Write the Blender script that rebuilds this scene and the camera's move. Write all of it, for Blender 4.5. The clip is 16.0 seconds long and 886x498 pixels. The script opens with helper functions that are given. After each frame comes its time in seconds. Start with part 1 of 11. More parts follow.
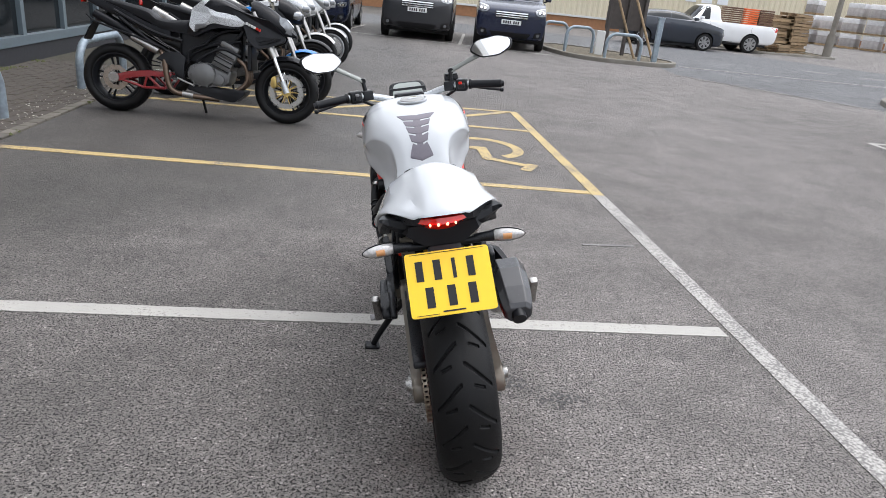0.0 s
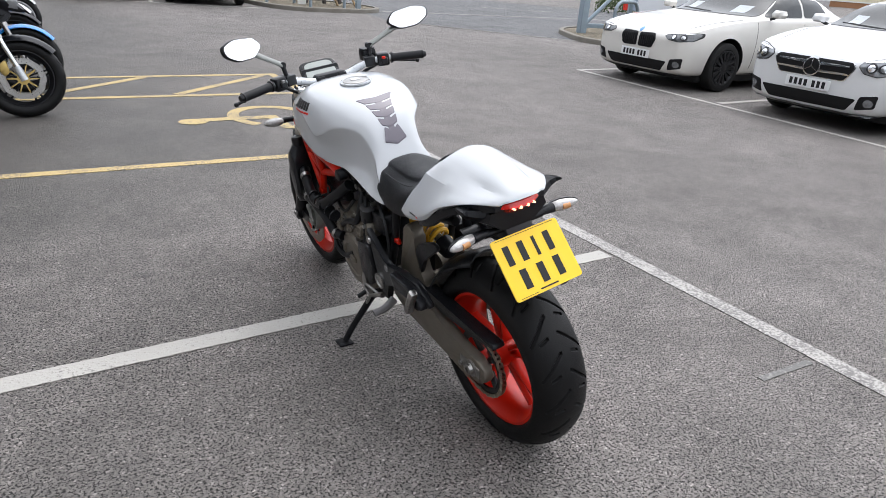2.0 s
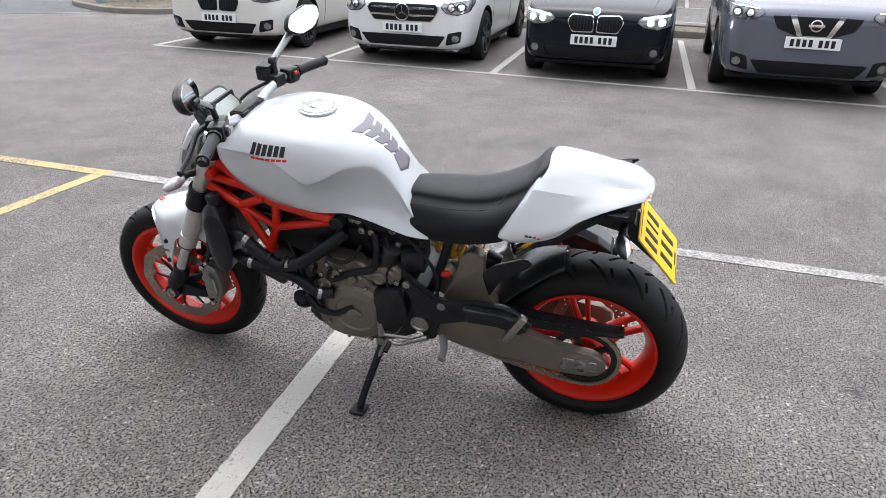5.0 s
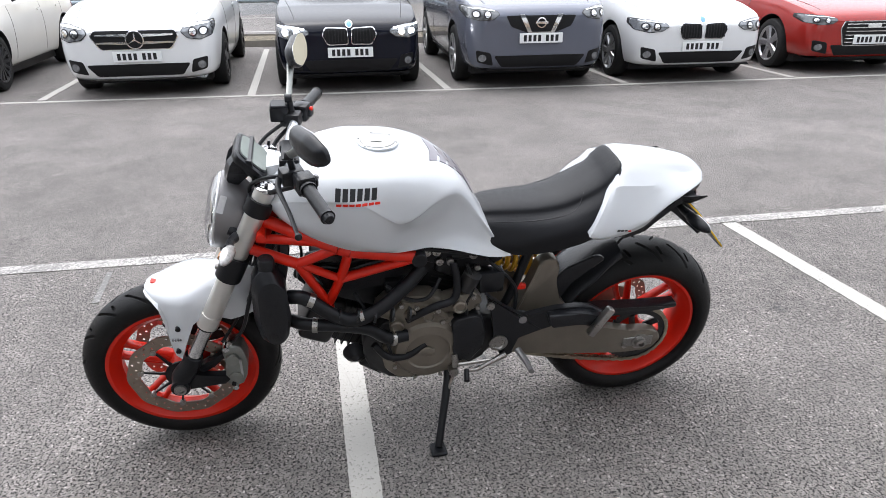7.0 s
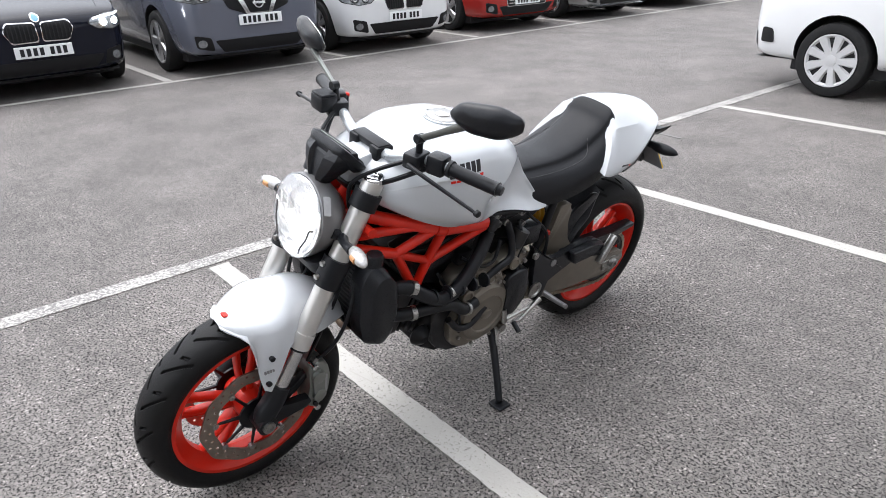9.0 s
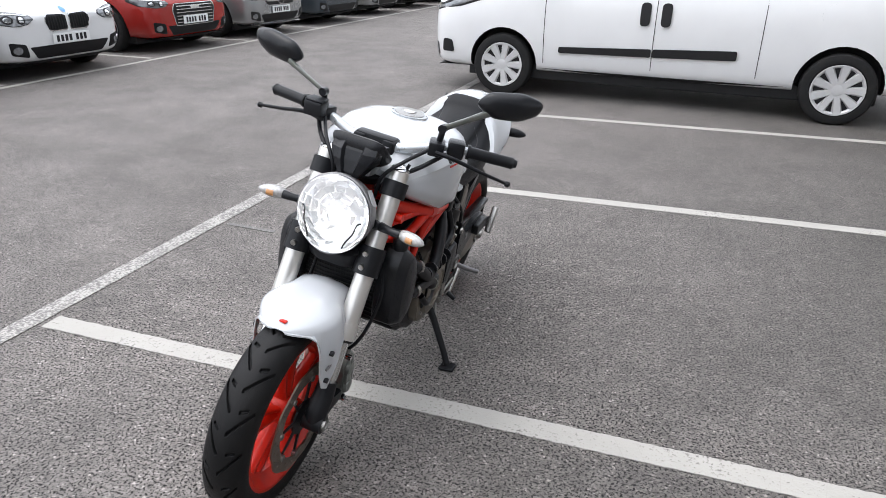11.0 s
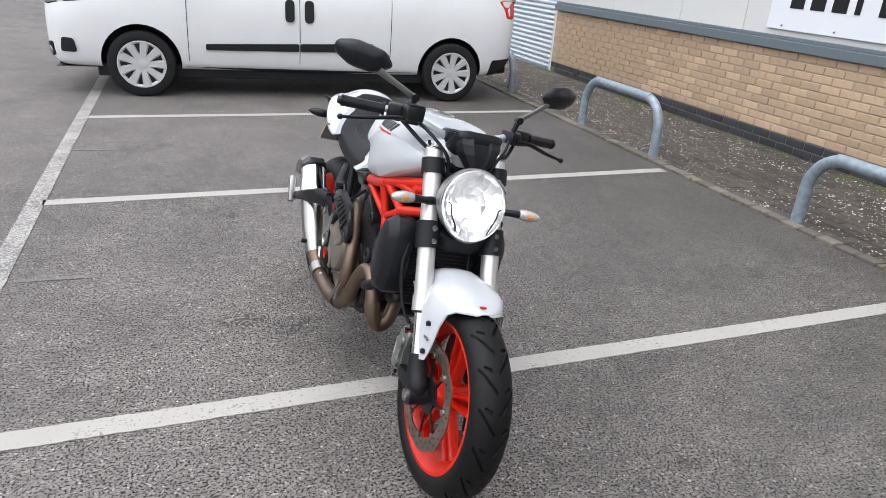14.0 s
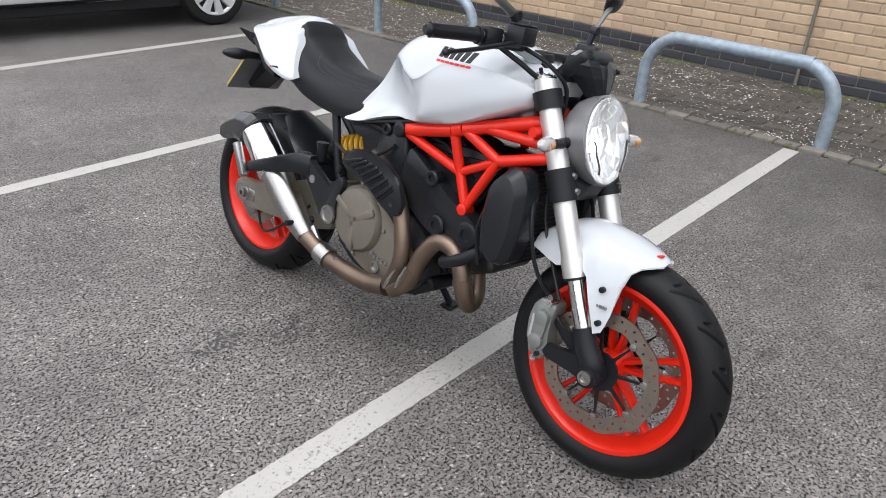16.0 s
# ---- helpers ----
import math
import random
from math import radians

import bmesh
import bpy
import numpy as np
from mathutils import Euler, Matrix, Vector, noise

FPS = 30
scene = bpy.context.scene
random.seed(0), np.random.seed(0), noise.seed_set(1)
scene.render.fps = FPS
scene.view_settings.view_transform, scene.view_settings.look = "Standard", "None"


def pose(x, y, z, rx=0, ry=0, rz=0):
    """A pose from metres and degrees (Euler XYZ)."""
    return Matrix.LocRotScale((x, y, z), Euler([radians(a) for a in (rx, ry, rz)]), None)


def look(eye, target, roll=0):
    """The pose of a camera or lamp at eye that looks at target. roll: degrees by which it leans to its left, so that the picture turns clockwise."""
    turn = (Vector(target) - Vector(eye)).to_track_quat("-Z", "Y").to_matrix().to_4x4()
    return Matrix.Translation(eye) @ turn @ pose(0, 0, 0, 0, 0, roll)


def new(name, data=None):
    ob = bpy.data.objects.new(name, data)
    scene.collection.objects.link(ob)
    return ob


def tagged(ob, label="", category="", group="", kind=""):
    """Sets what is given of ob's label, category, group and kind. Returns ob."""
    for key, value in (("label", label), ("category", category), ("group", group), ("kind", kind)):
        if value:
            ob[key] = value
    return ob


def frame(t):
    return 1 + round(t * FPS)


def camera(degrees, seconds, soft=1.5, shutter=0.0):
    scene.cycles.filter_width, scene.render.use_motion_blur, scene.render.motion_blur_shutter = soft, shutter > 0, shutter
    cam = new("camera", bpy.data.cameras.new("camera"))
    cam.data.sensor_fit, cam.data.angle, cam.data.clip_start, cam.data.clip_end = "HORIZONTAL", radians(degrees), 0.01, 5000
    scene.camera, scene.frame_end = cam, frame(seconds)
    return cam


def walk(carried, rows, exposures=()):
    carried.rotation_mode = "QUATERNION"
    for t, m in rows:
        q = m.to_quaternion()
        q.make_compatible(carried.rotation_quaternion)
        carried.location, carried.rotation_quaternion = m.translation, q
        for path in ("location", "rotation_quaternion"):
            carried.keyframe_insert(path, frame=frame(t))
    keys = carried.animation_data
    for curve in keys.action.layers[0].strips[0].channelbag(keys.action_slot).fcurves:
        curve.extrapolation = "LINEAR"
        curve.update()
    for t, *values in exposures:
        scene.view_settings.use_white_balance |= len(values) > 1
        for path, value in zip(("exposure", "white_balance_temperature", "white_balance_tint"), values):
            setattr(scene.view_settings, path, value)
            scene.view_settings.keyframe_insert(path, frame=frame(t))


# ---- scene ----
cam = camera(65.8, 16.0, 0.7)
PATH = [
    (0, (0.142, 0.247, 1.425), (0.356, 2.103, 0.713), 6.0),
    (0.5, (-0.094, 0.278, 1.441), (0.276, 2.104, 0.712), 5.5),
    (1, (-0.352, 0.326, 1.452), (0.247, 2.094, 0.732), 4.4),
    (1.5, (-0.591, 0.413, 1.436), (0.115, 2.118, 0.664), 4.7),
    (2, (-0.78, 0.58, 1.431), (0.208, 2.138, 0.659), 4.4),
    (2.5, (-0.951, 0.752, 1.423), (0.235, 2.185, 0.689), 4.0),
    (3, (-1.149, 0.947, 1.44), (0.235, 2.175, 0.683), 4.3),
    (3.5, (-1.279, 1.168, 1.427), (0.22, 2.263, 0.681), 2.3),
    (4, (-1.37, 1.412, 1.449), (0.233, 2.335, 0.688), 0.9),
    (4.5, (-1.48, 1.679, 1.461), (0.23, 2.359, 0.677), 0.6),
    (4.7, (-1.517, 1.787, 1.469), (0.204, 2.417, 0.668), 0.7),
    (6.8, (-1.606, 2.916, 1.459), (0.222, 2.689, 0.68), 2.1),
    (7, (-1.584, 3.032, 1.469), (0.234, 2.746, 0.687), -0.4),
    (7.5, (-1.512, 3.289, 1.466), (0.244, 2.722, 0.693), 2.4),
    (8, (-1.457, 3.589, 1.489), (0.193, 2.758, 0.724), 2.1),
    (8.5, (-1.355, 3.846, 1.475), (0.241, 2.916, 0.708), 1.4),
    (8.7, (-1.294, 3.938, 1.475), (0.239, 2.937, 0.669), -0.2),
    (10.8, (-0.597, 4.83, 1.478), (0.115, 3.15, 0.66), 1.8),
    (11, (-0.571, 4.871, 1.48), (0.066, 3.154, 0.675), 0.9),
    (11.5, (-0.318, 5.067, 1.513), (0.109, 3.306, 0.667), 1.1),
    (12, (-0.08, 5.165, 1.477), (0.13, 3.364, 0.634), 0.1),
    (12.5, (0.205, 5.242, 1.485), (0.167, 3.433, 0.634), 3.0),
    (13, (0.516, 5.308, 1.495), (0.23, 3.502, 0.684), 2.4),
    (13.5, (0.788, 5.267, 1.475), (0.314, 3.49, 0.692), 4.6),
    (14, (1.054, 5.134, 1.479), (0.397, 3.408, 0.712), 4.5),
    (14.5, (1.313, 4.985, 1.467), (0.384, 3.409, 0.659), 4.5),
    (14.6, (1.367, 4.961, 1.452), (0.391, 3.415, 0.642), 5.0),
    (15, (1.494, 4.823, 1.452), (0.426, 3.355, 0.613), 5.7),
    (15.5, (1.625, 4.551, 1.426), (0.469, 3.181, 0.539), 3.4),
    (16, (1.738, 4.213, 1.372), (0.465, 2.994, 0.427), 2.9),
]
walk(cam, [(t, look(eye, target, roll)) for t, eye, target, roll in PATH], exposures=[(0.0, 1.12, 6230, 11), (3.5, 1.16, 6230, 11), (4.5, 1.32, 6230, 11), (7.0, 1.55, 6230, 11), (8.5, 1.56, 6230, 11), (11.0, 1.26, 6230, 11), (12.5, 1.1, 6230, 11), (16.0, 1.14, 6230, 11)])

# ---- light: an overcast day ----
world = bpy.data.worlds.new("overcast_sky")
scene.world = world
world.use_nodes = True
_n, _l = world.node_tree.nodes, world.node_tree.links
SUN_EL, SUN_AZ = 70.0, 70.0
sky = _n.new("ShaderNodeTexSky")
sky.sky_type = "NISHITA"
sky.sun_disc = False
sky.sun_elevation = radians(SUN_EL)
sky.sun_rotation = radians(SUN_AZ)
sky.air_density, sky.dust_density, sky.ozone_density = 1.0, 6.0, 1.0
grey = _n.new("ShaderNodeHueSaturation")
grey.inputs["Saturation"].default_value = 0.28
_l.new(sky.outputs["Color"], grey.inputs["Color"])
cloud = _n.new("ShaderNodeMix")
cloud.data_type = "RGBA"
cloud.inputs[0].default_value = 0.6
cloud.inputs[7].default_value = (5.6, 5.75, 5.95, 1)
_l.new(grey.outputs["Color"], cloud.inputs[6])
_l.new(cloud.outputs[2], _n["Background"].inputs["Color"])
_n["Background"].inputs["Strength"].default_value = 0.15

sun_data = bpy.data.lights.new("sun", "SUN")
sun_data.energy, sun_data.angle, sun_data.color = 0.35, radians(90), (1.0, 0.97, 0.93)
sun = new("sun", sun_data)
_a, _e = radians(SUN_AZ), radians(SUN_EL)
sun.matrix_world = look((0, 0, 20), (-20 * math.sin(_a) * math.cos(_e), -20 * math.cos(_a) * math.cos(_e), 20 - 20 * math.sin(_e)))

# ---- materials ----
def nodes_of(m):
    m.use_nodes = True
    return m.node_tree.nodes, m.node_tree.links, m.node_tree.nodes["Principled BSDF"]


def mat(name, col, rough=0.5, metal=0.0, var=0.12, scale=25.0, bump=0.0, bscale=250.0, coat=0.0, rvar=0.1, grime=0.0, trans=0.0, per_piece=0.0, spec=None):
    """A plain surface with variation at two scales, fine relief and, if asked, a clear coat or a tint of its own for each piece."""
    m = bpy.data.materials.new(name)
    n, l, p = nodes_of(m)
    tc = n.new("ShaderNodeTexCoord")
    big, small = n.new("ShaderNodeTexNoise"), n.new("ShaderNodeTexNoise")
    big.inputs["Scale"].default_value, big.inputs["Detail"].default_value = scale, 5
    small.inputs["Scale"].default_value, small.inputs["Detail"].default_value = bscale, 3
    l.new(tc.outputs["Object"], big.inputs["Vector"])
    l.new(tc.outputs["Object"], small.inputs["Vector"])
    mix = n.new("ShaderNodeMix")
    mix.data_type = "RGBA"
    lo = [max(0, c * (1 - var)) for c in col]
    hi = [min(1, c * (1 + var)) for c in col]
    mix.inputs[6].default_value, mix.inputs[7].default_value = (*lo, 1), (*hi, 1)
    l.new(big.outputs["Fac"], mix.inputs[0])
    out = mix.outputs[2]
    if grime:
        g = n.new("ShaderNodeTexNoise")
        g.inputs["Scale"].default_value, g.inputs["Detail"].default_value = scale * 0.4, 8
        l.new(tc.outputs["Object"], g.inputs["Vector"])
        r = n.new("ShaderNodeMapRange")
        r.inputs[1].default_value, r.inputs[2].default_value, r.inputs[4].default_value = 0.5, 0.75, grime
        l.new(g.outputs["Fac"], r.inputs[0])
        gm = n.new("ShaderNodeMix")
        gm.data_type = "RGBA"
        gm.inputs[7].default_value = (0.09, 0.075, 0.055, 1)
        l.new(r.outputs[0], gm.inputs[0])
        l.new(out, gm.inputs[6])
        out = gm.outputs[2]
    if per_piece:
        oi = n.new("ShaderNodeObjectInfo")
        hs = n.new("ShaderNodeHueSaturation")
        mr = n.new("ShaderNodeMapRange")
        mr.inputs[3].default_value, mr.inputs[4].default_value = 1 - per_piece, 1 + per_piece
        l.new(oi.outputs["Random"], mr.inputs[0])
        l.new(mr.outputs[0], hs.inputs["Value"])
        l.new(out, hs.inputs["Color"])
        out = hs.outputs["Color"]
    l.new(out, p.inputs["Base Color"])
    rr = n.new("ShaderNodeMapRange")
    rr.inputs[3].default_value, rr.inputs[4].default_value = max(0.02, rough - rvar), min(1, rough + rvar)
    l.new(small.outputs["Fac"], rr.inputs[0])
    l.new(rr.outputs[0], p.inputs["Roughness"])
    p.inputs["Metallic"].default_value = metal
    p.inputs["Coat Weight"].default_value = coat
    if spec is not None:
        p.inputs["Specular IOR Level"].default_value = spec
    elif max(col) < 0.035 and not coat:
        p.inputs["Specular IOR Level"].default_value = 0.22
    p.inputs["Coat Roughness"].default_value = 0.04
    p.inputs["Transmission Weight"].default_value = trans
    if bump:
        b = n.new("ShaderNodeBump")
        b.inputs["Strength"].default_value, b.inputs["Distance"].default_value = bump, 0.002
        l.new(small.outputs["Fac"], b.inputs["Height"])
        l.new(b.outputs[0], p.inputs["Normal"])
    return m


def asphalt(name, dark, light, cell=95.0, rough=0.86, bump=0.9, damp_shade=0.0):
    """Rolled asphalt: stone chips in dark binder, broad worn patches, dampness and painted shade."""
    m = bpy.data.materials.new(name)
    n, l, p = nodes_of(m)
    tc = n.new("ShaderNodeTexCoord")
    vor = n.new("ShaderNodeTexVoronoi")
    vor.inputs["Scale"].default_value = cell
    ns = n.new("ShaderNodeTexNoise")
    ns.inputs["Scale"].default_value, ns.inputs["Detail"].default_value, ns.inputs["Roughness"].default_value, ns.inputs["Distortion"].default_value = cell * 0.88, 3, 0.55, 0.35
    for k in (vor, ns):
        l.new(tc.outputs["Object"], k.inputs["Vector"])
    ramp = n.new("ShaderNodeValToRGB")
    ramp.color_ramp.elements[0].position, ramp.color_ramp.elements[0].color = 0.0, (*dark, 1)
    ramp.color_ramp.elements[1].position, ramp.color_ramp.elements[1].color = 1.0, (*light, 1)
    e = ramp.color_ramp.elements.new(0.95)
    e.color = tuple(a * 0.72 + b * 0.28 for a, b in zip(dark, light)) + (1,)
    sep = n.new("ShaderNodeSeparateColor")
    l.new(vor.outputs["Color"], sep.inputs[0])
    l.new(sep.outputs[0], ramp.inputs["Fac"])
    # narrow open pits between the chips
    pit = n.new("ShaderNodeMapRange")
    pit.inputs[1].default_value, pit.inputs[2].default_value, pit.inputs[3].default_value, pit.inputs[4].default_value = 0.38, 0.5, 0.08, 1.16
    l.new(ns.outputs["Fac"], pit.inputs[0])
    mid = n.new("ShaderNodeMath")
    mid.operation = "MULTIPLY_ADD"
    mid.inputs[1].default_value = -0.12
    l.new(vor.outputs["Distance"], mid.inputs[0])
    l.new(pit.outputs[0], mid.inputs[2])
    mul = n.new("ShaderNodeMix")
    mul.data_type, mul.blend_type = "RGBA", "MULTIPLY"
    mul.inputs[0].default_value = 1.0
    l.new(ramp.outputs["Color"], mul.inputs[6])
    l.new(pit.outputs[0], mul.inputs[7])
    out = mul.outputs[2]
    for sc, amount, lo, hi in ((0.35, 0.12, 0.35, 0.7), (2.3, 0.16, 0.35, 0.7), (14.0, 0.14, 0.3, 0.7), (50.0, 0.22, 0.3, 0.7)):
        big = n.new("ShaderNodeTexNoise")
        big.inputs["Scale"].default_value, big.inputs["Detail"].default_value = sc, 6
        l.new(tc.outputs["Object"], big.inputs["Vector"])
        mr = n.new("ShaderNodeMapRange")
        mr.inputs[1].default_value, mr.inputs[2].default_value = lo, hi
        mr.inputs[3].default_value, mr.inputs[4].default_value = 1 - amount, 1 + amount
        l.new(big.outputs["Fac"], mr.inputs[0])
        mm = n.new("ShaderNodeMix")
        mm.data_type, mm.blend_type = "RGBA", "MULTIPLY"
        mm.inputs[0].default_value = 1.0
        l.new(out, mm.inputs[6])
        l.new(mr.outputs[0], mm.inputs[7])
        out = mm.outputs[2]
    p.inputs["Roughness"].default_value = rough
    if damp_shade:
        # ragged dampness, plus the building's shade painted as darkening towards its wall
        dn, xyz = n.new("ShaderNodeTexNoise"), n.new("ShaderNodeSeparateXYZ")
        dn.inputs["Scale"].default_value, dn.inputs["Detail"].default_value, dn.inputs["Roughness"].default_value = 0.55, 8, 0.62
        l.new(tc.outputs["Object"], dn.inputs["Vector"])
        l.new(tc.outputs["Object"], xyz.inputs[0])
        near, val, damp_shade_mask = n.new("ShaderNodeMapRange"), n.new("ShaderNodeMath"), n.new("ShaderNodeMapRange")
        near.inputs[1].default_value, near.inputs[2].default_value, near.inputs[3].default_value, near.inputs[4].default_value = -3.2, 1.0, 0.66, 0.0
        l.new(xyz.outputs[0], near.inputs[0])
        far_y, far_x, both = n.new("ShaderNodeMapRange"), n.new("ShaderNodeMapRange"), n.new("ShaderNodeMath")
        far_y.inputs[1].default_value, far_y.inputs[2].default_value = 3.6, 6.0
        far_x.inputs[1].default_value, far_x.inputs[2].default_value, far_x.inputs[3].default_value, far_x.inputs[4].default_value = -0.5, 3.0, 0.5, 0.0
        l.new(xyz.outputs[1], far_y.inputs[0])
        l.new(xyz.outputs[0], far_x.inputs[0])
        both.operation = "MULTIPLY_ADD"
        l.new(far_y.outputs[0], both.inputs[0])
        l.new(far_x.outputs[0], both.inputs[1])
        l.new(dn.outputs["Fac"], both.inputs[2])
        val.operation = "ADD"
        l.new(both.outputs[0], val.inputs[0])
        l.new(near.outputs[0], val.inputs[1])
        damp_shade_mask.inputs[1].default_value, damp_shade_mask.inputs[2].default_value = 0.62, 1.05
        l.new(val.outputs[0], damp_shade_mask.inputs[0])
        dm = n.new("ShaderNodeMix")
        dm.data_type, dm.blend_type = "RGBA", "MULTIPLY"
        dm.inputs[7].default_value = (1 - damp_shade, 1 - damp_shade, 1 - damp_shade * 1.03, 1)
        l.new(damp_shade_mask.outputs[0], dm.inputs[0])
        l.new(out, dm.inputs[6])
        out = dm.outputs[2]
        wr = n.new("ShaderNodeMapRange")
        wr.inputs[3].default_value, wr.inputs[4].default_value = rough, rough - 0.2
        l.new(damp_shade_mask.outputs[0], wr.inputs[0])
        l.new(wr.outputs[0], p.inputs["Roughness"])
    l.new(out, p.inputs["Base Color"])
    b = n.new("ShaderNodeBump")
    b.inputs["Strength"].default_value, b.inputs["Distance"].default_value = bump, 0.004
    l.new(mid.outputs[0], b.inputs["Height"])
    l.new(b.outputs[0], p.inputs["Normal"])
    return m


def road_paint(name, col, under, wear=0.55):
    """Road paint worn through to the asphalt in specks, cracks and along its edges."""
    m = bpy.data.materials.new(name)
    n, l, p = nodes_of(m)
    tc = n.new("ShaderNodeTexCoord")
    big, fine, vor = n.new("ShaderNodeTexNoise"), n.new("ShaderNodeTexNoise"), n.new("ShaderNodeTexVoronoi")
    big.inputs["Scale"].default_value, big.inputs["Detail"].default_value = 3.0, 4
    fine.inputs["Scale"].default_value, fine.inputs["Detail"].default_value = 95.0, 6
    vor.inputs["Scale"].default_value, vor.feature = 7.0, "DISTANCE_TO_EDGE"
    for k in (big, fine, vor):
        l.new(tc.outputs["Object"], k.inputs["Vector"])
    s = n.new("ShaderNodeMath")
    s.operation = "MULTIPLY_ADD"
    s.inputs[1].default_value = 0.5
    l.new(big.outputs["Fac"], s.inputs[0])
    l.new(fine.outputs["Fac"], s.inputs[2])
    gone = n.new("ShaderNodeMapRange")
    gone.inputs[1].default_value, gone.inputs[2].default_value = wear + 0.2, wear + 0.38
    l.new(s.outputs[0], gone.inputs[0])
    crack = n.new("ShaderNodeMapRange")
    crack.inputs[1].default_value, crack.inputs[2].default_value, crack.inputs[3].default_value, crack.inputs[4].default_value = 0.002, 0.007, 0.14, 0.0
    l.new(vor.outputs["Distance"], crack.inputs[0])
    mx = n.new("ShaderNodeMath")
    mx.operation = "MAXIMUM"
    l.new(gone.outputs[0], mx.inputs[0])
    l.new(crack.outputs[0], mx.inputs[1])
    tint = n.new("ShaderNodeMix")
    tint.data_type = "RGBA"
    tint.inputs[6].default_value = (*[c * 0.72 for c in col], 1)
    tint.inputs[7].default_value = (*col, 1)
    l.new(big.outputs["Fac"], tint.inputs[0])
    mix = n.new("ShaderNodeMix")
    mix.data_type = "RGBA"
    mix.inputs[7].default_value = (*under, 1)
    l.new(mx.outputs[0], mix.inputs[0])
    l.new(tint.outputs[2], mix.inputs[6])
    l.new(mix.outputs[2], p.inputs["Base Color"])
    p.inputs["Roughness"].default_value = 0.7
    b = n.new("ShaderNodeBump")
    b.inputs["Strength"].default_value, b.inputs["Distance"].default_value = 0.6, 0.003
    l.new(fine.outputs["Fac"], b.inputs["Height"])
    l.new(b.outputs[0], p.inputs["Normal"])
    return m


M_ASPHALT = asphalt("asphalt", (0.13, 0.119, 0.111), (0.34, 0.31, 0.29), cell=136, rough=0.82, bump=0.9, damp_shade=0.46)
M_ROAD = asphalt("road_asphalt", (0.09, 0.091, 0.094), (0.3, 0.3, 0.305), cell=70)
M_WHITE_LINE = road_paint("white_road_paint", (0.44, 0.424, 0.39), (0.13, 0.122, 0.113), 0.64)
M_WORN_LINE = road_paint("worn_white_road_paint", (0.46, 0.44, 0.41), (0.15, 0.143, 0.137), 0.46)
M_FAINT_LINE = road_paint("faint_white_road_paint", (0.4, 0.385, 0.36), (0.13, 0.126, 0.12), 0.38)
M_YELLOW_LINE = road_paint("yellow_road_paint", (0.55, 0.41, 0.17), (0.1, 0.097, 0.093), 0.53)
M_BRICK = mat("buff_brick", (0.45, 0.325, 0.215), 0.85, var=0.18, scale=18, bump=0.5, bscale=180, per_piece=0.16)
M_DARK_BRICK = mat("blue_black_brick", (0.035, 0.036, 0.042), 0.6, var=0.3, scale=20, bump=0.3, per_piece=0.3)
M_MORTAR = mat("mortar", (0.42, 0.345, 0.26), 0.92, var=0.2, bump=0.5)
M_DARK_MORTAR = mat("dark_mortar", (0.16, 0.15, 0.12), 0.92, var=0.3, bump=0.5, grime=0.5)
M_PAVER = mat("mossy_paver", (0.058, 0.05, 0.042), 0.92, var=0.4, scale=30, bump=0.8, bscale=160, grime=0.5, per_piece=0.3)
M_KERB = mat("concrete_sett", (0.14, 0.126, 0.108), 0.9, var=0.3, scale=16, bump=0.6, bscale=150, grime=0.5, per_piece=0.25)
M_JOINT = mat("joint_soil", (0.05, 0.045, 0.032), 0.95, var=0.4, bump=0.6)
M_GALV = mat("galvanised_steel", (0.27, 0.325, 0.37), 0.5, metal=0.35, var=0.4, scale=26, bump=0.2, bscale=60, grime=0.3)
M_SILL = mat("grey_trim", (0.12, 0.15, 0.17), 0.45, var=0.1)
M_PANEL = mat("white_cladding", (0.62, 0.62, 0.6), 0.5, var=0.04, scale=2, grime=0.1)
M_SIGN = mat("white_sign", (0.74, 0.76, 0.8), 0.35, var=0.03, scale=2)
M_SHUTTER = mat("shutter_white", (0.55, 0.6, 0.65), 0.5, var=0.06, scale=3)
M_BLACK = mat("black_plastic", (0.012, 0.0127, 0.0152), 0.3, var=0.2, bump=0.1, bscale=500, spec=0.3)
M_SOFT_BLACK = mat("matt_black", (0.0095, 0.01, 0.012), 0.38, var=0.2, bump=0.1, bscale=400, spec=0.24)
M_RUBBER = mat("tyre_rubber", (0.0055, 0.0055, 0.006), 0.52, var=0.35, scale=18, bump=0.35, bscale=300, grime=0.03, spec=0.22)
M_GLASS_DARK = mat("tinted_glass", (0.014, 0.017, 0.019), 0.06, var=0.1, rvar=0.02, spec=0.4)
M_CHROME = mat("chrome", (0.7, 0.71, 0.72), 0.12, metal=1.0, var=0.05, rvar=0.05)
M_STEEL = mat("brushed_steel", (0.38, 0.37, 0.355), 0.3, metal=1.0, var=0.12, bump=0.05)

M_UPPER = mat("unseen_dark_cladding", (0.06, 0.065, 0.07), 0.5, var=0.1, scale=2)

# ---- building tools ----
from mathutils.bvhtree import BVHTree

def to_object(name, bm, material, parent=None, label="", smooth=False):
    me = bpy.data.meshes.new(name)
    bmesh.ops.recalc_face_normals(bm, faces=bm.faces)
    bm.to_mesh(me)
    bm.free()
    for k in (material if isinstance(material, (list, tuple)) else [material]):
        me.materials.append(k)
    if smooth:
        me.shade_smooth()
        me.set_sharp_from_angle(angle=radians(38))
    ob = new(name, me)
    if parent is not None:
        ob.parent = parent
    if label:
        ob["label"] = label
    return ob


def part(name, bm, material, parent, label="", smooth=True):
    return to_object(name, bm, material, parent, label, smooth)


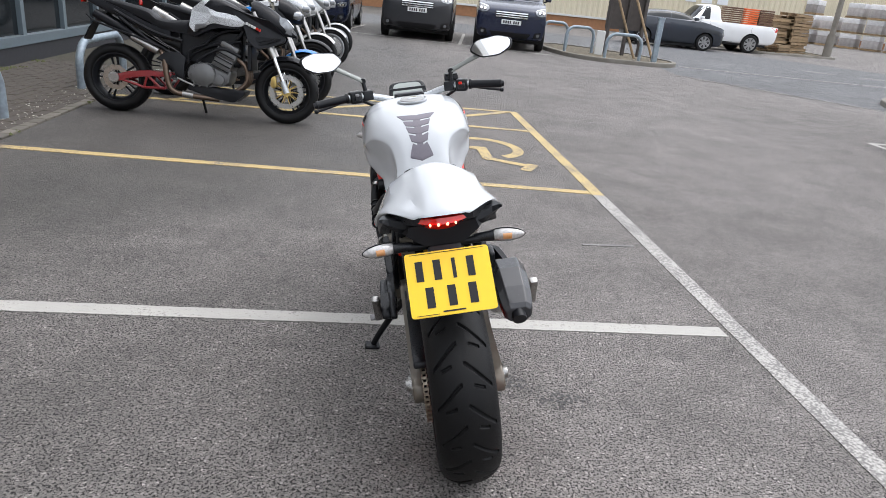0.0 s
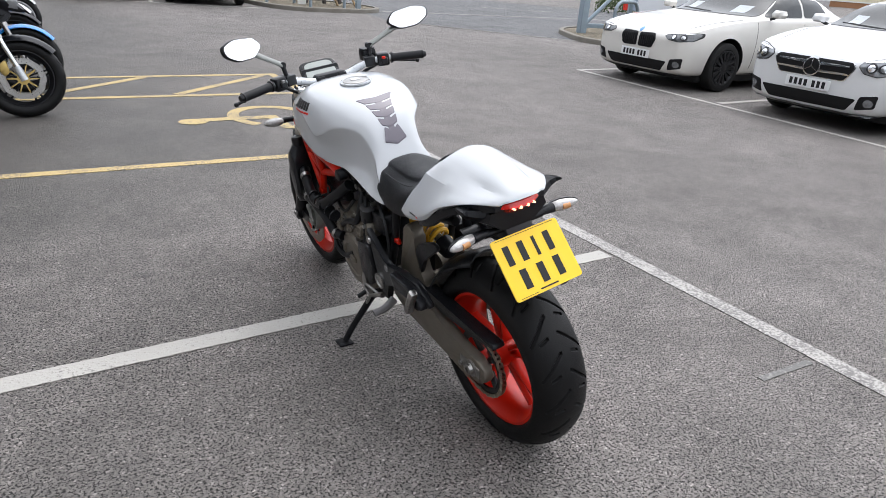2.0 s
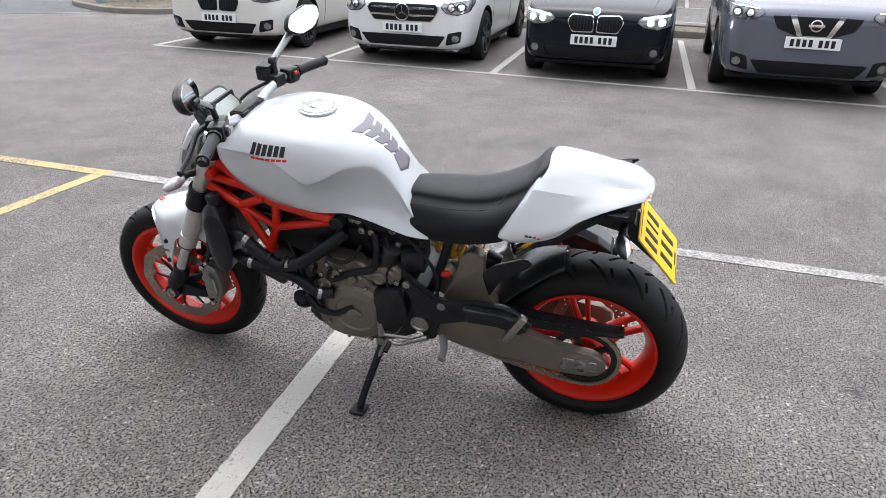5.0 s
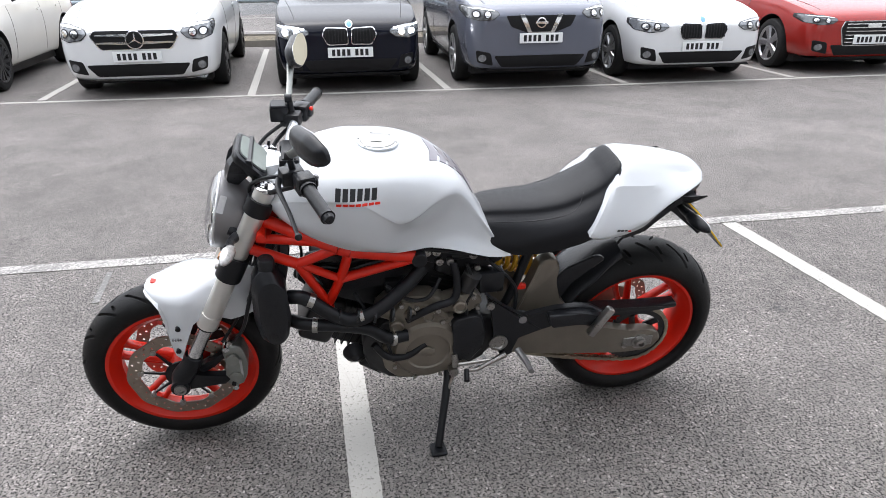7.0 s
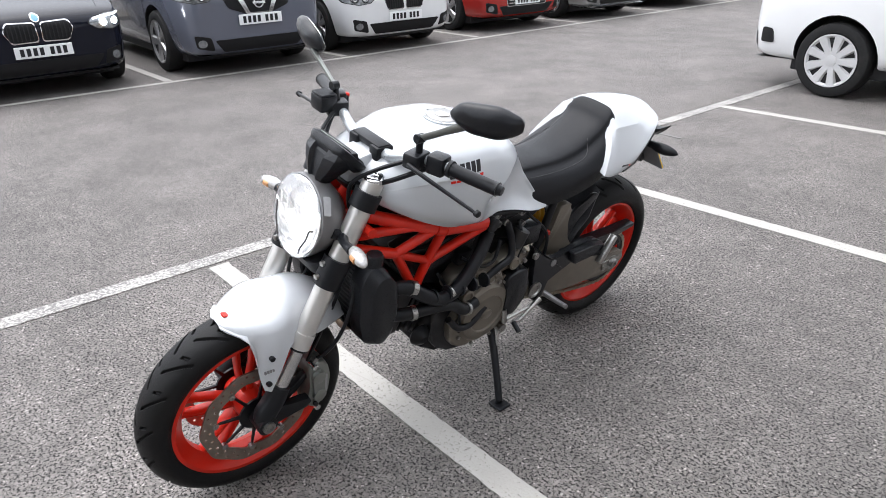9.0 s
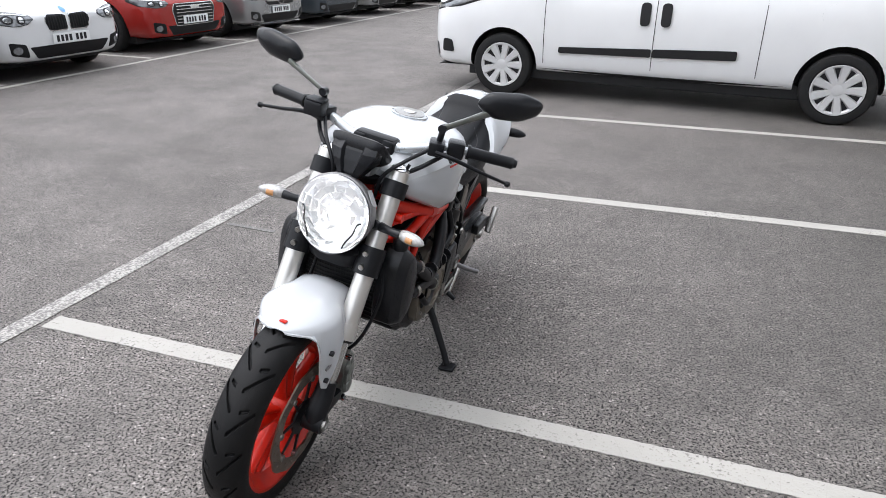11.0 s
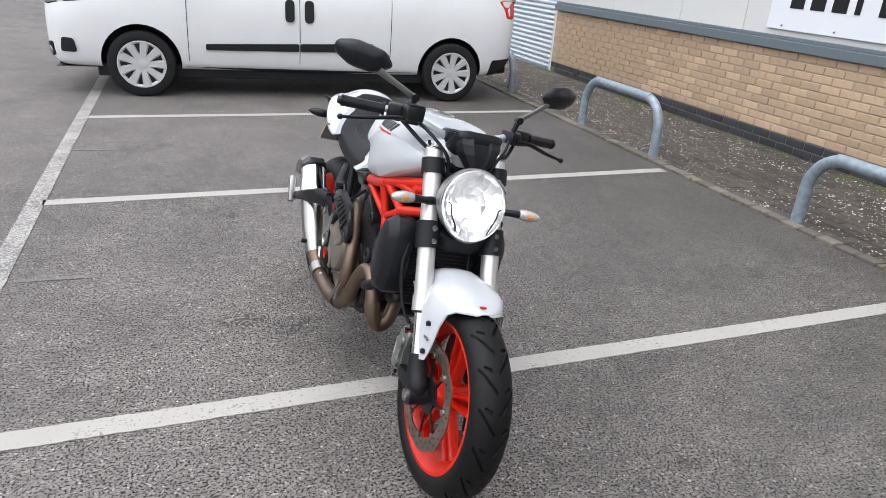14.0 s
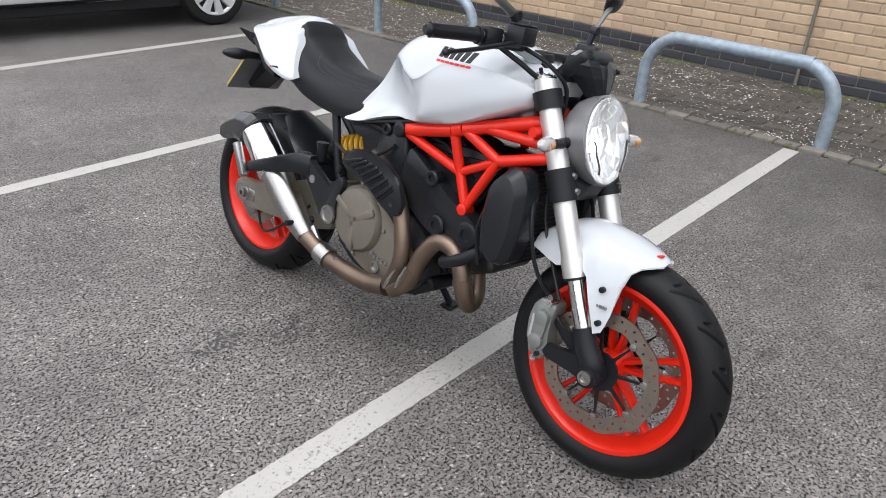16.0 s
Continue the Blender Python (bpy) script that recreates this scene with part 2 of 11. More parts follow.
def thing(name, m, label, category, group="", kind=""):
    ob = new(name)
    ob.empty_display_size = 0.2
    ob.matrix_world = m
    return tagged(ob, label, category, group, kind)


def add_box(bm, lo, hi, bevel=0.0, m=None, seg=1):
    lo, hi = Vector(lo), Vector(hi)
    c, s = (lo + hi) / 2, hi - lo
    r = bmesh.ops.create_cube(bm, size=1)
    vs = r["verts"]
    bmesh.ops.scale(bm, vec=s, verts=vs)
    bmesh.ops.translate(bm, vec=c, verts=vs)
    if bevel:
        es = list({e for v in vs for e in v.link_edges})
        rb = bmesh.ops.bevel(bm, geom=es, offset=bevel, segments=seg, affect="EDGES", profile=0.5)
        vs = list({v for f in rb["faces"] for v in f.verts} | {v for v in vs if v.is_valid})
    if m is not None:
        bmesh.ops.transform(bm, matrix=m, verts=vs)
    return vs


def box_bm(lo, hi, bevel=0.0, m=None, seg=1):
    bm = bmesh.new()
    add_box(bm, lo, hi, bevel, m, seg)
    return bm


def smooth_path(pts, per=6):
    """A Catmull-Rom curve through pts."""
    pts = [Vector(p) for p in pts]
    if len(pts) < 3:
        return pts
    ext = [2 * pts[0] - pts[1], *pts, 2 * pts[-1] - pts[-2]]
    out = []
    for i in range(len(pts) - 1):
        a, b, c, d = ext[i:i + 4]
        for k in range(per):
            t = k / per
            out.append(0.5 * ((2 * b) + (c - a) * t + (2 * a - 5 * b + 4 * c - d) * t * t + (3 * b - a - 3 * c + d) * t ** 3))
    out.append(pts[-1])
    return out


def add_tube(bm, pts, radius, sides=12, per=6, cap=True, flat=1.0):
    """A round tube along a curve through pts; radius a number, or one for each point."""
    radii = list(radius) if isinstance(radius, (list, tuple)) else [radius] * len(pts)
    path = smooth_path(pts, per)
    n = len(path)
    rs = []
    for i in range(n):
        f = i / (n - 1) * (len(radii) - 1)
        k = min(int(f), len(radii) - 2)
        rs.append(radii[k] + (radii[k + 1] - radii[k]) * (f - k))
    ref = None
    rings = []
    for i, p in enumerate(path):
        d = (path[min(i + 1, n - 1)] - path[max(i - 1, 0)]).normalized()
        if ref is None:
            ref = d.orthogonal().normalized()
        ref = (ref - d * ref.dot(d)).normalized()
        w = d.cross(ref)
        rings.append([bm.verts.new(p + (ref * math.cos(a) + w * math.sin(a) * flat) * rs[i]) for a in [2 * math.pi * k / sides for k in range(sides)]])
    for a, b in zip(rings, rings[1:]):
        for k in range(sides):
            bm.faces.new((a[k], a[(k + 1) % sides], b[(k + 1) % sides], b[k]))
    if cap:
        bm.faces.new(rings[0][::-1])
        bm.faces.new(rings[-1])


def tube_bm(pts, radius, sides=12, per=6, cap=True, flat=1.0):
    bm = bmesh.new()
    add_tube(bm, pts, radius, sides, per, cap, flat)
    return bm


def add_lathe(bm, profile, axis="X", centre=(0, 0, 0), seg=48, closed=False):
    """profile: (along the axis, radius) points, turned about the axis through centre."""
    c = Vector(centre)
    rings = []
    for s, r in profile:
        ring = []
        for k in range(seg):
            a = 2 * math.pi * k / seg
            u, v = r * math.cos(a), r * math.sin(a)
            ring.append(bm.verts.new(c + Vector({"X": (s, u, v), "Y": (u, s, v), "Z": (u, v, s)}[axis])))
        rings.append(ring)
    pairs = list(zip(rings, rings[1:])) + ([(rings[-1], rings[0])] if closed else [])
    for a, b in pairs:
        for k in range(seg):
            bm.faces.new((a[k], a[(k + 1) % seg], b[(k + 1) % seg], b[k]))
    if not closed:
        bm.faces.new(rings[0][::-1])
        bm.faces.new(rings[-1])
    return rings


def lathe_bm(profile, axis="X", centre=(0, 0, 0), seg=48, closed=False):
    bm = bmesh.new()
    add_lathe(bm, profile, axis, centre, seg, closed)
    return bm


def add_prism(bm, outline, x0, x1, bevel=0.0, axis="X", seg=2):
    """A plate of outline (in the other two axes) between x0 and x1."""
    def at(u, v, s):
        return Vector({"X": (s, u, v), "Y": (u, s, v), "Z": (u, v, s)}[axis])
    a = [bm.verts.new(at(u, v, x0)) for u, v in outline]
    b = [bm.verts.new(at(u, v, x1)) for u, v in outline]
    fs = [bm.faces.new(a[::-1]), bm.faces.new(b)]
    n = len(a)
    for k in range(n):
        fs.append(bm.faces.new((a[k], a[(k + 1) % n], b[(k + 1) % n], b[k])))
    if bevel:
        es = list(set(fs[0].edges) | set(fs[1].edges))
        bmesh.ops.bevel(bm, geom=es, offset=bevel, segments=seg, affect="EDGES", profile=0.5)


def prism_bm(outline, x0, x1, bevel=0.0, axis="X", seg=2):
    bm = bmesh.new()
    add_prism(bm, outline, x0, x1, bevel, axis, seg)
    return bm


def loft_bm(sections, cap=True, subdiv=0, crease=()):
    """Sections: closed rings of points. crease: ring indices whose long edges stay sharp."""
    bm = bmesh.new()
    rings = [[bm.verts.new(p) for p in s] for s in sections]
    n = len(rings[0])
    for a, b in zip(rings, rings[1:]):
        for k in range(n):
            bm.faces.new((a[k], a[(k + 1) % n], b[(k + 1) % n], b[k]))
    if cap:
        bm.faces.new(rings[0][::-1])
        bm.faces.new(rings[-1])
    bmesh.ops.recalc_face_normals(bm, faces=bm.faces)
    if subdiv:
        cl = bm.edges.layers.float.new("crease_edge")
        for k, w in crease:
            for a, b in zip(rings, rings[1:]):
                e = bm.edges.get((a[k], b[k]))
                if e:
                    e[cl] = w
    return bm


def baked(ob):
    """The mesh of ob with its modifiers applied."""
    deps = bpy.context.evaluated_depsgraph_get()
    me = bpy.data.meshes.new_from_object(ob.evaluated_get(deps))
    ob.modifiers.clear()
    old = ob.data
    ob.data = me
    bpy.data.meshes.remove(old)
    return me


def subdivide(ob, levels):
    s = ob.modifiers.new("round", "SUBSURF")
    s.levels = s.render_levels = levels
    me = baked(ob)
    me.shade_smooth()
    return me


def tree_of(me):
    bm = bmesh.new()
    bm.from_mesh(me)
    t = BVHTree.FromBMesh(bm)
    bm.free()
    return t


def dense(outline, step):
    out = []
    for a, b in zip(outline, outline[1:] + outline[:1]):
        a, b = Vector(a), Vector(b)
        k = max(1, int((b - a).length / step))
        out += [a.lerp(b, i / k) for i in range(k)]
    return out


def rounded(outline, r, seg=4):
    """The outline with its corners rounded."""
    out = []
    n = len(outline)
    for i in range(n):
        p, a, b = Vector(outline[i]), Vector(outline[i - 1]), Vector(outline[(i + 1) % n])
        da, db = (a - p), (b - p)
        k = min(r, da.length * 0.45, db.length * 0.45)
        s, e = p + da.normalized() * k, p + db.normalized() * k
        for j in range(seg + 1):
            t = j / seg
            out.append(s * (1 - t) ** 2 + p * 2 * t * (1 - t) + e * t * t)
    return out


def add_patch(bm, tree, outline, place, way, proud=0.003, depth=0.006, step=0.03, rings=4, reach=3.0):
    """A thin shell with the given outline, laid on a curved surface: place(u, v) gives where each ray starts, way its direction."""
    pts = dense([Vector(p) for p in outline], step)
    c = sum(pts, Vector((0, 0))) / len(pts)
    way = Vector(way).normalized()
    last = [None]

    def drop(p):
        o = Vector(place(p[0], p[1]))
        hit, nrm, _, d = tree.ray_cast(o, way, reach)
        if hit is None:
            if last[0] is None:
                return None
            d, nrm = last[0], -way
        else:
            nrm = nrm if nrm.dot(way) < 0 else -nrm
            nrm = (nrm - way * 0.5).normalized()
        last[0] = d
        return o + way * d + nrm * proud

    drop(c)
    rows = []
    for k in range(rings):
        f = 1 - k / rings
        row = [drop(c + (p - c) * f) for p in pts]
        if any(q is None for q in row):
            return
        rows.append(row)
    mid = drop(c)
    vs = [[bm.verts.new(q) for q in row] for row in rows]
    back = [bm.verts.new(q + way * depth) for q in rows[0]]
    cv = bm.verts.new(mid)
    n = len(pts)
    for k in range(n):
        j = (k + 1) % n
        bm.faces.new((back[k], back[j], vs[0][j], vs[0][k]))
        for a, b in zip(vs, vs[1:]):
            bm.faces.new((a[k], a[j], b[j], b[k]))
        bm.faces.new((vs[-1][k], vs[-1][j], cv))


def patch_bm(tree, outline, place, way, proud=0.003, depth=0.006, step=0.03, rings=4, reach=3.0):
    bm = bmesh.new()
    add_patch(bm, tree, outline, place, way, proud, depth, step, rings, reach)
    return bm


def circle(cx, cy, r, n=20, ry=None):
    return [(cx + r * math.cos(2 * math.pi * k / n), cy + (ry or r) * math.sin(2 * math.pi * k / n)) for k in range(n)]

# ---- ground, markings, kerbs ----
def sheet(name, pts, z, material, label, category, kind="structure", jag=0.0):
    bm = bmesh.new()
    bm.faces.new([bm.verts.new((x, y, z)) for x, y in pts])
    return tagged(to_object(name, bm, material), label, category, kind=kind)


sheet("ground", [(-220, -220), (260, -220), (260, 260), (-220, 260)], 0.0, M_ASPHALT, "worn grey asphalt car park with fine stone chips", "ground")


def strip(name, a, b, width, material, label, z=0.004, jag=0.0022, seed=1):
    """A painted line from a to b with slightly ragged edges."""
    rnd = random.Random(seed)
    a, b = Vector(a), Vector(b)
    d = (b - a).normalized()
    s = Vector((-d.y, d.x))
    n = max(2, int((b - a).length / 0.018))
    bm = bmesh.new()
    rows = []
    for i in range(n + 1):
        p = a.lerp(b, i / n)
        q = [p + s * (width / 2 + rnd.uniform(-jag, jag)), p - s * (width / 2 + rnd.uniform(-jag, jag))]
        rows.append([bm.verts.new((*v, z)) for v in q])
    for r0, r1 in zip(rows, rows[1:]):
        bm.faces.new((r0[0], r0[1], r1[1], r1[0]))
    ret = bmesh.ops.extrude_face_region(bm, geom=list(bm.faces))
    for v in ret["geom"]:
        if isinstance(v, bmesh.types.BMVert):
            v.co.z -= 0.003
    return tagged(to_object(name, bm, material), label, "road marking", kind="structure")


# the near bays: one long edge line and four dividers towards the wall
strip("edge_line", (2.02, -4.3), (1.985, 0.0), 0.10, M_WORN_LINE, "worn white edge line of the parking bays", seed=2)
strip("edge_line", (1.985, 0.004), (1.925, 5.36), 0.10, M_WORN_LINE, "worn white edge line of the parking bays", seed=3)
strip("yellow_edge_line", (1.925, 5.365), (1.88, 9.08), 0.10, M_YELLOW_LINE, "worn yellow edge line of the disabled bay", seed=4)
for k, (a, b) in enumerate([((1.87, 3.075), (-2.68, 2.925)), ((1.94, 0.752), (-2.66, 0.468)), ((1.95, -1.575), (-2.58, -1.885))]):
    strip("bay_line", a, b, 0.095, M_WHITE_LINE, "white painted bay line across the asphalt", seed=5 + k)
strip("yellow_bay_line", (1.87, 5.425), (-2.75, 5.50), 0.09, M_YELLOW_LINE, "yellow painted line of the disabled bay", seed=9)
strip("yellow_bay_line", (1.845, 7.83), (-2.75, 7.95), 0.09, M_YELLOW_LINE, "yellow painted line beside the hatching", seed=10)
strip("yellow_bay_line", (1.83, 9.03), (-2.75, 9.0), 0.09, M_YELLOW_LINE, "yellow painted line beside the hatching", seed=11)
for k in range(3):
    strip("hatching", (1.75 - k * 1.35, 8.97), (0.55 - k * 1.35, 7.93), 0.09, M_YELLOW_LINE, "yellow diagonal hatching beside the disabled bay", seed=12 + k)
strip("ghost_line", (1.62, -0.45), (1.96, -0.45), 0.03, M_FAINT_LINE, "short remnant of faded white paint", seed=18)
strip("ghost_line", (1.56, 1.86), (1.88, 1.855), 0.03, M_FAINT_LINE, "short remnant of faded white paint", seed=19)
strip("ghost_line", (1.47, 4.19), (1.82, 4.22), 0.03, M_FAINT_LINE, "short remnant of faded white paint", seed=20)

# wheelchair symbol: painted wheel, back, seat and leg
def band(bm, pts, width, z):
    """A painted stroke along a curve."""
    path = [Vector(q) for q in pts]
    rows = []
    for i, q in enumerate(path):
        d = (path[min(i + 1, len(path) - 1)] - path[max(i - 1, 0)]).normalized()
        n = Vector((-d.y, d.x)) * width / 2
        rows.append([bm.verts.new((*(q + n), z)), bm.verts.new((*(q - n), z))])
    for a, b in zip(rows, rows[1:]):
        f = bm.faces.new((a[0], a[1], b[1], b[0]))
        f.normal_update()
        if f.normal.z < 0:
            f.normal_flip()


bm = bmesh.new()
band(bm, [(1.18 + 0.35 * math.cos(radians(a)), 6.80 + 0.39 * math.sin(radians(a))) for a in range(-62, 236, 7)], 0.105, 0.0040)
band(bm, [(0.42, 6.74), (0.80, 6.755), (1.14, 6.755)], 0.115, 0.0044)
band(bm, [(1.16, 6.81), (1.165, 6.6), (1.17, 6.36), (1.2, 6.3)], 0.105, 0.0047)
band(bm, [(1.13, 6.37), (1.3, 6.27), (1.52, 6.16)], 0.095, 0.0050)
band(bm, [(1.57, 6.23), (1.45, 5.98)], 0.1, 0.0053)
f = bm.faces.new([bm.verts.new((0.45 + 0.125 * math.cos(2 * math.pi * k / 16), 6.70 + 0.105 * math.sin(2 * math.pi * k / 16), 0.0050)) for k in range(16)])
tagged(to_object("wheelchair_marking", bm, M_YELLOW_LINE), "faded yellow wheelchair symbol painted on the asphalt", "road marking", kind="structure")

# far row of bays
strip("far_row_line", (6.85, 9.03), (6.63, -0.5), 0.08, M_WHITE_LINE, "white line along the far row of bays", seed=30)
strip("far_row_line", (6.63, -0.504), (6.72, -26.0), 0.08, M_WHITE_LINE, "white line along the far row of bays", seed=31)
for k, y in enumerate([9.0, 6.33, 3.98, 1.65, -0.62, -2.93, -5.2, -7.5, -9.8, -12.1, -14.4, -16.7, -19.0]):
    strip("far_bay_line", (6.9 if y > 4 else 6.74, y), (11.3, y + 0.16), 0.09, M_WHITE_LINE, "white painted divider of the far bays", seed=32 + k)

# oil spots
def spot(x, y, r, seed):
    rnd = random.Random(seed)
    bm = bmesh.new()
    for _ in range(150):
        a, d = rnd.uniform(0, 6.28), r * rnd.random() ** 0.62
        s = r * rnd.uniform(0.025, 0.1) * (1.15 - d / r * 0.6)
        cx, cy = x + d * math.cos(a) * 1.3, y + d * math.sin(a) * 0.8
        n = 6
        bm.faces.new([bm.verts.new((cx + s * rnd.uniform(0.6, 1.2) * math.cos(2 * math.pi * k / n), cy + s * rnd.uniform(0.6, 1.2) * math.sin(2 * math.pi * k / n), 0.0015 + 0.000014 * _)) for k in range(n)])
    return tagged(to_object("oil_spot", bm, M_OIL), "dark oil spot soaked into the asphalt", "stain", kind="structure")


M_OIL = mat("oil_stain", (0.06, 0.058, 0.056), 0.7, var=0.5, scale=120, bump=1.0, bscale=140)
for k, (x, y, r) in enumerate([(0.925, 2.43, 0.1), (0.71, 2.515, 0.1), (-1.2, 3.80, 0.045), (-1.39, 2.295, 0.045), (-1.84, 2.47, 0.05), (-0.42, 3.705, 0.05), (-1.2, 3.92, 0.045), (0.9, 1.116, 0.06)]):
    spot(x, y, r, 50 + k)


def crack(pts, width, seed):
    """A hair crack in the surface, widening and thinning as it runs."""
    rnd = random.Random(seed)
    left, right = [], []
    for (x0, y0), (x1, y1) in zip(pts, pts[1:]):
        n = max(3, int(math.hypot(x1 - x0, y1 - y0) / 0.12))
        for k in range(n):
            f = k / n
            x, y = x0 + (x1 - x0) * f + rnd.uniform(-0.02, 0.02), y0 + (y1 - y0) * f
            h = width * rnd.uniform(0.15, 1.0) / 2
            left.append((x - h, y))
            right.append((x + h, y))
    return sheet("crack", left + right[::-1], 0.004, M_CRACK, "thin dark crack in the asphalt", "crack")


M_CRACK = mat("crack_tar", (0.035, 0.033, 0.031), 0.95, var=0.3, scale=60)
crack([(3.54, 8.3), (3.6, 9.6), (3.5, 11.1), (3.7, 14.2)], 0.011, 5)
crack([(5.3, 8.0), (5.6, 11.2), (6.3, 13.5)], 0.006, 6)

# ---- the building beside the bays ----
WALL_X = -4.35
def brick_mesh(name, lx, ly, lz):
    bm = box_bm((-lx / 2, -ly / 2, -lz / 2), (lx / 2, ly / 2, lz / 2), 0.004)
    me = bpy.data.meshes.new(name)
    bm.to_mesh(me)
    bm.free()
    return me


bm = box_bm((WALL_X - 0.25, -4.9, -0.2), (WALL_X - 0.008, 7.2, 0.175))
wall_base = tagged(to_object("wall_plinth", bm, M_DARK_MORTAR), "dark engineering brick plinth of the unit's wall", "wall", kind="structure")
bm = box_bm((WALL_X - 0.25, -4.9, 0.176), (WALL_X - 0.008, 7.2, 0.95))
wall_brick = tagged(to_object("wall_west", bm, M_MORTAR), "buff brick wall with pale mortar joints", "wall", kind="structure")
bm = box_bm((WALL_X - 0.30, -4.9, 0.951), (WALL_X + 0.05, 7.2, 1.04), 0.006)
add_box(bm, (WALL_X - 0.30, -4.9, 1.04), (WALL_X + 0.025, 7.2, 1.075), 0.004)
tagged(to_object("wall_sill", bm, M_SILL), "grey metal sill along the top of the brickwork", "trim", kind="structure")
bm = bmesh.new()
add_box(bm, (WALL_X - 0.3, -4.9, 1.076), (WALL_X - 0.03, 7.2, 3.6))
for y in (-3.4, -1.95, -0.9):
    add_box(bm, (WALL_X - 0.035, y - 0.008, 1.08), (WALL_X - 0.022, y + 0.008, 3.6))
tagged(to_object("wall_cladding", bm, M_PANEL), "off-white flat cladding panels above the sill", "wall", kind="structure")
sign = thing("wall_sign", Matrix(), "large white sign board fixed along the cladding", "sign")
part("board", box_bm((WALL_X - 0.022, -0.55, 1.13), (WALL_X + 0.0, 5.4, 2.6), 0.004), M_SIGN, sign, smooth=False)
for k in range(9):
    part("screw_cap", lathe_bm([(0.0, 0.012), (0.006, 0.012), (0.009, 0.006)], "X", (WALL_X, -0.35 + k * 0.62, 1.17), 10), M_CHROME, sign)
for k, w in enumerate((0.16, 0.16, 0.16, 0.06, 0.14, 0.14, 0.22, 0.14, 0.1, 0.14)):
    y = -0.3 + k * 0.24
    part("letter_bar", box_bm((WALL_X + 0.001, y, 1.33), (WALL_X + 0.005, y + w, 1.5)), M_SOFT_BLACK, sign, smooth=False)

# roller shutter and door frame further along
bm = bmesh.new()
for k in range(34):
    z = 0.06 + k * 0.075
    add_lathe(bm, [(-8.2, 0.03), (-5.0, 0.03)], "Y", (WALL_X - 0.1, 0, z), 8)
add_box(bm, (WALL_X - 0.2, -8.2, 0.0), (WALL_X - 0.11, -4.95, 2.7))
tagged(to_object("roller_shutter", bm, M_SHUTTER), "closed white corrugated roller shutter in the wall", "shutter", kind="structure")
bm = box_bm((WALL_X - 0.25, -5.0, 0.0), (WALL_X - 0.02, -4.905, 3.6), 0.004)
add_box(bm, (WALL_X - 0.25, -8.35, 0.0), (WALL_X - 0.02, -8.21, 3.6), 0.004)
add_box(bm, (WALL_X - 0.25, -8.2, 2.71), (WALL_X - 0.02, -5.01, 3.6), 0.004)
add_box(bm, (WALL_X - 0.25, -16, 0.0), (WALL_X - 0.02, -8.36, 3.6), 0.004)
tagged(to_object("wall_shutter_surround", bm, M_PANEL), "off-white cladding round the roller shutter", "wall", kind="structure")
bm = tube_bm([(WALL_X + 0.02, 2.32, 0.02), (WALL_X + 0.02, 2.32, 0.6), (WALL_X + 0.02, 2.32, 0.95)], 0.014, 8)
tagged(to_object("movement_joint", bm, M_DARK_MORTAR), "brown sealed joint running up the brick wall", "trim", kind="structure")

# glazed part of the wall with grey frames
bm = bmesh.new()
add_box(bm, (WALL_X - 0.25, 7.21, -0.1), (WALL_X, 24.0, 0.22))
tagged(to_object("wall_glazing_base", bm, M_DARK_BRICK), "low dark brick base under the shop windows", "wall", kind="structure")
win = thing("window_1", Matrix(), "shop windows with grey aluminium frames", "window", kind="structure")
bm = bmesh.new()
for y in np.arange(7.25, 23.9, 1.2):
    add_box(bm, (WALL_X - 0.12, y, 0.225), (WALL_X + 0.0, y + 0.09, 3.3), 0.004)
part("window_frame", bm, M_SILL, win, smooth=False)
bm = bmesh.new()
add_box(bm, (WALL_X - 0.14, 7.21, 0.221), (WALL_X + 0.02, 24.0, 0.34), 0.004)
add_box(bm, (WALL_X - 0.14, 7.21, 3.301), (WALL_X + 0.02, 24.0, 3.45), 0.004)
part("window_sill", bm, M_SILL, win, smooth=False)
for y in np.arange(7.25, 22.8, 1.2):
    part("pane", box_bm((WALL_X - 0.07, y + 0.091, 0.342), (WALL_X - 0.06, y + 1.199, 3.299)), M_GLASS_DARK, win, smooth=False)
bm = box_bm((WALL_X - 0.25, 7.21, 3.46), (WALL_X, 24.0, 4.6))
add_box(bm, (WALL_X - 9, -16, 6.61), (WALL_X + 0.3, 24.0, 6.8))
tagged(to_object("wall_fascia", bm, M_PANEL), "pale metal fascia along the top of the building", "wall", kind="structure")

# paved strip with setts along its edge
bm = bmesh.new()
add_box(bm, (WALL_X, -40, -0.1), (-2.75, 24, 0.004))
paving = tagged(to_object("pavement", bm, M_JOINT), "mossy block-paved strip with pale grit along the wall", "pavement", kind="structure")
bm = box_bm((-2.80, -40, -0.1), (-2.715, 24, 0.006))
kerb = tagged(to_object("kerb_edging", bm, M_JOINT), "row of worn concrete setts edging the paved strip", "kerb", kind="structure")

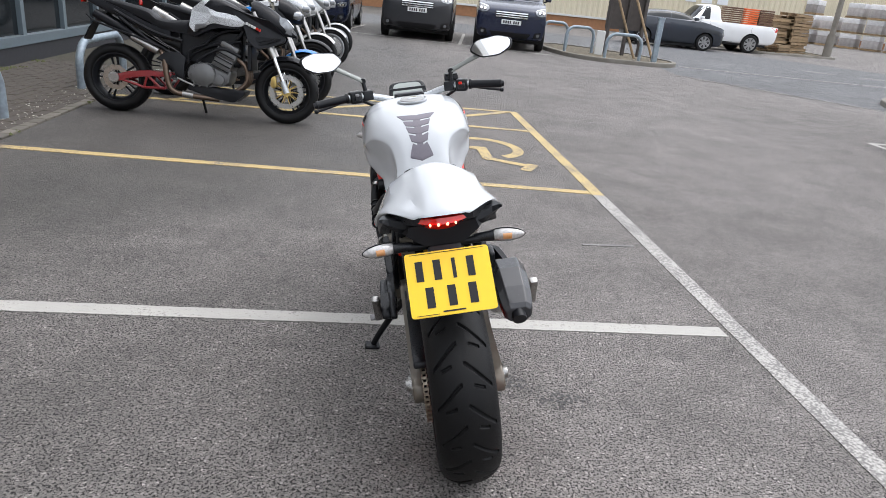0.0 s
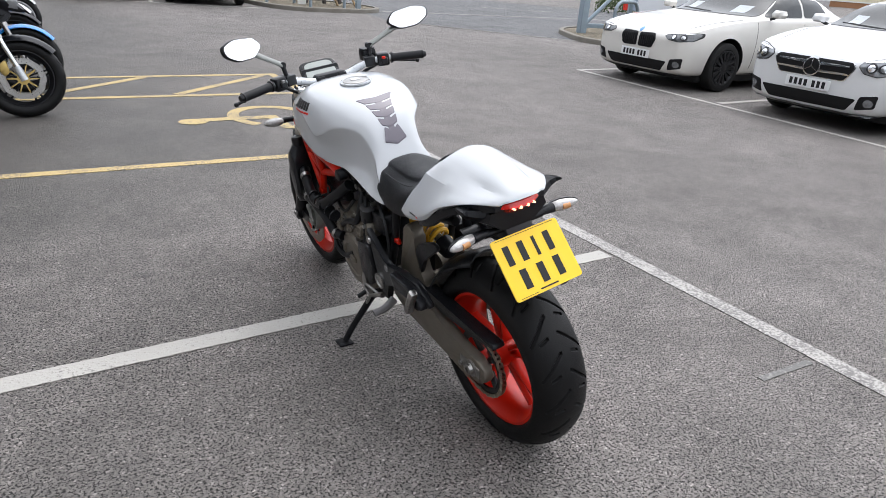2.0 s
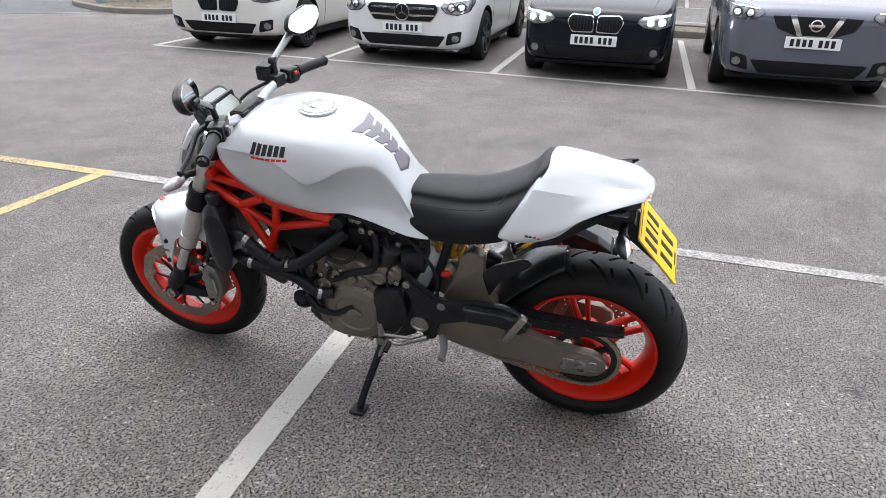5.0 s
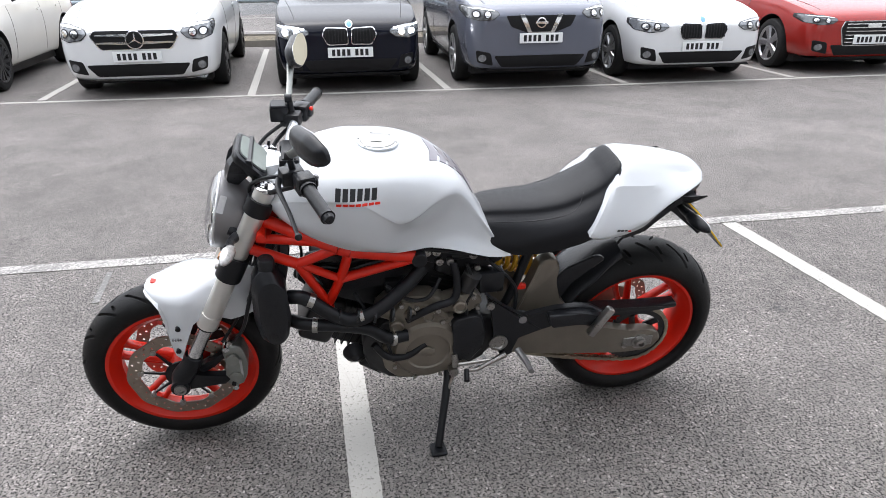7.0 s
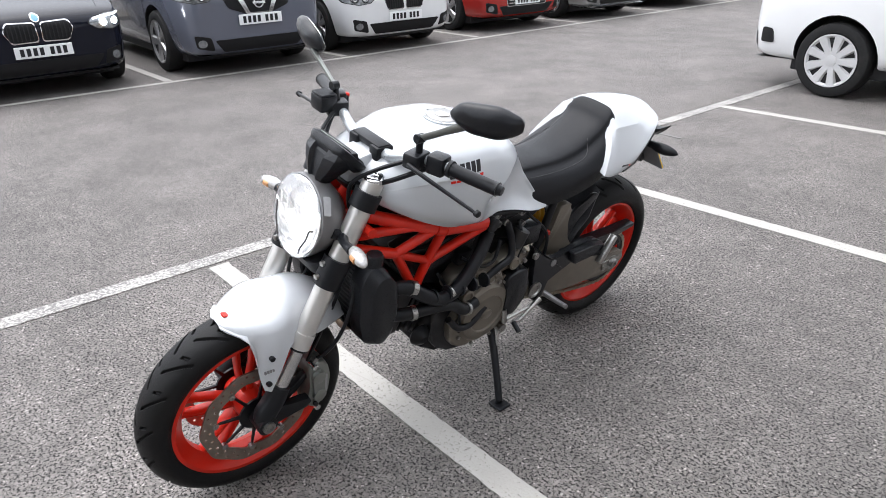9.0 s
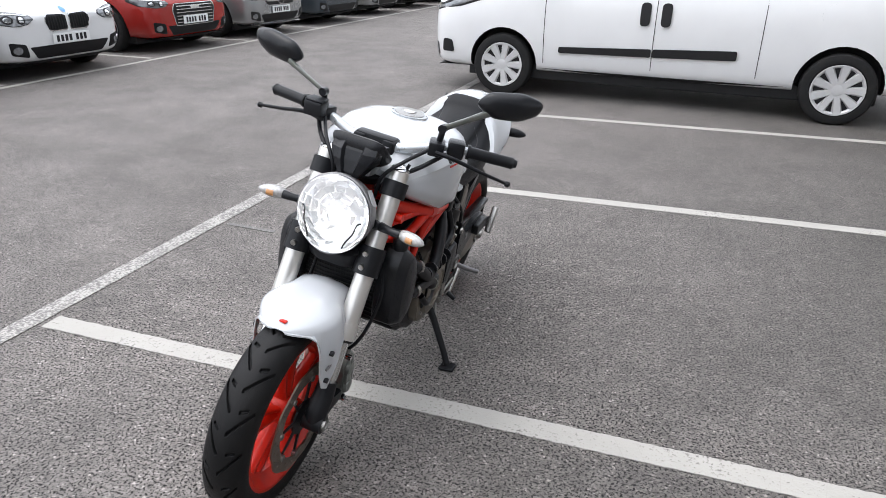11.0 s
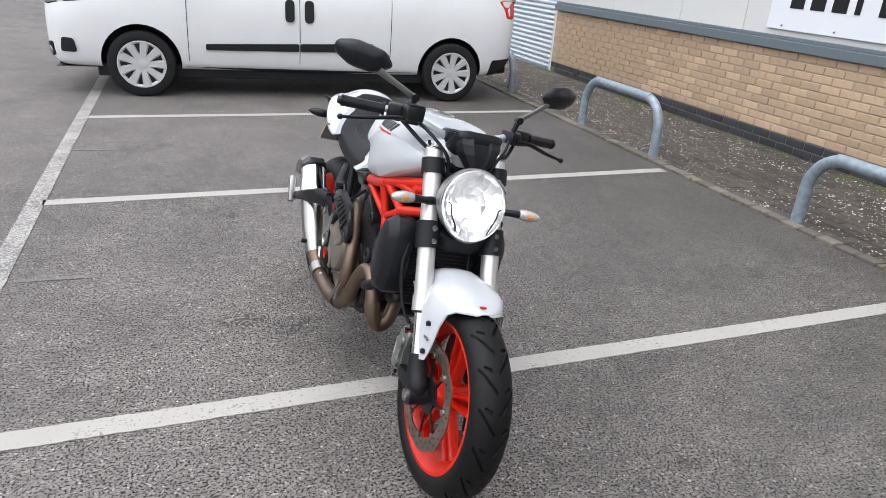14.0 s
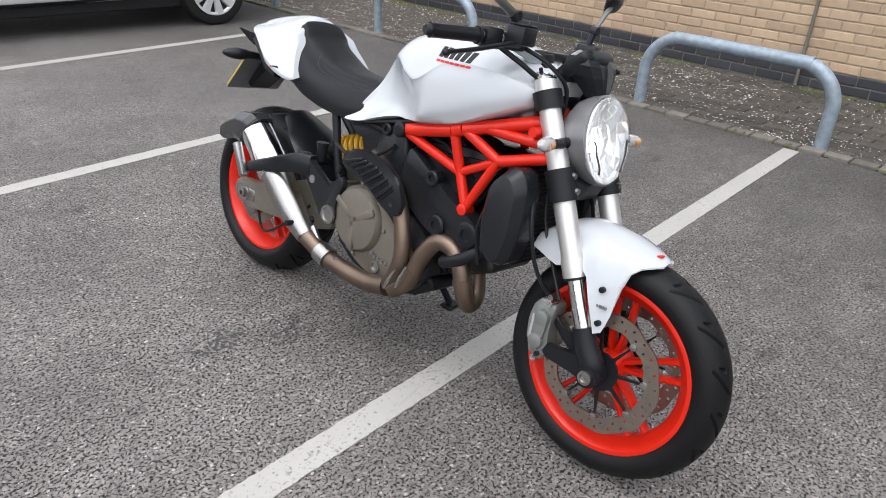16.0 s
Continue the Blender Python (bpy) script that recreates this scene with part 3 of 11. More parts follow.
# galvanised hoops
def hoop(y0, y1, x, h=0.5, r=0.042):
    ob = thing("hoop_barrier", pose(x, (y0 + y1) / 2, 0), "galvanised steel tube hoop barrier standing on the paving", "barrier", "hoops along the wall")
    w = (y1 - y0) / 2
    c = 0.25
    pts = [(0, -w, -0.05), (0, -w, h - c - 0.03)]
    pts += [(0, -w + c - c * math.cos(a), h - c + c * math.sin(a)) for a in np.linspace(0.0, math.pi / 2, 9)]
    pts += [(0, w - c + c * math.sin(a), h - c + c * math.cos(a)) for a in np.linspace(0.0, math.pi / 2, 9)]
    pts += [(0, w, h - c - 0.03), (0, w, -0.05)]
    part("rail", tube_bm(pts, r, 16, 3), M_GALV, ob)
    for s in (-w, w):
        part("footing", lathe_bm([(0.004, 0.095), (0.012, 0.09), (0.014, 0.05)], "Z", (0, s, 0), 14), M_KERB, ob, "patch of concrete round the foot")
    return ob


for y0, x in ((-7.2, -2.79), (-4.25, -2.79), (-1.21, -2.83), (1.76, -2.83), (5.1, -3.03), (8.1, -3.07)):
    hoop(y0, y0 + 1.28, x)

# upper wall out of view, added tall and dark to dim the ground below
bm = bmesh.new()
for k in range(133):
    y = -16 + k * 0.3
    add_box(bm, (WALL_X - 0.06, y, 3.62), (WALL_X + 0.0, y + 0.15, 6.6))
add_box(bm, (WALL_X - 0.3, -16, 3.61), (WALL_X - 0.03, 24.0, 6.6))
tagged(to_object("wall_upper", bm, M_UPPER), "unseen dark ribbed upper wall, added to block sky light", "wall", kind="structure")

# ---- the motorcycle ----
M_PEARL = mat("pearl_white_paint", (0.51, 0.528, 0.55), 0.2, var=0.03, scale=6, coat=0.5, rvar=0.04)
M_RED = mat("red_paint", (0.6, 0.0145, 0.003), 0.34, var=0.08, scale=10, coat=0.12, rvar=0.06, spec=0.35)
M_SEAT = mat("black_seat_vinyl", (0.0095, 0.01, 0.012), 0.42, var=0.12, bump=0.3, bscale=700, spec=0.2)
M_STITCH = mat("grey_stitching", (0.045, 0.045, 0.048), 0.7)
M_BRONZE = mat("bronze_engine_paint", (0.175, 0.154, 0.126), 0.38, metal=0.4, var=0.15, bump=0.1, grime=0.15)
M_ALLOY = mat("satin_fork_alloy", (0.66, 0.645, 0.62), 0.36, metal=0.75, var=0.06)
M_SILVER = mat("silver_paint", (0.5, 0.52, 0.54), 0.3, metal=0.6, var=0.06)
M_END_CAP = mat("dark_glossy_end_cap", (0.035, 0.035, 0.038), 0.22, metal=0.2, var=0.1, coat=0.4)
M_GREY = mat("grey_shell_paint", (0.2, 0.195, 0.2), 0.35, metal=0.3, var=0.06, coat=0.2)
M_EXHAUST = mat("heat_tinted_steel", (0.17, 0.125, 0.095), 0.42, metal=0.9, var=0.45, scale=7, rvar=0.12)
M_DISC = mat("brake_disc_steel", (0.34, 0.29, 0.245), 0.38, metal=1.0, var=0.18, scale=40)
M_CALIPER = mat("cast_caliper_alloy", (0.25, 0.26, 0.245), 0.42, metal=0.7, var=0.15, scale=60, bump=0.2)
M_YELLOW = mat("yellow_spring", (0.7, 0.38, 0.02), 0.4, coat=0.2)
M_ENGINE_BLACK = mat("black_engine_paint", (0.014, 0.0142, 0.016), 0.36, var=0.3, bump=0.15, grime=0.2, spec=0.4)
M_CARBON = mat("carbon_weave_pad", (0.13, 0.115, 0.14), 0.35, var=0.35, scale=400, coat=0.4)
def thin_clear(name, col):
    """Thin clear plastic: see-through, with a glossy skin that grows towards its edges."""
    m = bpy.data.materials.new(name)
    n, l, p = nodes_of(m)
    clear, gloss, mix, edge = n.new("ShaderNodeBsdfTransparent"), n.new("ShaderNodeBsdfGlossy"), n.new("ShaderNodeMixShader"), n.new("ShaderNodeLayerWeight")
    clear.inputs["Color"].default_value = (*col, 1)
    gloss.inputs["Roughness"].default_value = 0.03
    edge.inputs["Blend"].default_value = 0.12
    half = n.new("ShaderNodeMath")
    half.operation = "MULTIPLY_ADD"
    half.inputs[1].default_value, half.inputs[2].default_value = 0.6, 0.03
    l.new(edge.outputs["Facing"], half.inputs[0])
    l.new(half.outputs[0], mix.inputs[0])
    l.new(clear.outputs[0], mix.inputs[1])
    l.new(gloss.outputs[0], mix.inputs[2])
    out = [k for k in n if k.type == "OUTPUT_MATERIAL"][0]
    l.new(mix.outputs[0], out.inputs["Surface"])
    return m


M_LENS = thin_clear("clear_lens", (0.97, 0.975, 0.98))
M_RED_LENS = mat("red_lens", (0.62, 0.012, 0.005), 0.12, var=0.1, coat=0.6)
M_AMBER = mat("amber_bulb", (0.5, 0.24, 0.09), 0.3)
M_FLECK = mat("clear_indicator_lens", (0.46, 0.45, 0.44), 0.1, metal=0.25, var=0.5, scale=140, bump=0.25, bscale=260, coat=1.0)
M_PLATE_Y = mat("yellow_plate", (0.85, 0.56, 0.01), 0.35, var=0.03)
M_PALE = mat("pale_sticker", (0.34, 0.34, 0.345), 0.4, var=0.2, scale=90)
M_PLATE_W = mat("white_plate", (0.75, 0.76, 0.76), 0.35, var=0.03)
M_CHAR = mat("plate_black", (0.02, 0.02, 0.022), 0.4)
M_PLATE_BACK = mat("plate_back_grey", (0.19, 0.19, 0.2), 0.5, var=0.15)
M_CHAIN = mat("chain_steel", (0.42, 0.38, 0.3), 0.4, metal=1.0, var=0.3, scale=200)
M_MIRROR = mat("mirror_glass", (0.85, 0.86, 0.87), 0.02, metal=1.0, var=0.01, rvar=0.01)
M_SCREEN = mat("lcd_screen", (0.3, 0.33, 0.31), 0.15, var=0.15, coat=0.6)


def glow(name, col, strength):
    m = bpy.data.materials.new(name)
    n, l, p = nodes_of(m)
    p.inputs["Base Color"].default_value = (*col, 1)
    p.inputs["Emission Color"].default_value = (*col, 1)
    p.inputs["Emission Strength"].default_value = strength
    p.inputs["Roughness"].default_value = 0.2
    return m


M_REFLECT = mat("bright_reflector", (0.93, 0.94, 0.95), 0.15, metal=0.55, var=0.1, scale=45, rvar=0.05)
M_LAMP = glow("lit_lamp", (1.0, 0.98, 0.94), 14.0)
M_HEADLIGHT_BULB = glow("headlight_bulb_glow", (1.0, 0.97, 0.92), 11.0)
M_TAIL_LED = glow("tail_led", (1.0, 0.16, 0.07), 5.0)


def tyre_bm(R, hw, H, bead, groove_n, seg=1500, across=66):
    """A motorcycle tyre with slanted grooves sunk into its tread."""
    bm = bmesh.new()
    L = 2 * math.pi * R

    def sunk(x, a):
        s = 1 if x > 0 else -1
        u = abs(x) / hw
        if u > 0.9:
            return 0.0
        v = (a / (2 * math.pi) * groove_n + (0.5 if s > 0 else 0.0)) % 1.0
        pitch = L / groove_n
        d = 9.0
        for k in (-1, 0, 1):
            w = (v + k)
            line = 0.05 + 0.8 * (u ** 1.15)          # long sweeping groove
            if 0.05 < u < 0.82:
                d = min(d, abs(w - line) * pitch * 0.66)
            line2 = 0.55 + 0.3 * u                    # short fork between
            if 0.3 < u < 0.6:
                d = min(d, abs(w - line2) * pitch * 0.8)
        return 0.007 * max(0.0, min(1.0, (0.0042 - d) / 0.0016))

    prof = []
    for i in range(across + 1):
        a = -math.pi / 2 + math.pi * i / across
        prof.append((hw * math.sin(a), R - H + H * math.cos(a), True))
    side = [(hw * 0.985, R - H - (R - H - bead) * 0.3, False), (hw * 0.9, R - H - (R - H - bead) * 0.7, False), (hw * 0.78, bead, False), (hw * 0.6, bead - 0.004, False)]
    full = [(-x, r, t) for x, r, t in side[::-1]] + prof + side
    rings = []
    for k in range(seg):
        a = 2 * math.pi * k / seg
        ring = []
        for x, r, tread in full:
            q = r - (sunk(x, a) if tread else 0)
            ring.append(bm.verts.new((x, q * math.cos(a), q * math.sin(a))))
        rings.append(ring)
    for k in range(seg):
        a, b = rings[k], rings[(k + 1) % seg]
        for i in range(len(full) - 1):
            bm.faces.new((a[i], a[i + 1], b[i + 1], b[i]))
        bm.faces.new((a[-1], a[0], b[0], b[-1]))
    return bm


def disc_bm(x, r0, r1, t=0.005, holes=True):
    """A brake disc ring with rows of small drilled holes, sunk as dark dimples round real gaps."""
    bm = bmesh.new()
    seg = 150
    rows = [r0, r0 + (r1 - r0) * 0.26, r0 + (r1 - r0) * 0.43, r0 + (r1 - r0) * 0.62, r0 + (r1 - r0) * 0.79, r1]
    grid = {}
    for sx in (x - t / 2, x + t / 2):
        for i, r in enumerate(rows):
            for k in range(seg):
                a = 2 * math.pi * k / seg
                rr = r + (0.0025 * math.cos(10 * a) if i in (0, 5) else 0)
                grid[sx, i, k] = bm.verts.new((sx, rr * math.cos(a), rr * math.sin(a)))
    gone = set()
    if holes:
        for k in range(seg):
            if k % 6 == 0:
                gone.add((1, k))
            if k % 6 == 3:
                gone.add((3, k))
    for i in range(5):
        for k in range(seg):
            j = (k + 1) % seg
            a, b = x - t / 2, x + t / 2
            if (i, k) in gone:
                for p, q in (((i, k), (i, j)), ((i, j), (i + 1, j)), ((i + 1, j), (i + 1, k)), ((i + 1, k), (i, k))):
                    bm.faces.new((grid[(a, *p)], grid[(a, *q)], grid[(b, *q)], grid[(b, *p)]))
                continue
            for s in (a, b):
                bm.faces.new((grid[s, i, k], grid[s, i, j], grid[s, i + 1, j], grid[s, i + 1, k]))
    for i in (0, 5):
        for k in range(seg):
            j = (k + 1) % seg
            bm.faces.new((grid[x - t / 2, i, k], grid[x - t / 2, i, j], grid[x + t / 2, i, j], grid[x + t / 2, i, k]))
    return bm


def bike_wheel(parent, name, y, z, R, hw, H, rim_w, groove_n, turn=0.0, spoke_mat=None):
    w = new(name)
    w.empty_display_size = 0.1
    w.parent = parent
    w.matrix_local = pose(0, y, z)
    part("tyre", tyre_bm(R, hw, H, 0.224, groove_n), M_RUBBER, w, "black tyre with slanted tread grooves")
    c = rim_w
    prof = [(-c, 0.231), (-c - 0.003, 0.226), (-c - 0.002, 0.216), (-c + 0.006, 0.208), (-c * 0.55, 0.196), (-c * 0.3, 0.186), (c * 0.3, 0.186), (c * 0.55, 0.196),
            (c - 0.006, 0.208), (c + 0.002, 0.216), (c + 0.003, 0.226), (c, 0.231), (c - 0.006, 0.228), (c * 0.5, 0.212), (-c * 0.5, 0.212), (-c + 0.006, 0.228)]
    part("rim", lathe_bm(prof, "X", (0, 0, 0), 72, True), spoke_mat or M_RED, w, "bright red alloy rim")
    for k in range(5):
        a = radians(turn + 72 * k)
        for s in (-1, 1):
            bm = bmesh.new()
            rows = []
            for f in (0, 0.25, 0.6, 0.9, 1.0):
                r = 0.036 + (0.192 - 0.036) * f
                ang = a + s * radians(13 - 5.5 * f)
                half = 0.0085 - 0.002 * math.sin(math.pi * f) + (0.004 if f == 1 else 0)
                dep = 0.021 - 0.006 * f
                d, q = Vector((0, math.cos(ang), math.sin(ang))), Vector((0, -math.sin(ang), math.cos(ang)))
                X = Vector((1, 0, 0))
                rows.append([d * r + q * half * u + X * dep * v for u, v in ((-1, -0.7), (-0.5, -1), (0.5, -1), (1, -0.7), (1, 0.7), (0.5, 1), (-0.5, 1), (-1, 0.7))])
            bm.free()
            part("spoke", loft_bm(rows), spoke_mat or M_RED, w)
    part("hub", lathe_bm([(-0.055, 0.024), (-0.055, 0.036), (-0.03, 0.044), (0.03, 0.044), (0.055, 0.036), (0.055, 0.024)], "X", (0, 0, 0), 28), spoke_mat or M_RED, w)
    return w


BIKE = pose(0.50, 2.073, -0.005, 0.45, -11.5, 1.6)
bike = thing("motorcycle", BIKE, "white motorcycle with red wheels and frame, on its side stand", "motorcycle")
fw = bike_wheel(bike, "front_wheel", 1.484, 0.299, 0.298, 0.06, 0.046, 0.047, 17, 20)
rw = bike_wheel(bike, "rear_wheel", 0.0, 0.311, 0.312, 0.092, 0.064, 0.07, 17, 5)

for s in (-1, 1):
    part("brake_disc", disc_bm(s * 0.072, 0.122, 0.161), M_DISC, fw, "worn drilled steel brake disc")
    star = []
    for k in range(160):
        a = 2 * math.pi * k / 160
        arm = max(0.0, math.cos(4 * (a - radians(10)))) ** 60 + max(0.0, -math.cos(4 * (a - radians(10)))) ** 60
        star.append(((0.052 + 0.072 * arm) * math.cos(a), (0.052 + 0.072 * arm) * math.sin(a)))
    part("disc_carrier", prism_bm(star, s * 0.067, s * 0.073), M_SOFT_BLACK, fw, "black spider of the brake disc", smooth=False)
    for k in range(8):
        a = radians(45 * k + 10)
        part("rivet", lathe_bm([(s * 0.066, 0.009), (s * 0.079, 0.009), (s * 0.08, 0.005)], "X", (0, 0.122 * math.cos(a), 0.122 * math.sin(a)), 10), M_STEEL, fw)
part("brake_disc", disc_bm(0.085, 0.085, 0.122), M_DISC, rw, "worn drilled steel brake disc")
# rear sprocket with teeth
bm = bmesh.new()
outl = []
for k in range(44 * 2):
    a = 2 * math.pi * k / 88
    r = 0.112 if k % 2 else 0.105
    outl.append((r * math.cos(a), r * math.sin(a)))
vo = [bm.verts.new((-0.098, y, z)) for y, z in outl] + [bm.verts.new((-0.104, y, z)) for y, z in outl]
vi = [bm.verts.new((x, 0.086 * math.cos(2 * math.pi * k / 88), 0.086 * math.sin(2 * math.pi * k / 88))) for x in (-0.098, -0.104) for k in range(88)]
for k in range(88):
    j = (k + 1) % 88
    bm.faces.new((vo[k], vo[j], vo[88 + j], vo[88 + k]))
    bm.faces.new((vi[k], vi[j], vi[88 + j], vi[88 + k]))
    bm.faces.new((vo[k], vo[j], vi[j], vi[k]))
    bm.faces.new((vo[88 + k], vo[88 + j], vi[88 + j], vi[88 + k]))
for k in range(5):
    a = radians(72 * k)
    add_tube(bm, [(-0.09, 0.04 * math.cos(a), 0.04 * math.sin(a)), (-0.1, 0.09 * math.cos(a), 0.09 * math.sin(a))], 0.011, 8)
part("sprocket", bm, M_ENGINE_BLACK, rw, "black toothed rear sprocket")

# chain: outer plates and rollers along its run
def chain_path():
    c0, r0, c1, r1 = Vector((0.0, 0.311)), 0.112, Vector((0.56, 0.385)), 0.045
    pts = []
    for k in range(15):
        a = radians(82 + 200 * k / 14)
        pts.append(c0 + Vector((math.cos(a), math.sin(a))) * r0)
    for k in range(8):
        a = radians(282 + 160 * k / 7)
        pts.append(c1 + Vector((math.cos(a), math.sin(a))) * r1)
    pts.append(pts[0])
    out, step, left = [], 0.0159, 0.0
    for a, b in zip(pts, pts[1:]):
        L = (b - a).length
        t = left
        while t < L:
            p = a.lerp(b, t / L)
            sag = 0.02 * math.sin(math.pi * max(0, min(1, p.x / 0.56))) if p.y < 0.335 - 0.0 and 0 < p.x < 0.56 and p.y < 0.36 else 0
            out.append((p.x, p.y - sag * (1 if p.y < 0.34 else 0), math.atan2(b.y - a.y, b.x - a.x)))
            t += step
        left = t - L
    return out


bm = bmesh.new()
for i, (y, z, a) in enumerate(chain_path()):
    off = 0.0075 if i % 2 else 0.0055
    m = Matrix.Translation((-0.101, y, z)) @ Matrix.Rotation(a, 4, "X")
    for s in (-1, 1):
        add_box(bm, (s * off - 0.001, -0.0105, -0.0062), (s * off + 0.001, 0.0105, 0.0062), 0, m)
    add_box(bm, (-0.006, -0.004, -0.004), (0.006, 0.004, 0.004), 0, m)
ch = part("chain", bm, M_CHAIN, bike, "worn steel roller chain", smooth=False)

# swingarm
SW_L = [(0.50, 0.445), (0.40, 0.475), (0.30, 0.445), (0.16, 0.39), (0.05, 0.361), (-0.045, 0.354), (-0.075, 0.328), (-0.07, 0.288), (-0.03, 0.268), (0.06, 0.266), (0.2, 0.28), (0.40, 0.305), (0.50, 0.335)]
SW_A = [(0.46, 0.45), (0.435, 0.51), (0.405, 0.59), (0.385, 0.66), (0.345, 0.67), (0.32, 0.645), (0.325, 0.58), (0.305, 0.51), (0.24, 0.43)]
for s in (-1, 1):
    bm = bmesh.new()
    add_prism(bm, rounded(SW_L, 0.02, 3), s * 0.105, s * 0.14, 0.008)
    if s < 0:
        add_prism(bm, rounded(SW_A, 0.015, 3), s * 0.075, s * 0.12, 0.01)
    add_tube(bm, [(s * 0.05, 0.5, 0.39), (s * 0.13, 0.5, 0.39)], 0.05, 20)
    part("swingarm", bm, M_BRONZE, bike, "bronze-grey cast swingarm")
    bm = lathe_bm([(s * 0.139, 0.03), (s * 0.146, 0.03), (s * 0.146, 0.02), (s * 0.158, 0.018), (s * 0.16, 0.009), (s * 0.148, 0.008)], "X", (0, 0, 0.311), 20)
    add_box(bm, (s * 0.139, -0.045, 0.291), (s * 0.144, 0.06, 0.331), 0.002)
    part("rear_axle", bm, M_STEEL, bike, "steel rear axle nut and adjuster")
bm = tube_bm([(-0.1, 0.36, 0.4), (0.1, 0.36, 0.4)], 0.05, 16)
part("swingarm_bridge", bm, M_BRONZE, bike)
part("chain_adjuster", tube_bm([(-0.143, 0.055, 0.3), (-0.15, 0.055, 0.3)], 0.009, 12), M_STEEL, bike)
bm = prism_bm(rounded([(0.34, 0.475), (0.20, 0.46), (0.0, 0.45), (-0.11, 0.453), (-0.115, 0.435), (0.0, 0.425), (0.18, 0.42), (0.33, 0.43)], 0.01, 3), -0.128, -0.085, 0.006)
part("chain_guard", bm, M_BLACK, bike, "black plastic chain guard")
# rear hugger wrapping the tyre's front
rows = []
for a in np.linspace(20, 74, 14):
    r = radians(a)
    d = Vector((0, math.cos(r), math.sin(r)))
    wid = 0.11 if a < 52 else 0.11 - 0.05 * (a - 52) / 22
    row = []
    for u in (-1, -0.92, -0.6, 0, 0.6, 0.92, 1):
        row.append(Vector((u * wid, 0, 0.311)) + d * (0.342 - 0.03 * abs(u) ** 3))
    rows.append(row + [p - d * 0.006 for p in row[::-1]])
part("rear_hugger", loft_bm(rows), M_BLACK, bike, "black plastic hugger over the rear tyre")
part("hugger_stay", prism_bm(rounded([(0.33, 0.46), (0.40, 0.47), (0.30, 0.62), (0.2, 0.665), (0.17, 0.65), (0.27, 0.57)], 0.015, 3), -0.118, -0.105, 0.004), M_BLACK, bike)

# shock
S0, S1 = Vector((0.0, 0.50, 0.615)), Vector((0.0, 0.315, 0.553))
part("shock_damper", tube_bm([S0 + (S0 - S1) * 0.15, S1], 0.016, 12), M_STEEL, bike)
pts = []
for k in range(121):
    c = S0.lerp(S1, k / 120 * 0.8)
    a = 2 * math.pi * 6 * k / 120
    pts.append(c + Vector((1, 0, 0)) * 0.036 * math.cos(a) + Vector((0, -0.32, 0.95)) * 0.036 * math.sin(a))
part("shock_body", tube_bm([S0.lerp(S1, 0.84), S0.lerp(S1, 1.1)], [0.034, 0.03], 16), M_SOFT_BLACK, bike, "black lower shock mount")
part("shock_spring", tube_bm(pts, 0.0085, 8, 1), M_YELLOW, bike, "yellow coil spring of the rear shock")

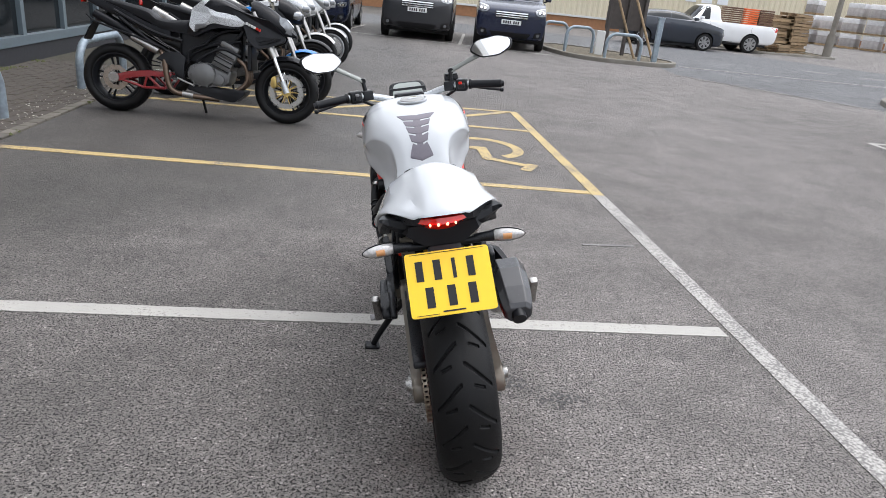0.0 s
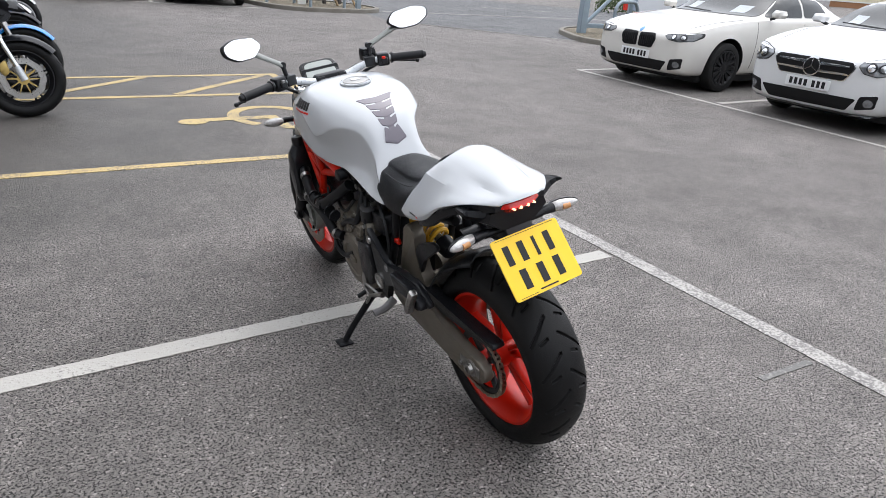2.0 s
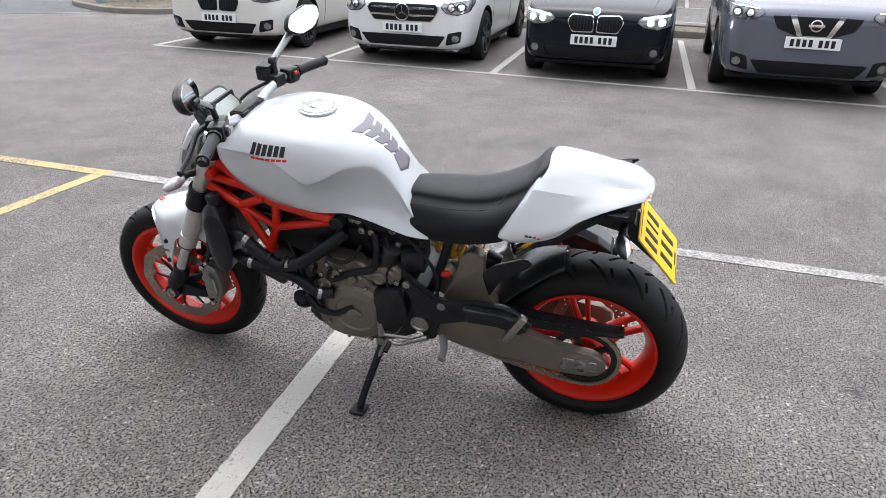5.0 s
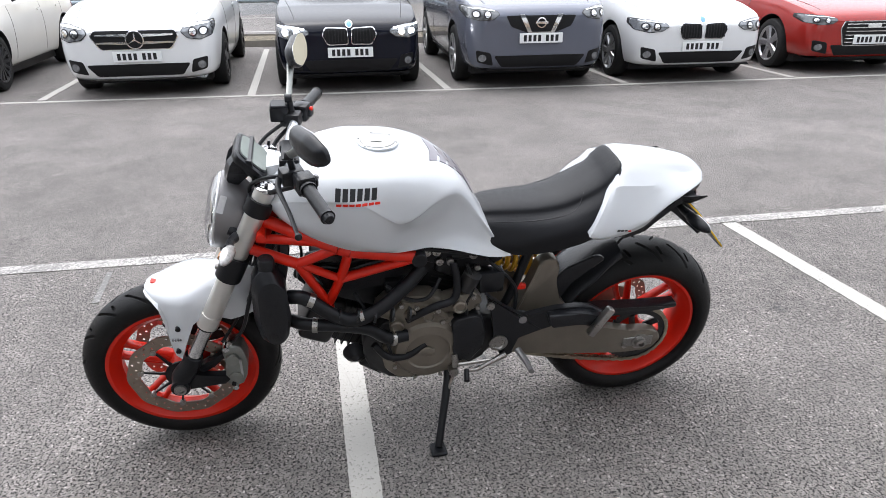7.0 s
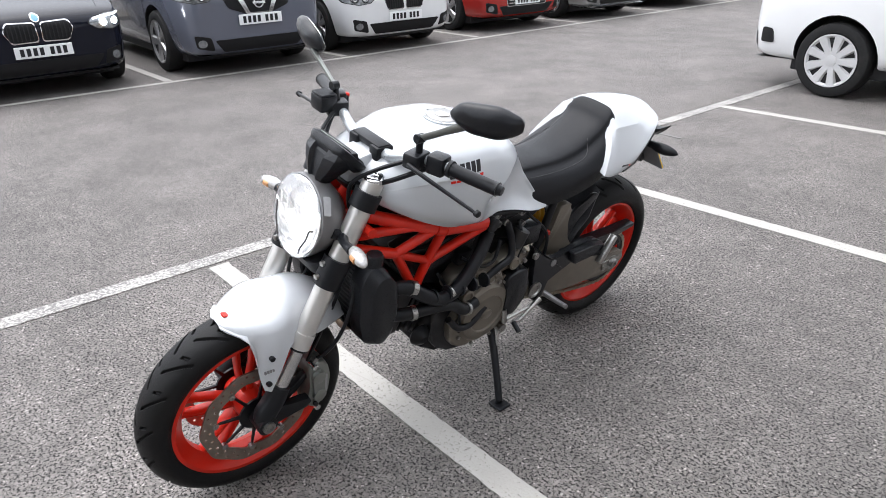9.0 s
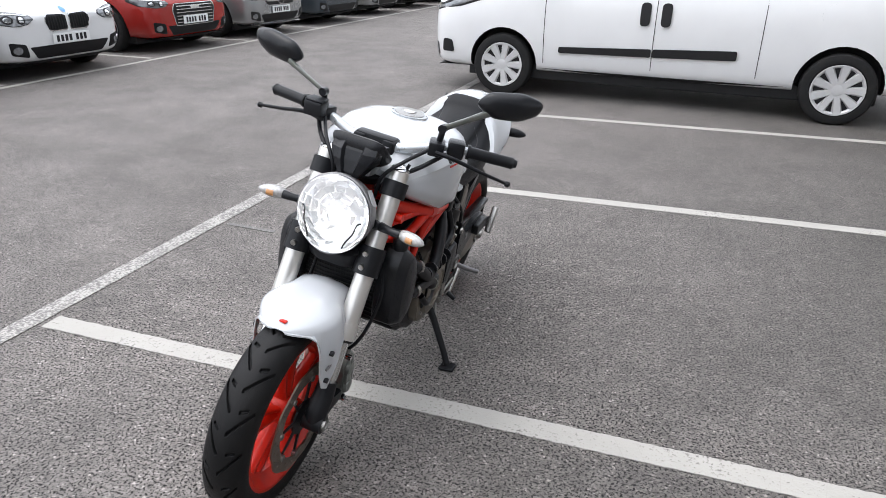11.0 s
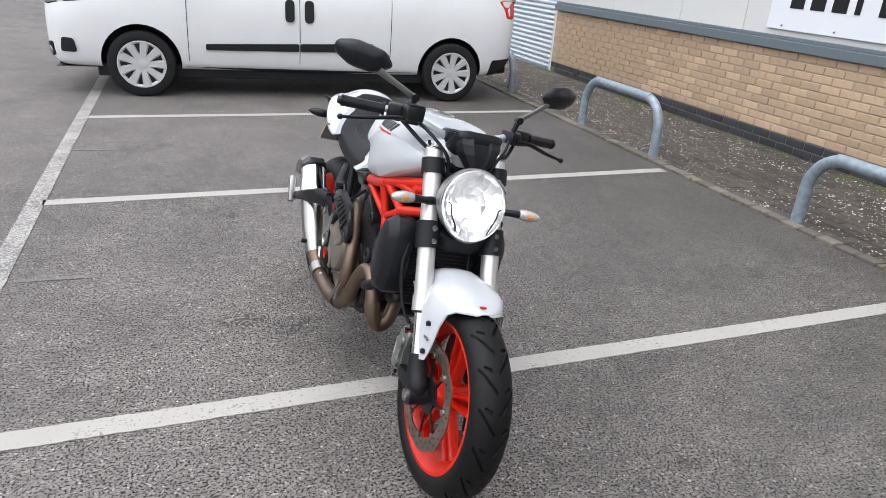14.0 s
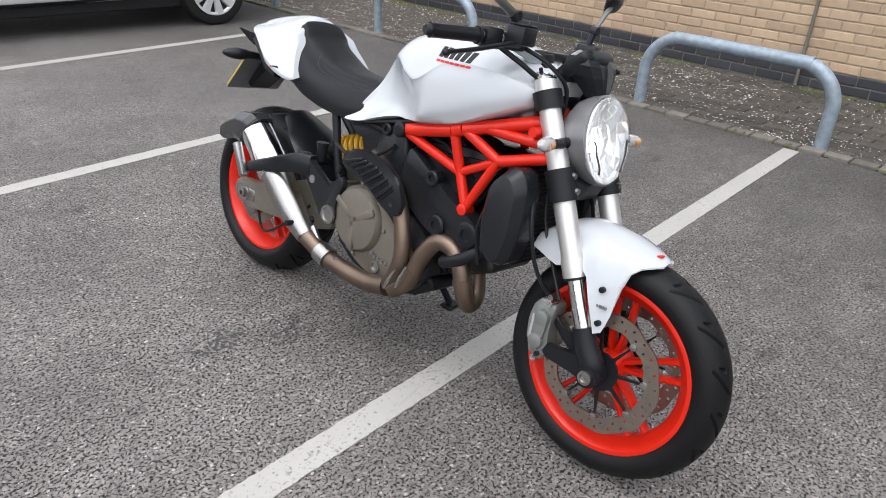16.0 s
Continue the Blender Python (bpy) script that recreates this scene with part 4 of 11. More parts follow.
# forks, clamps, steering
FORK = Vector((0, 0.278, -0.575)).normalized()
for s in (-1, 1):
    X = s * 0.108
    top = Vector((X, 1.165, 0.955))
    def along(d, dx=0.0):
        return top + FORK * d + Vector((dx, 0, 0))
    part("fork_tube", tube_bm([along(0.0), along(0.25), along(0.465)], [0.0275, 0.0275, 0.0275], 24), M_ALLOY, bike, "satin silver upper fork tube")
    part("fork_collar", tube_bm([along(0.44), along(0.485)], [0.03, 0.031], 24), M_ALLOY, bike)
    part("fork_seal", tube_bm([along(0.485), along(0.492)], 0.0285, 24), M_SOFT_BLACK, bike)
    part("fork_stanchion", tube_bm([along(0.49), along(0.66)], 0.0215, 24), M_CHROME, bike, "polished steel fork stanchion")
    part("fork_cap", lathe_bm([(0, 0.027), (0.01, 0.027), (0.014, 0.022), (0.015, 0.014), (0.011, 0.012)], "Z", along(0.0), 20), M_CHROME, bike, "round anodised fork cap")
    foot = along(0.61)
    bm = tube_bm([foot, foot + FORK * 0.05, Vector((X, 1.478, 0.325)), Vector((X, 1.486, 0.29))], [0.027, 0.03, 0.031, 0.024], 18)
    add_lathe(bm, [(X - 0.028, 0.028), (X + 0.028, 0.028)], "X", (0, 1.484, 0.299), 20)
    add_prism(bm, [(1.46, 0.345), (1.40, 0.322), (1.35, 0.322), (1.34, 0.30), (1.355, 0.285), (1.40, 0.285), (1.465, 0.275)], X - 0.012, X + 0.012, 0.004)
    part("fork_foot", bm, M_SOFT_BLACK, bike, "black cast fork foot")
    part("axle_end", lathe_bm([(X + s * 0.026, 0.018), (X + s * 0.036, 0.018), (X + s * 0.036, 0.012), (X + s * 0.03, 0.011)], "X", (0, 1.484, 0.299), 20), M_STEEL, bike, "bright hollow axle end")
    bm = bmesh.new()
    add_prism(bm, rounded([(1.352, 0.425), (1.318, 0.437), (1.292, 0.425), (1.28, 0.37), (1.288, 0.30), (1.312, 0.268), (1.342, 0.268), (1.352, 0.30), (1.344, 0.36)], 0.016, 3), s * 0.056, s * 0.116, 0.008, seg=3)
    add_prism(bm, rounded([(1.343, 0.40), (1.312, 0.41), (1.30, 0.37), (1.306, 0.305), (1.33, 0.292), (1.336, 0.34)], 0.012, 3), s * 0.112, s * 0.126, 0.006, seg=2)
    for yy, zz in ((1.322, 0.385), (1.318, 0.318)):
        add_lathe(bm, [(s * 0.118, 0.021), (s * 0.129, 0.0195), (s * 0.131, 0.012)], "X", (0, yy, zz), 18)
    part("brake_caliper", bm, M_CALIPER, bike, "cast alloy brake caliper")
    part("caliper_mark", box_bm((s * 0.125, 1.296, 0.322), (s * 0.1275, 1.303, 0.388)), M_PALE, bike, "pale bar of the maker's mark", smooth=False)
    part("caliper_bracket", prism_bm(rounded([(1.47, 0.345), (1.40, 0.36), (1.345, 0.40), (1.335, 0.385), (1.39, 0.335), (1.46, 0.31)], 0.01, 2), X - s * 0.03, X - s * 0.008, 0.004), M_SOFT_BLACK, bike, "black caliper bracket")
    for yy, zz in ((1.335, 0.43), (1.325, 0.272)):
        part("caliper_bolt", lathe_bm([(s * 0.10, 0.009), (s * 0.128, 0.009), (s * 0.129, 0.005)], "X", (0, yy, zz), 10), M_CHROME, bike, "bright caliper bolt")
    # brake hose
    part("brake_hose", tube_bm([(s * 0.1, 1.345, 0.44), (s * 0.085, 1.29, 0.52), (s * 0.075, 1.235, 0.62), (s * 0.07, 1.215, 0.75), (s * 0.09, 1.19, 0.86), (s * 0.13, 1.16, 0.98)], 0.005, 8), M_SOFT_BLACK, bike)
    # clamps
    part("upper_clamp", tube_bm([along(0.03), along(0.075)], 0.036, 22), M_SOFT_BLACK, bike)
    part("lower_clamp", tube_bm([along(0.22), along(0.30)], 0.037, 22), M_SOFT_BLACK, bike)
    for d in (0.238, 0.276):
        p = along(d) + Vector((s * -0.004, 0.032, 0.012))
        part("clamp_bolt", lathe_bm([(0, 0.008), (0.009, 0.008), (0.01, 0.005)], "Y", p, 10), M_STEEL, bike)
bm = prism_bm(rounded([(-0.1, -0.02), (-0.03, 0.03), (0.03, 0.03), (0.1, -0.02), (0.06, -0.055), (-0.06, -0.055)], 0.015, 3), -0.012, 0.012, 0.004, "Z")
bmesh.ops.transform(bm, matrix=Matrix.Translation((0, 1.16, 0.915)) @ Matrix.Rotation(radians(-25), 4, "X"), verts=bm.verts)
part("upper_yoke", bm, M_SOFT_BLACK, bike)
bm = prism_bm(rounded([(-0.1, 0.0), (-0.05, 0.035), (0.05, 0.035), (0.1, 0.0), (0.06, -0.05), (-0.06, -0.05)], 0.015, 3), -0.025, 0.025, 0.004, "Z")
bmesh.ops.transform(bm, matrix=Matrix.Translation((0, 1.275, 0.72)) @ Matrix.Rotation(radians(-25), 4, "X"), verts=bm.verts)
part("lower_yoke", bm, M_SOFT_BLACK, bike)
part("steering_head", tube_bm([(0, 1.125, 0.93), (0, 1.235, 0.70)], 0.033, 16), M_RED, bike)

# front mudguard: one moulded shell with a blade running down before each fork leg
MG = [  # y, ridge z, half width, shoulder drop, lower edge
    (1.550, 0.602, 0.012, 0.002, 0.598), (1.540, 0.606, 0.034, 0.005, 0.597), (1.520, 0.611, 0.060, 0.010, 0.590), (1.504, 0.615, 0.076, 0.015, 0.572), (1.494, 0.618, 0.084, 0.018, 0.53),
    (1.488, 0.620, 0.088, 0.020, 0.455), (1.479, 0.622, 0.094, 0.021, 0.412), (1.463, 0.625, 0.102, 0.022, 0.405), (1.449, 0.628, 0.108, 0.023, 0.445), (1.434, 0.631, 0.111, 0.024, 0.483),
    (1.412, 0.635, 0.108, 0.025, 0.535), (1.394, 0.639, 0.100, 0.026, 0.545), (1.378, 0.642, 0.090, 0.027, 0.58), (1.362, 0.644, 0.082, 0.027, 0.59), (1.345, 0.645, 0.078, 0.026, 0.56),
    (1.335, 0.644, 0.078, 0.025, 0.530), (1.310, 0.638, 0.080, 0.024, 0.522), (1.285, 0.628, 0.080, 0.023, 0.528), (1.250, 0.606, 0.078, 0.022, 0.540), (1.224, 0.584, 0.074, 0.020, 0.546)]
bm = bmesh.new()
rows = []
for y, zc, w, dr, zl in MG:
    half = [(0.0, zc), (w * 0.45, zc - dr * 0.12), (w * 0.8, zc - dr * 0.5), (w * 0.96, zc - dr), (w + 0.003, zc - dr - 0.012), (w + 0.009, (zc - dr - 0.012) * 0.6 + zl * 0.4), (w + 0.017, zl)]
    half = [(x, max(z, zl)) for x, z in half]
    rows.append([bm.verts.new((-x, y, z)) for x, z in half[:0:-1]] + [bm.verts.new((x, y, z)) for x, z in half])
for r0, r1 in zip(rows, rows[1:]):
    for k in range(len(r0) - 1):
        bm.faces.new((r0[k], r0[k + 1], r1[k + 1], r1[k]))
mg = part("front_mudguard", bm, M_PEARL, bike, "white front mudguard with side blades")
sol = mg.modifiers.new("thick", "SOLIDIFY")
sol.thickness, sol.offset = 0.004, -1
baked(mg)
mg.data.shade_smooth()
mg.data.set_sharp_from_angle(angle=radians(32))
for s in (-1, 1):
    for y, z in ((1.457, 0.518), (1.468, 0.435)):
        part("mudguard_bolt", lathe_bm([(s * 0.112, 0.008), (s * 0.1215, 0.0075), (s * 0.122, 0.004)], "X", (0, y, z), 12), M_SOFT_BLACK, bike)
    for k in range(5):
        part("mudguard_mark", box_bm((s * 0.114, 1.445 + k * 0.0075, 0.474), (s * 0.1195, 1.450 + k * 0.0075, 0.481)), M_GREY, bike, "small grey printed mark", smooth=False)
bm = prism_bm(rounded([(-0.010, 0.008), (0.010, 0.008), (0.009, -0.005), (0.0, -0.010), (-0.009, -0.005)], 0.003, 2), -0.002, 0.002, 0.0, "Y")
bmesh.ops.transform(bm, matrix=Matrix.Translation((0, 1.524, 0.6115)) @ Matrix.Rotation(radians(-74), 4, "X"), verts=bm.verts)
part("badge", bm, M_RED, bike, "small red shield badge")

# headlight: shell, rim, reflector, lens
HL = Matrix.Translation((0.004, 1.315, 0.838)) @ Matrix.Rotation(radians(13), 4, "X") @ Matrix.Diagonal((1.03, 1.0, 1.05, 1))
def headlight_piece(name, prof, material, label="", squash=0.0):
    bm = lathe_bm(prof, "Y", (0, 0, 0), 48)
    if squash:
        for v in bm.verts:
            if v.co.z < 0:
                v.co.x *= 1 + squash * v.co.z / 0.1
    bmesh.ops.transform(bm, matrix=HL, verts=bm.verts)
    return part(name, bm, material, bike, label)


headlight_piece("headlight_shell", [(-0.115, 0.03), (-0.1, 0.068), (-0.065, 0.096), (-0.03, 0.106), (-0.004, 0.1065), (-0.002, 0.103), (-0.03, 0.1), (-0.07, 0.06), (-0.075, 0.01)], M_GREY, "grey headlight shell", 0.2)
# faceted bowl: flat panels, each tilted its own way, behind thin raised ribs
rnd = random.Random(7)
bm = bmesh.new()
RINGS = [(0.014, -0.042), (0.036, -0.035), (0.056, -0.025), (0.074, -0.012), (0.088, -0.001), (0.0985, 0.006)]
pinch = lambda r, a: (r * math.cos(a) * (1 + 0.2 * min(0, r * math.sin(a)) / 0.1), r * math.sin(a))
for j, ((r0, d0), (r1, d1)) in enumerate(zip(RINGS, RINGS[1:])):
    n = (6, 9, 13, 17, 22)[j]
    for k in range(n):
        a0, a1 = 2 * math.pi * (k + 0.3 * j) / n, 2 * math.pi * (k + 1 + 0.3 * j) / n
        tilt, lean = rnd.uniform(-0.0055, 0.0055), rnd.uniform(-0.007, 0.0)
        quad = [(r0, a0, d0 + tilt), (r0, a1, d0 - tilt), (r1, a1, d1 - tilt * 0.6 + lean), (r1, a0, d1 + tilt * 0.6 + lean)]
        verts = []
        for r, a, d in quad:
            x, z = pinch(r, a)
            verts.append(bm.verts.new((x, min(d, 0.007), z)))
        bm.faces.new(verts)
add_lathe(bm, [(-0.07, 0.012), (-0.066, 0.05), (-0.024, 0.086), (0.003, 0.1), (0.0, 0.1015), (-0.036, 0.088), (-0.068, 0.052), (-0.073, 0.012)], "Y", (0, 0, 0), 36)
bmesh.ops.transform(bm, matrix=HL, verts=bm.verts)
part("headlight_reflector", bm, M_REFLECT, bike, "mirror-bright faceted reflector", smooth=False)
hl_l = headlight_piece("headlight_lens", [(0.0272, 0.004), (0.025, 0.047), (0.019, 0.078), (0.01, 0.0955), (0.004, 0.101), (-0.004, 0.101), (-0.004, 0.1035), (0.006, 0.1035), (0.011, 0.098), (0.02, 0.08), (0.026, 0.048), (0.0283, 0.004)], M_LENS, "clear domed headlight lens", 0.2)
hl_l.visible_shadow = False
for s in (-1, 1):
    bm = tube_bm([(s * 0.085, 0.007, 0.002), (s * 0.076, 0.011, -0.004), (s * 0.07, 0.012, -0.03), (s * 0.055, 0.012, -0.058), (s * 0.05, 0.009, -0.075)], 0.0024, 6)
    bmesh.ops.transform(bm, matrix=HL, verts=bm.verts)
    part("light_guide", bm, M_SOFT_BLACK, bike)
bm = lathe_bm([(-0.05, 0.004), (-0.05, 0.014), (-0.03, 0.015), (-0.022, 0.011), (-0.02, 0.003)], "Y", (0, 0, -0.012), 20)
bmesh.ops.transform(bm, matrix=HL, verts=bm.verts)
part("headlight_bulb", bm, M_HEADLIGHT_BULB, bike, "lit headlight bulb")
for s in (-1, 1):
    part("headlight_bracket", tube_bm([(s * 0.096, 1.275, 0.83), (s * 0.108, 1.235, 0.81)], 0.014, 10), M_SOFT_BLACK, bike)
bm = prism_bm(rounded([(-0.024, -0.009), (0.024, -0.009), (0.024, 0.009), (-0.024, 0.009)], 0.003, 2), -0.002, 0.0, 0, "Y")
bmesh.ops.transform(bm, matrix=Matrix.Translation((-0.0885, 1.285, 0.905)) @ Matrix.Rotation(radians(90), 4, "Z") @ Matrix.Rotation(radians(40), 4, "X") @ Matrix.Rotation(radians(72), 4, "Y"), verts=bm.verts)
part("headlight_sticker", bm, M_PALE, bike, "small pale grey sticker", smooth=False)

# instrument
def cluster_at(bm):
    bmesh.ops.transform(bm, matrix=Matrix.Translation((0, 1.2, 0.996)) @ Matrix.Rotation(radians(44), 4, "X"), verts=bm.verts)
    return bm


face = rounded([(-0.078, -0.03), (-0.06, -0.045), (0.06, -0.045), (0.078, -0.03), (0.07, 0.045), (0.05, 0.055), (-0.05, 0.055), (-0.07, 0.045)], 0.014, 3)
part("instrument_housing", cluster_at(loft_bm([[(x * f, y * g, z) for x, y in face] for f, g, z in ((0.86, 0.8, -0.022), (0.99, 0.97, -0.012), (1.08, 1.03, 0.0), (1.08, 1.03, 0.008), (0.99, 0.96, 0.011))])), M_BLACK, bike, "black instrument housing")
part("instrument_glass", cluster_at(prism_bm([(x * 0.93, y * 0.9) for x, y in face], 0.0108, 0.0135, 0.0008, "Z", 1)), M_BLACK, bike, "black instrument bezel")
part("instrument_screen", cluster_at(prism_bm(rounded([(-0.066, -0.024), (-0.054, -0.037), (0.054, -0.037), (0.066, -0.024), (0.058, 0.038), (0.04, 0.046), (-0.04, 0.046), (-0.058, 0.038)], 0.01, 3), 0.0137, 0.0152, 0, "Z")), M_SCREEN, bike, "grey-green display")
bm = loft_bm([[(x * w, y + dy * dep, z) for x, dy in ((-1, -0.5), (-0.8, 0.35), (-0.38, 0.5), (-0.3, 0.32), (0.3, 0.32), (0.38, 0.5), (0.8, 0.35), (1, -0.5))]
              for w, dep, y, z in ((0.078, 0.05, 1.222, 1.022), (0.08, 0.07, 1.228, 1.004), (0.066, 0.068, 1.238, 0.978), (0.042, 0.05, 1.252, 0.948), (0.03, 0.03, 1.256, 0.93))])
part("instrument_cowl", bm, M_BLACK, bike, "faceted black cowl behind the instrument", smooth=False)

# handlebar and controls
part("handlebar", tube_bm([(-0.385, 1.012, 1.022), (-0.21, 1.068, 1.03), (-0.13, 1.092, 1.012), (-0.06, 1.1, 0.992), (0.06, 1.1, 0.992), (0.13, 1.092, 1.012), (0.21, 1.068, 1.03), (0.385, 1.012, 1.022)],
     [0.011, 0.0115, 0.014, 0.0155, 0.0155, 0.014, 0.0115, 0.011], 16), M_SILVER, bike, "silver tapered handlebar")
for s in (-1, 1):
    g0, g1 = Vector((s * 0.252, 1.055, 1.028)), Vector((s * 0.378, 1.014, 1.022))
    part("grip", tube_bm([g0, g0.lerp(g1, 0.06), g0.lerp(g1, 0.1), g0.lerp(g1, 0.9), g1], [0.021, 0.021, 0.0165, 0.0165, 0.018], 20, 3), M_SOFT_BLACK, bike, "black ribbed rubber grip")
    part("bar_end", tube_bm([g1, g1.lerp(g0, -0.09)], [0.0145, 0.011], 16), M_BLACK, bike)
    bm = bmesh.new()
    m = Matrix.Translation((s * 0.222, 1.064, 1.029)) @ Matrix.Rotation(s * radians(-18), 4, "Z")
    add_box(bm, (-0.024, -0.024, -0.026), (0.024, 0.022, 0.024), 0.008, m, 2)
    add_box(bm, (-0.012, -0.034, -0.014), (0.016, -0.02, 0.01), 0.004, m)
    part("switchgear", bm, M_BLACK, bike, "black handlebar switch block")
    part("switch_button", box_bm((-0.008, -0.036, 0.006), (0.006, -0.026, 0.016), 0.002, m), M_RED if s > 0 else M_GREY, bike)
    bm = bmesh.new()
    m2 = Matrix.Translation((s * 0.172, 1.085, 1.027)) @ Matrix.Rotation(s * radians(-16), 4, "Z")
    add_box(bm, (-0.022, -0.02, -0.02), (0.022, 0.038, 0.02), 0.006, m2, 2)
    part("lever_clamp", bm, M_BLACK, bike)
    part("lever", tube_bm([(s * 0.185, 1.125, 1.022), (s * 0.235, 1.125, 1.02), (s * 0.31, 1.102, 1.0), (s * 0.385, 1.085, 0.985)], [0.009, 0.008, 0.007, 0.006], 10, 6, True, 0.7), M_SOFT_BLACK, bike, "black brake or clutch lever")
    part("lever_tip", lathe_bm([(-0.009, 0.003), (-0.005, 0.0085), (0.004, 0.0085), (0.009, 0.003)], "X", (s * 0.39, 1.083, 0.984), 12), M_SOFT_BLACK, bike)
    # mirror
    mr = new("mirror")
    mr.parent = bike
    mr.empty_display_size = 0.05
    c = Vector((0.357, 1.066, 1.163)) if s > 0 else Vector((-0.340, 1.045, 1.178))
    tilt = 14 if s > 0 else -10
    shape = rounded([(-0.09, 0.0), (-0.06, 0.038), (0.03, 0.045), (0.082, 0.024), (0.078, -0.012), (0.03, -0.04), (-0.045, -0.038)], 0.018, 4)
    shape = [(x * s * 1.05, z * 0.94) for x, z in shape]
    M = Matrix.Translation(c) @ Matrix.Rotation(radians(-14 if s > 0 else 25), 4, "Z") @ Matrix.Rotation(radians(-19 if s > 0 else -13), 4, "X") @ Matrix.Rotation(radians(-tilt * 0.4), 4, "Y")
    rows = [[(x * f, y, z * f) for x, z in shape] for f, y in ((0.96, -0.013), (1.0, -0.01), (1.02, -0.002), (0.95, 0.007), (0.74, 0.017), (0.42, 0.023), (0.15, 0.025))]
    bm = loft_bm(rows)
    bmesh.ops.transform(bm, matrix=M, verts=bm.verts)
    part("mirror_housing", bm, M_BLACK, mr, "black teardrop mirror housing")
    bm = prism_bm([(x * 0.93, z * 0.93) for x, z in shape], -0.0145, -0.0125, 0, "Y")
    bmesh.ops.transform(bm, matrix=M, verts=bm.verts)
    part("mirror_glass", bm, M_MIRROR, mr, "mirror glass")
    root = Vector((s * 0.178, 1.09, 1.045))
    elbow = Vector((s * 0.183, 1.095, 1.085))
    end = c + Vector((-s * 0.05, 0.02, -0.025))
    part("mirror_stem", tube_bm([elbow, elbow.lerp(end, 0.5), end], [0.011, 0.0105, 0.0135], 10, 4, True, 0.55), M_CALIPER, mr, "flat metal mirror stem")
    bm = tube_bm([root, elbow], 0.009, 10)
    add_lathe(bm, [(-0.008, 0.012), (0.012, 0.012)], "Y", elbow, 12)
    part("mirror_pivot", bm, M_BLACK, mr)
bm = box_bm((0.158, 1.1, 1.022), (0.214, 1.152, 1.066), 0.006, seg=2)
part("brake_reservoir", bm, M_BLACK, bike, "square black brake fluid reservoir")
part("reservoir_lid", box_bm((0.16, 1.102, 1.064), (0.212, 1.15, 1.071), 0.003), M_SOFT_BLACK, bike)
bm = bmesh.new()
for s in (-1, 1):
    add_box(bm, (s * 0.045 - 0.018, 1.075, 0.955), (s * 0.045 + 0.018, 1.128, 1.012), 0.006, seg=2)
add_box(bm, (-0.06, 1.08, 0.995), (0.06, 1.122, 1.016), 0.006, seg=2)
part("bar_clamp", bm, M_SOFT_BLACK, bike, "black handlebar clamp")
for s in (-1, 1):
    part("control_cable", tube_bm([(s * 0.16, 1.115, 1.02), (s * 0.12, 1.175, 0.99), (s * 0.075, 1.21, 0.94), (s * 0.06, 1.2, 0.86), (s * 0.04, 1.15, 0.82)], 0.0055, 8), M_SOFT_BLACK, bike)
    part("wiring", tube_bm([(s * 0.2, 1.08, 1.01), (s * 0.15, 1.14, 0.97), (s * 0.09, 1.17, 0.93), (s * 0.05, 1.16, 0.88)], 0.0065, 8), M_SOFT_BLACK, bike)

# front indicators
def indicator(c, s, yaw):
    ind = new("indicator")
    ind.parent = bike
    ind.empty_display_size = 0.05
    c = Vector(c)
    m = Matrix.Translation(c) @ Matrix.Rotation(radians(yaw), 4, "Z")
    sec = lambda x, k: [(x * (1.0 if c.y > 0.5 else 1.2), 0.0185 * k * math.cos(a), 0.0178 * k * math.sin(a)) for a in [2 * math.pi * i / 14 for i in range(14)]]
    bm = loft_bm([sec(s * -0.032, 0.5), sec(s * -0.022, 0.85), sec(s * -0.004, 1.03), sec(s * 0.016, 0.98), sec(s * 0.032, 0.75), sec(s * 0.043, 0.45), sec(s * 0.048, 0.15)])
    bmesh.ops.transform(bm, matrix=m, verts=bm.verts)
    part("indicator_lens", bm, M_FLECK, ind, "clear indicator lens with amber bulb")
    bm = loft_bm([sec(s * 0.0, 1.04), sec(s * 0.012, 1.02), sec(s * 0.02, 0.97)])
    for v in bm.verts:
        v.co.y = v.co.y * 0.6 - 0.002
        v.co.z *= 0.55
    bmesh.ops.transform(bm, matrix=m @ Matrix.Translation((0, 0.0125 if c.y > 0.5 else -0.009, 0)), verts=bm.verts)
    part("indicator_bulb", bm, M_AMBER, ind)
    if c.y < 0.5:
        shell = lambda x, k: [(x * 1.2, 0.0005 + 0.0205 * k * math.sin(a), -0.0195 * k * math.cos(a)) for a in [math.pi * i / 8 for i in range(9)]]
        bm = loft_bm([shell(s * x, k) for x, k in ((-0.034, 0.5), (-0.022, 0.87), (-0.004, 1.04), (0.016, 1.0), (0.033, 0.78), (0.044, 0.48), (0.05, 0.12))])
        bmesh.ops.transform(bm, matrix=m, verts=bm.verts)
        part("indicator_housing", bm, M_BLACK, ind, "black half-shell behind the lens")
    return ind


for s in (-1, 1):
    i1 = indicator((s * 0.204, 1.272, 0.824), s, s * 12)
    part("indicator_stalk", tube_bm([(s * 0.115, 1.255, 0.82), (s * 0.145, 1.268, 0.823), (s * 0.178, 1.272, 0.824)], [0.014, 0.011, 0.013], 12), M_BLACK, i1)

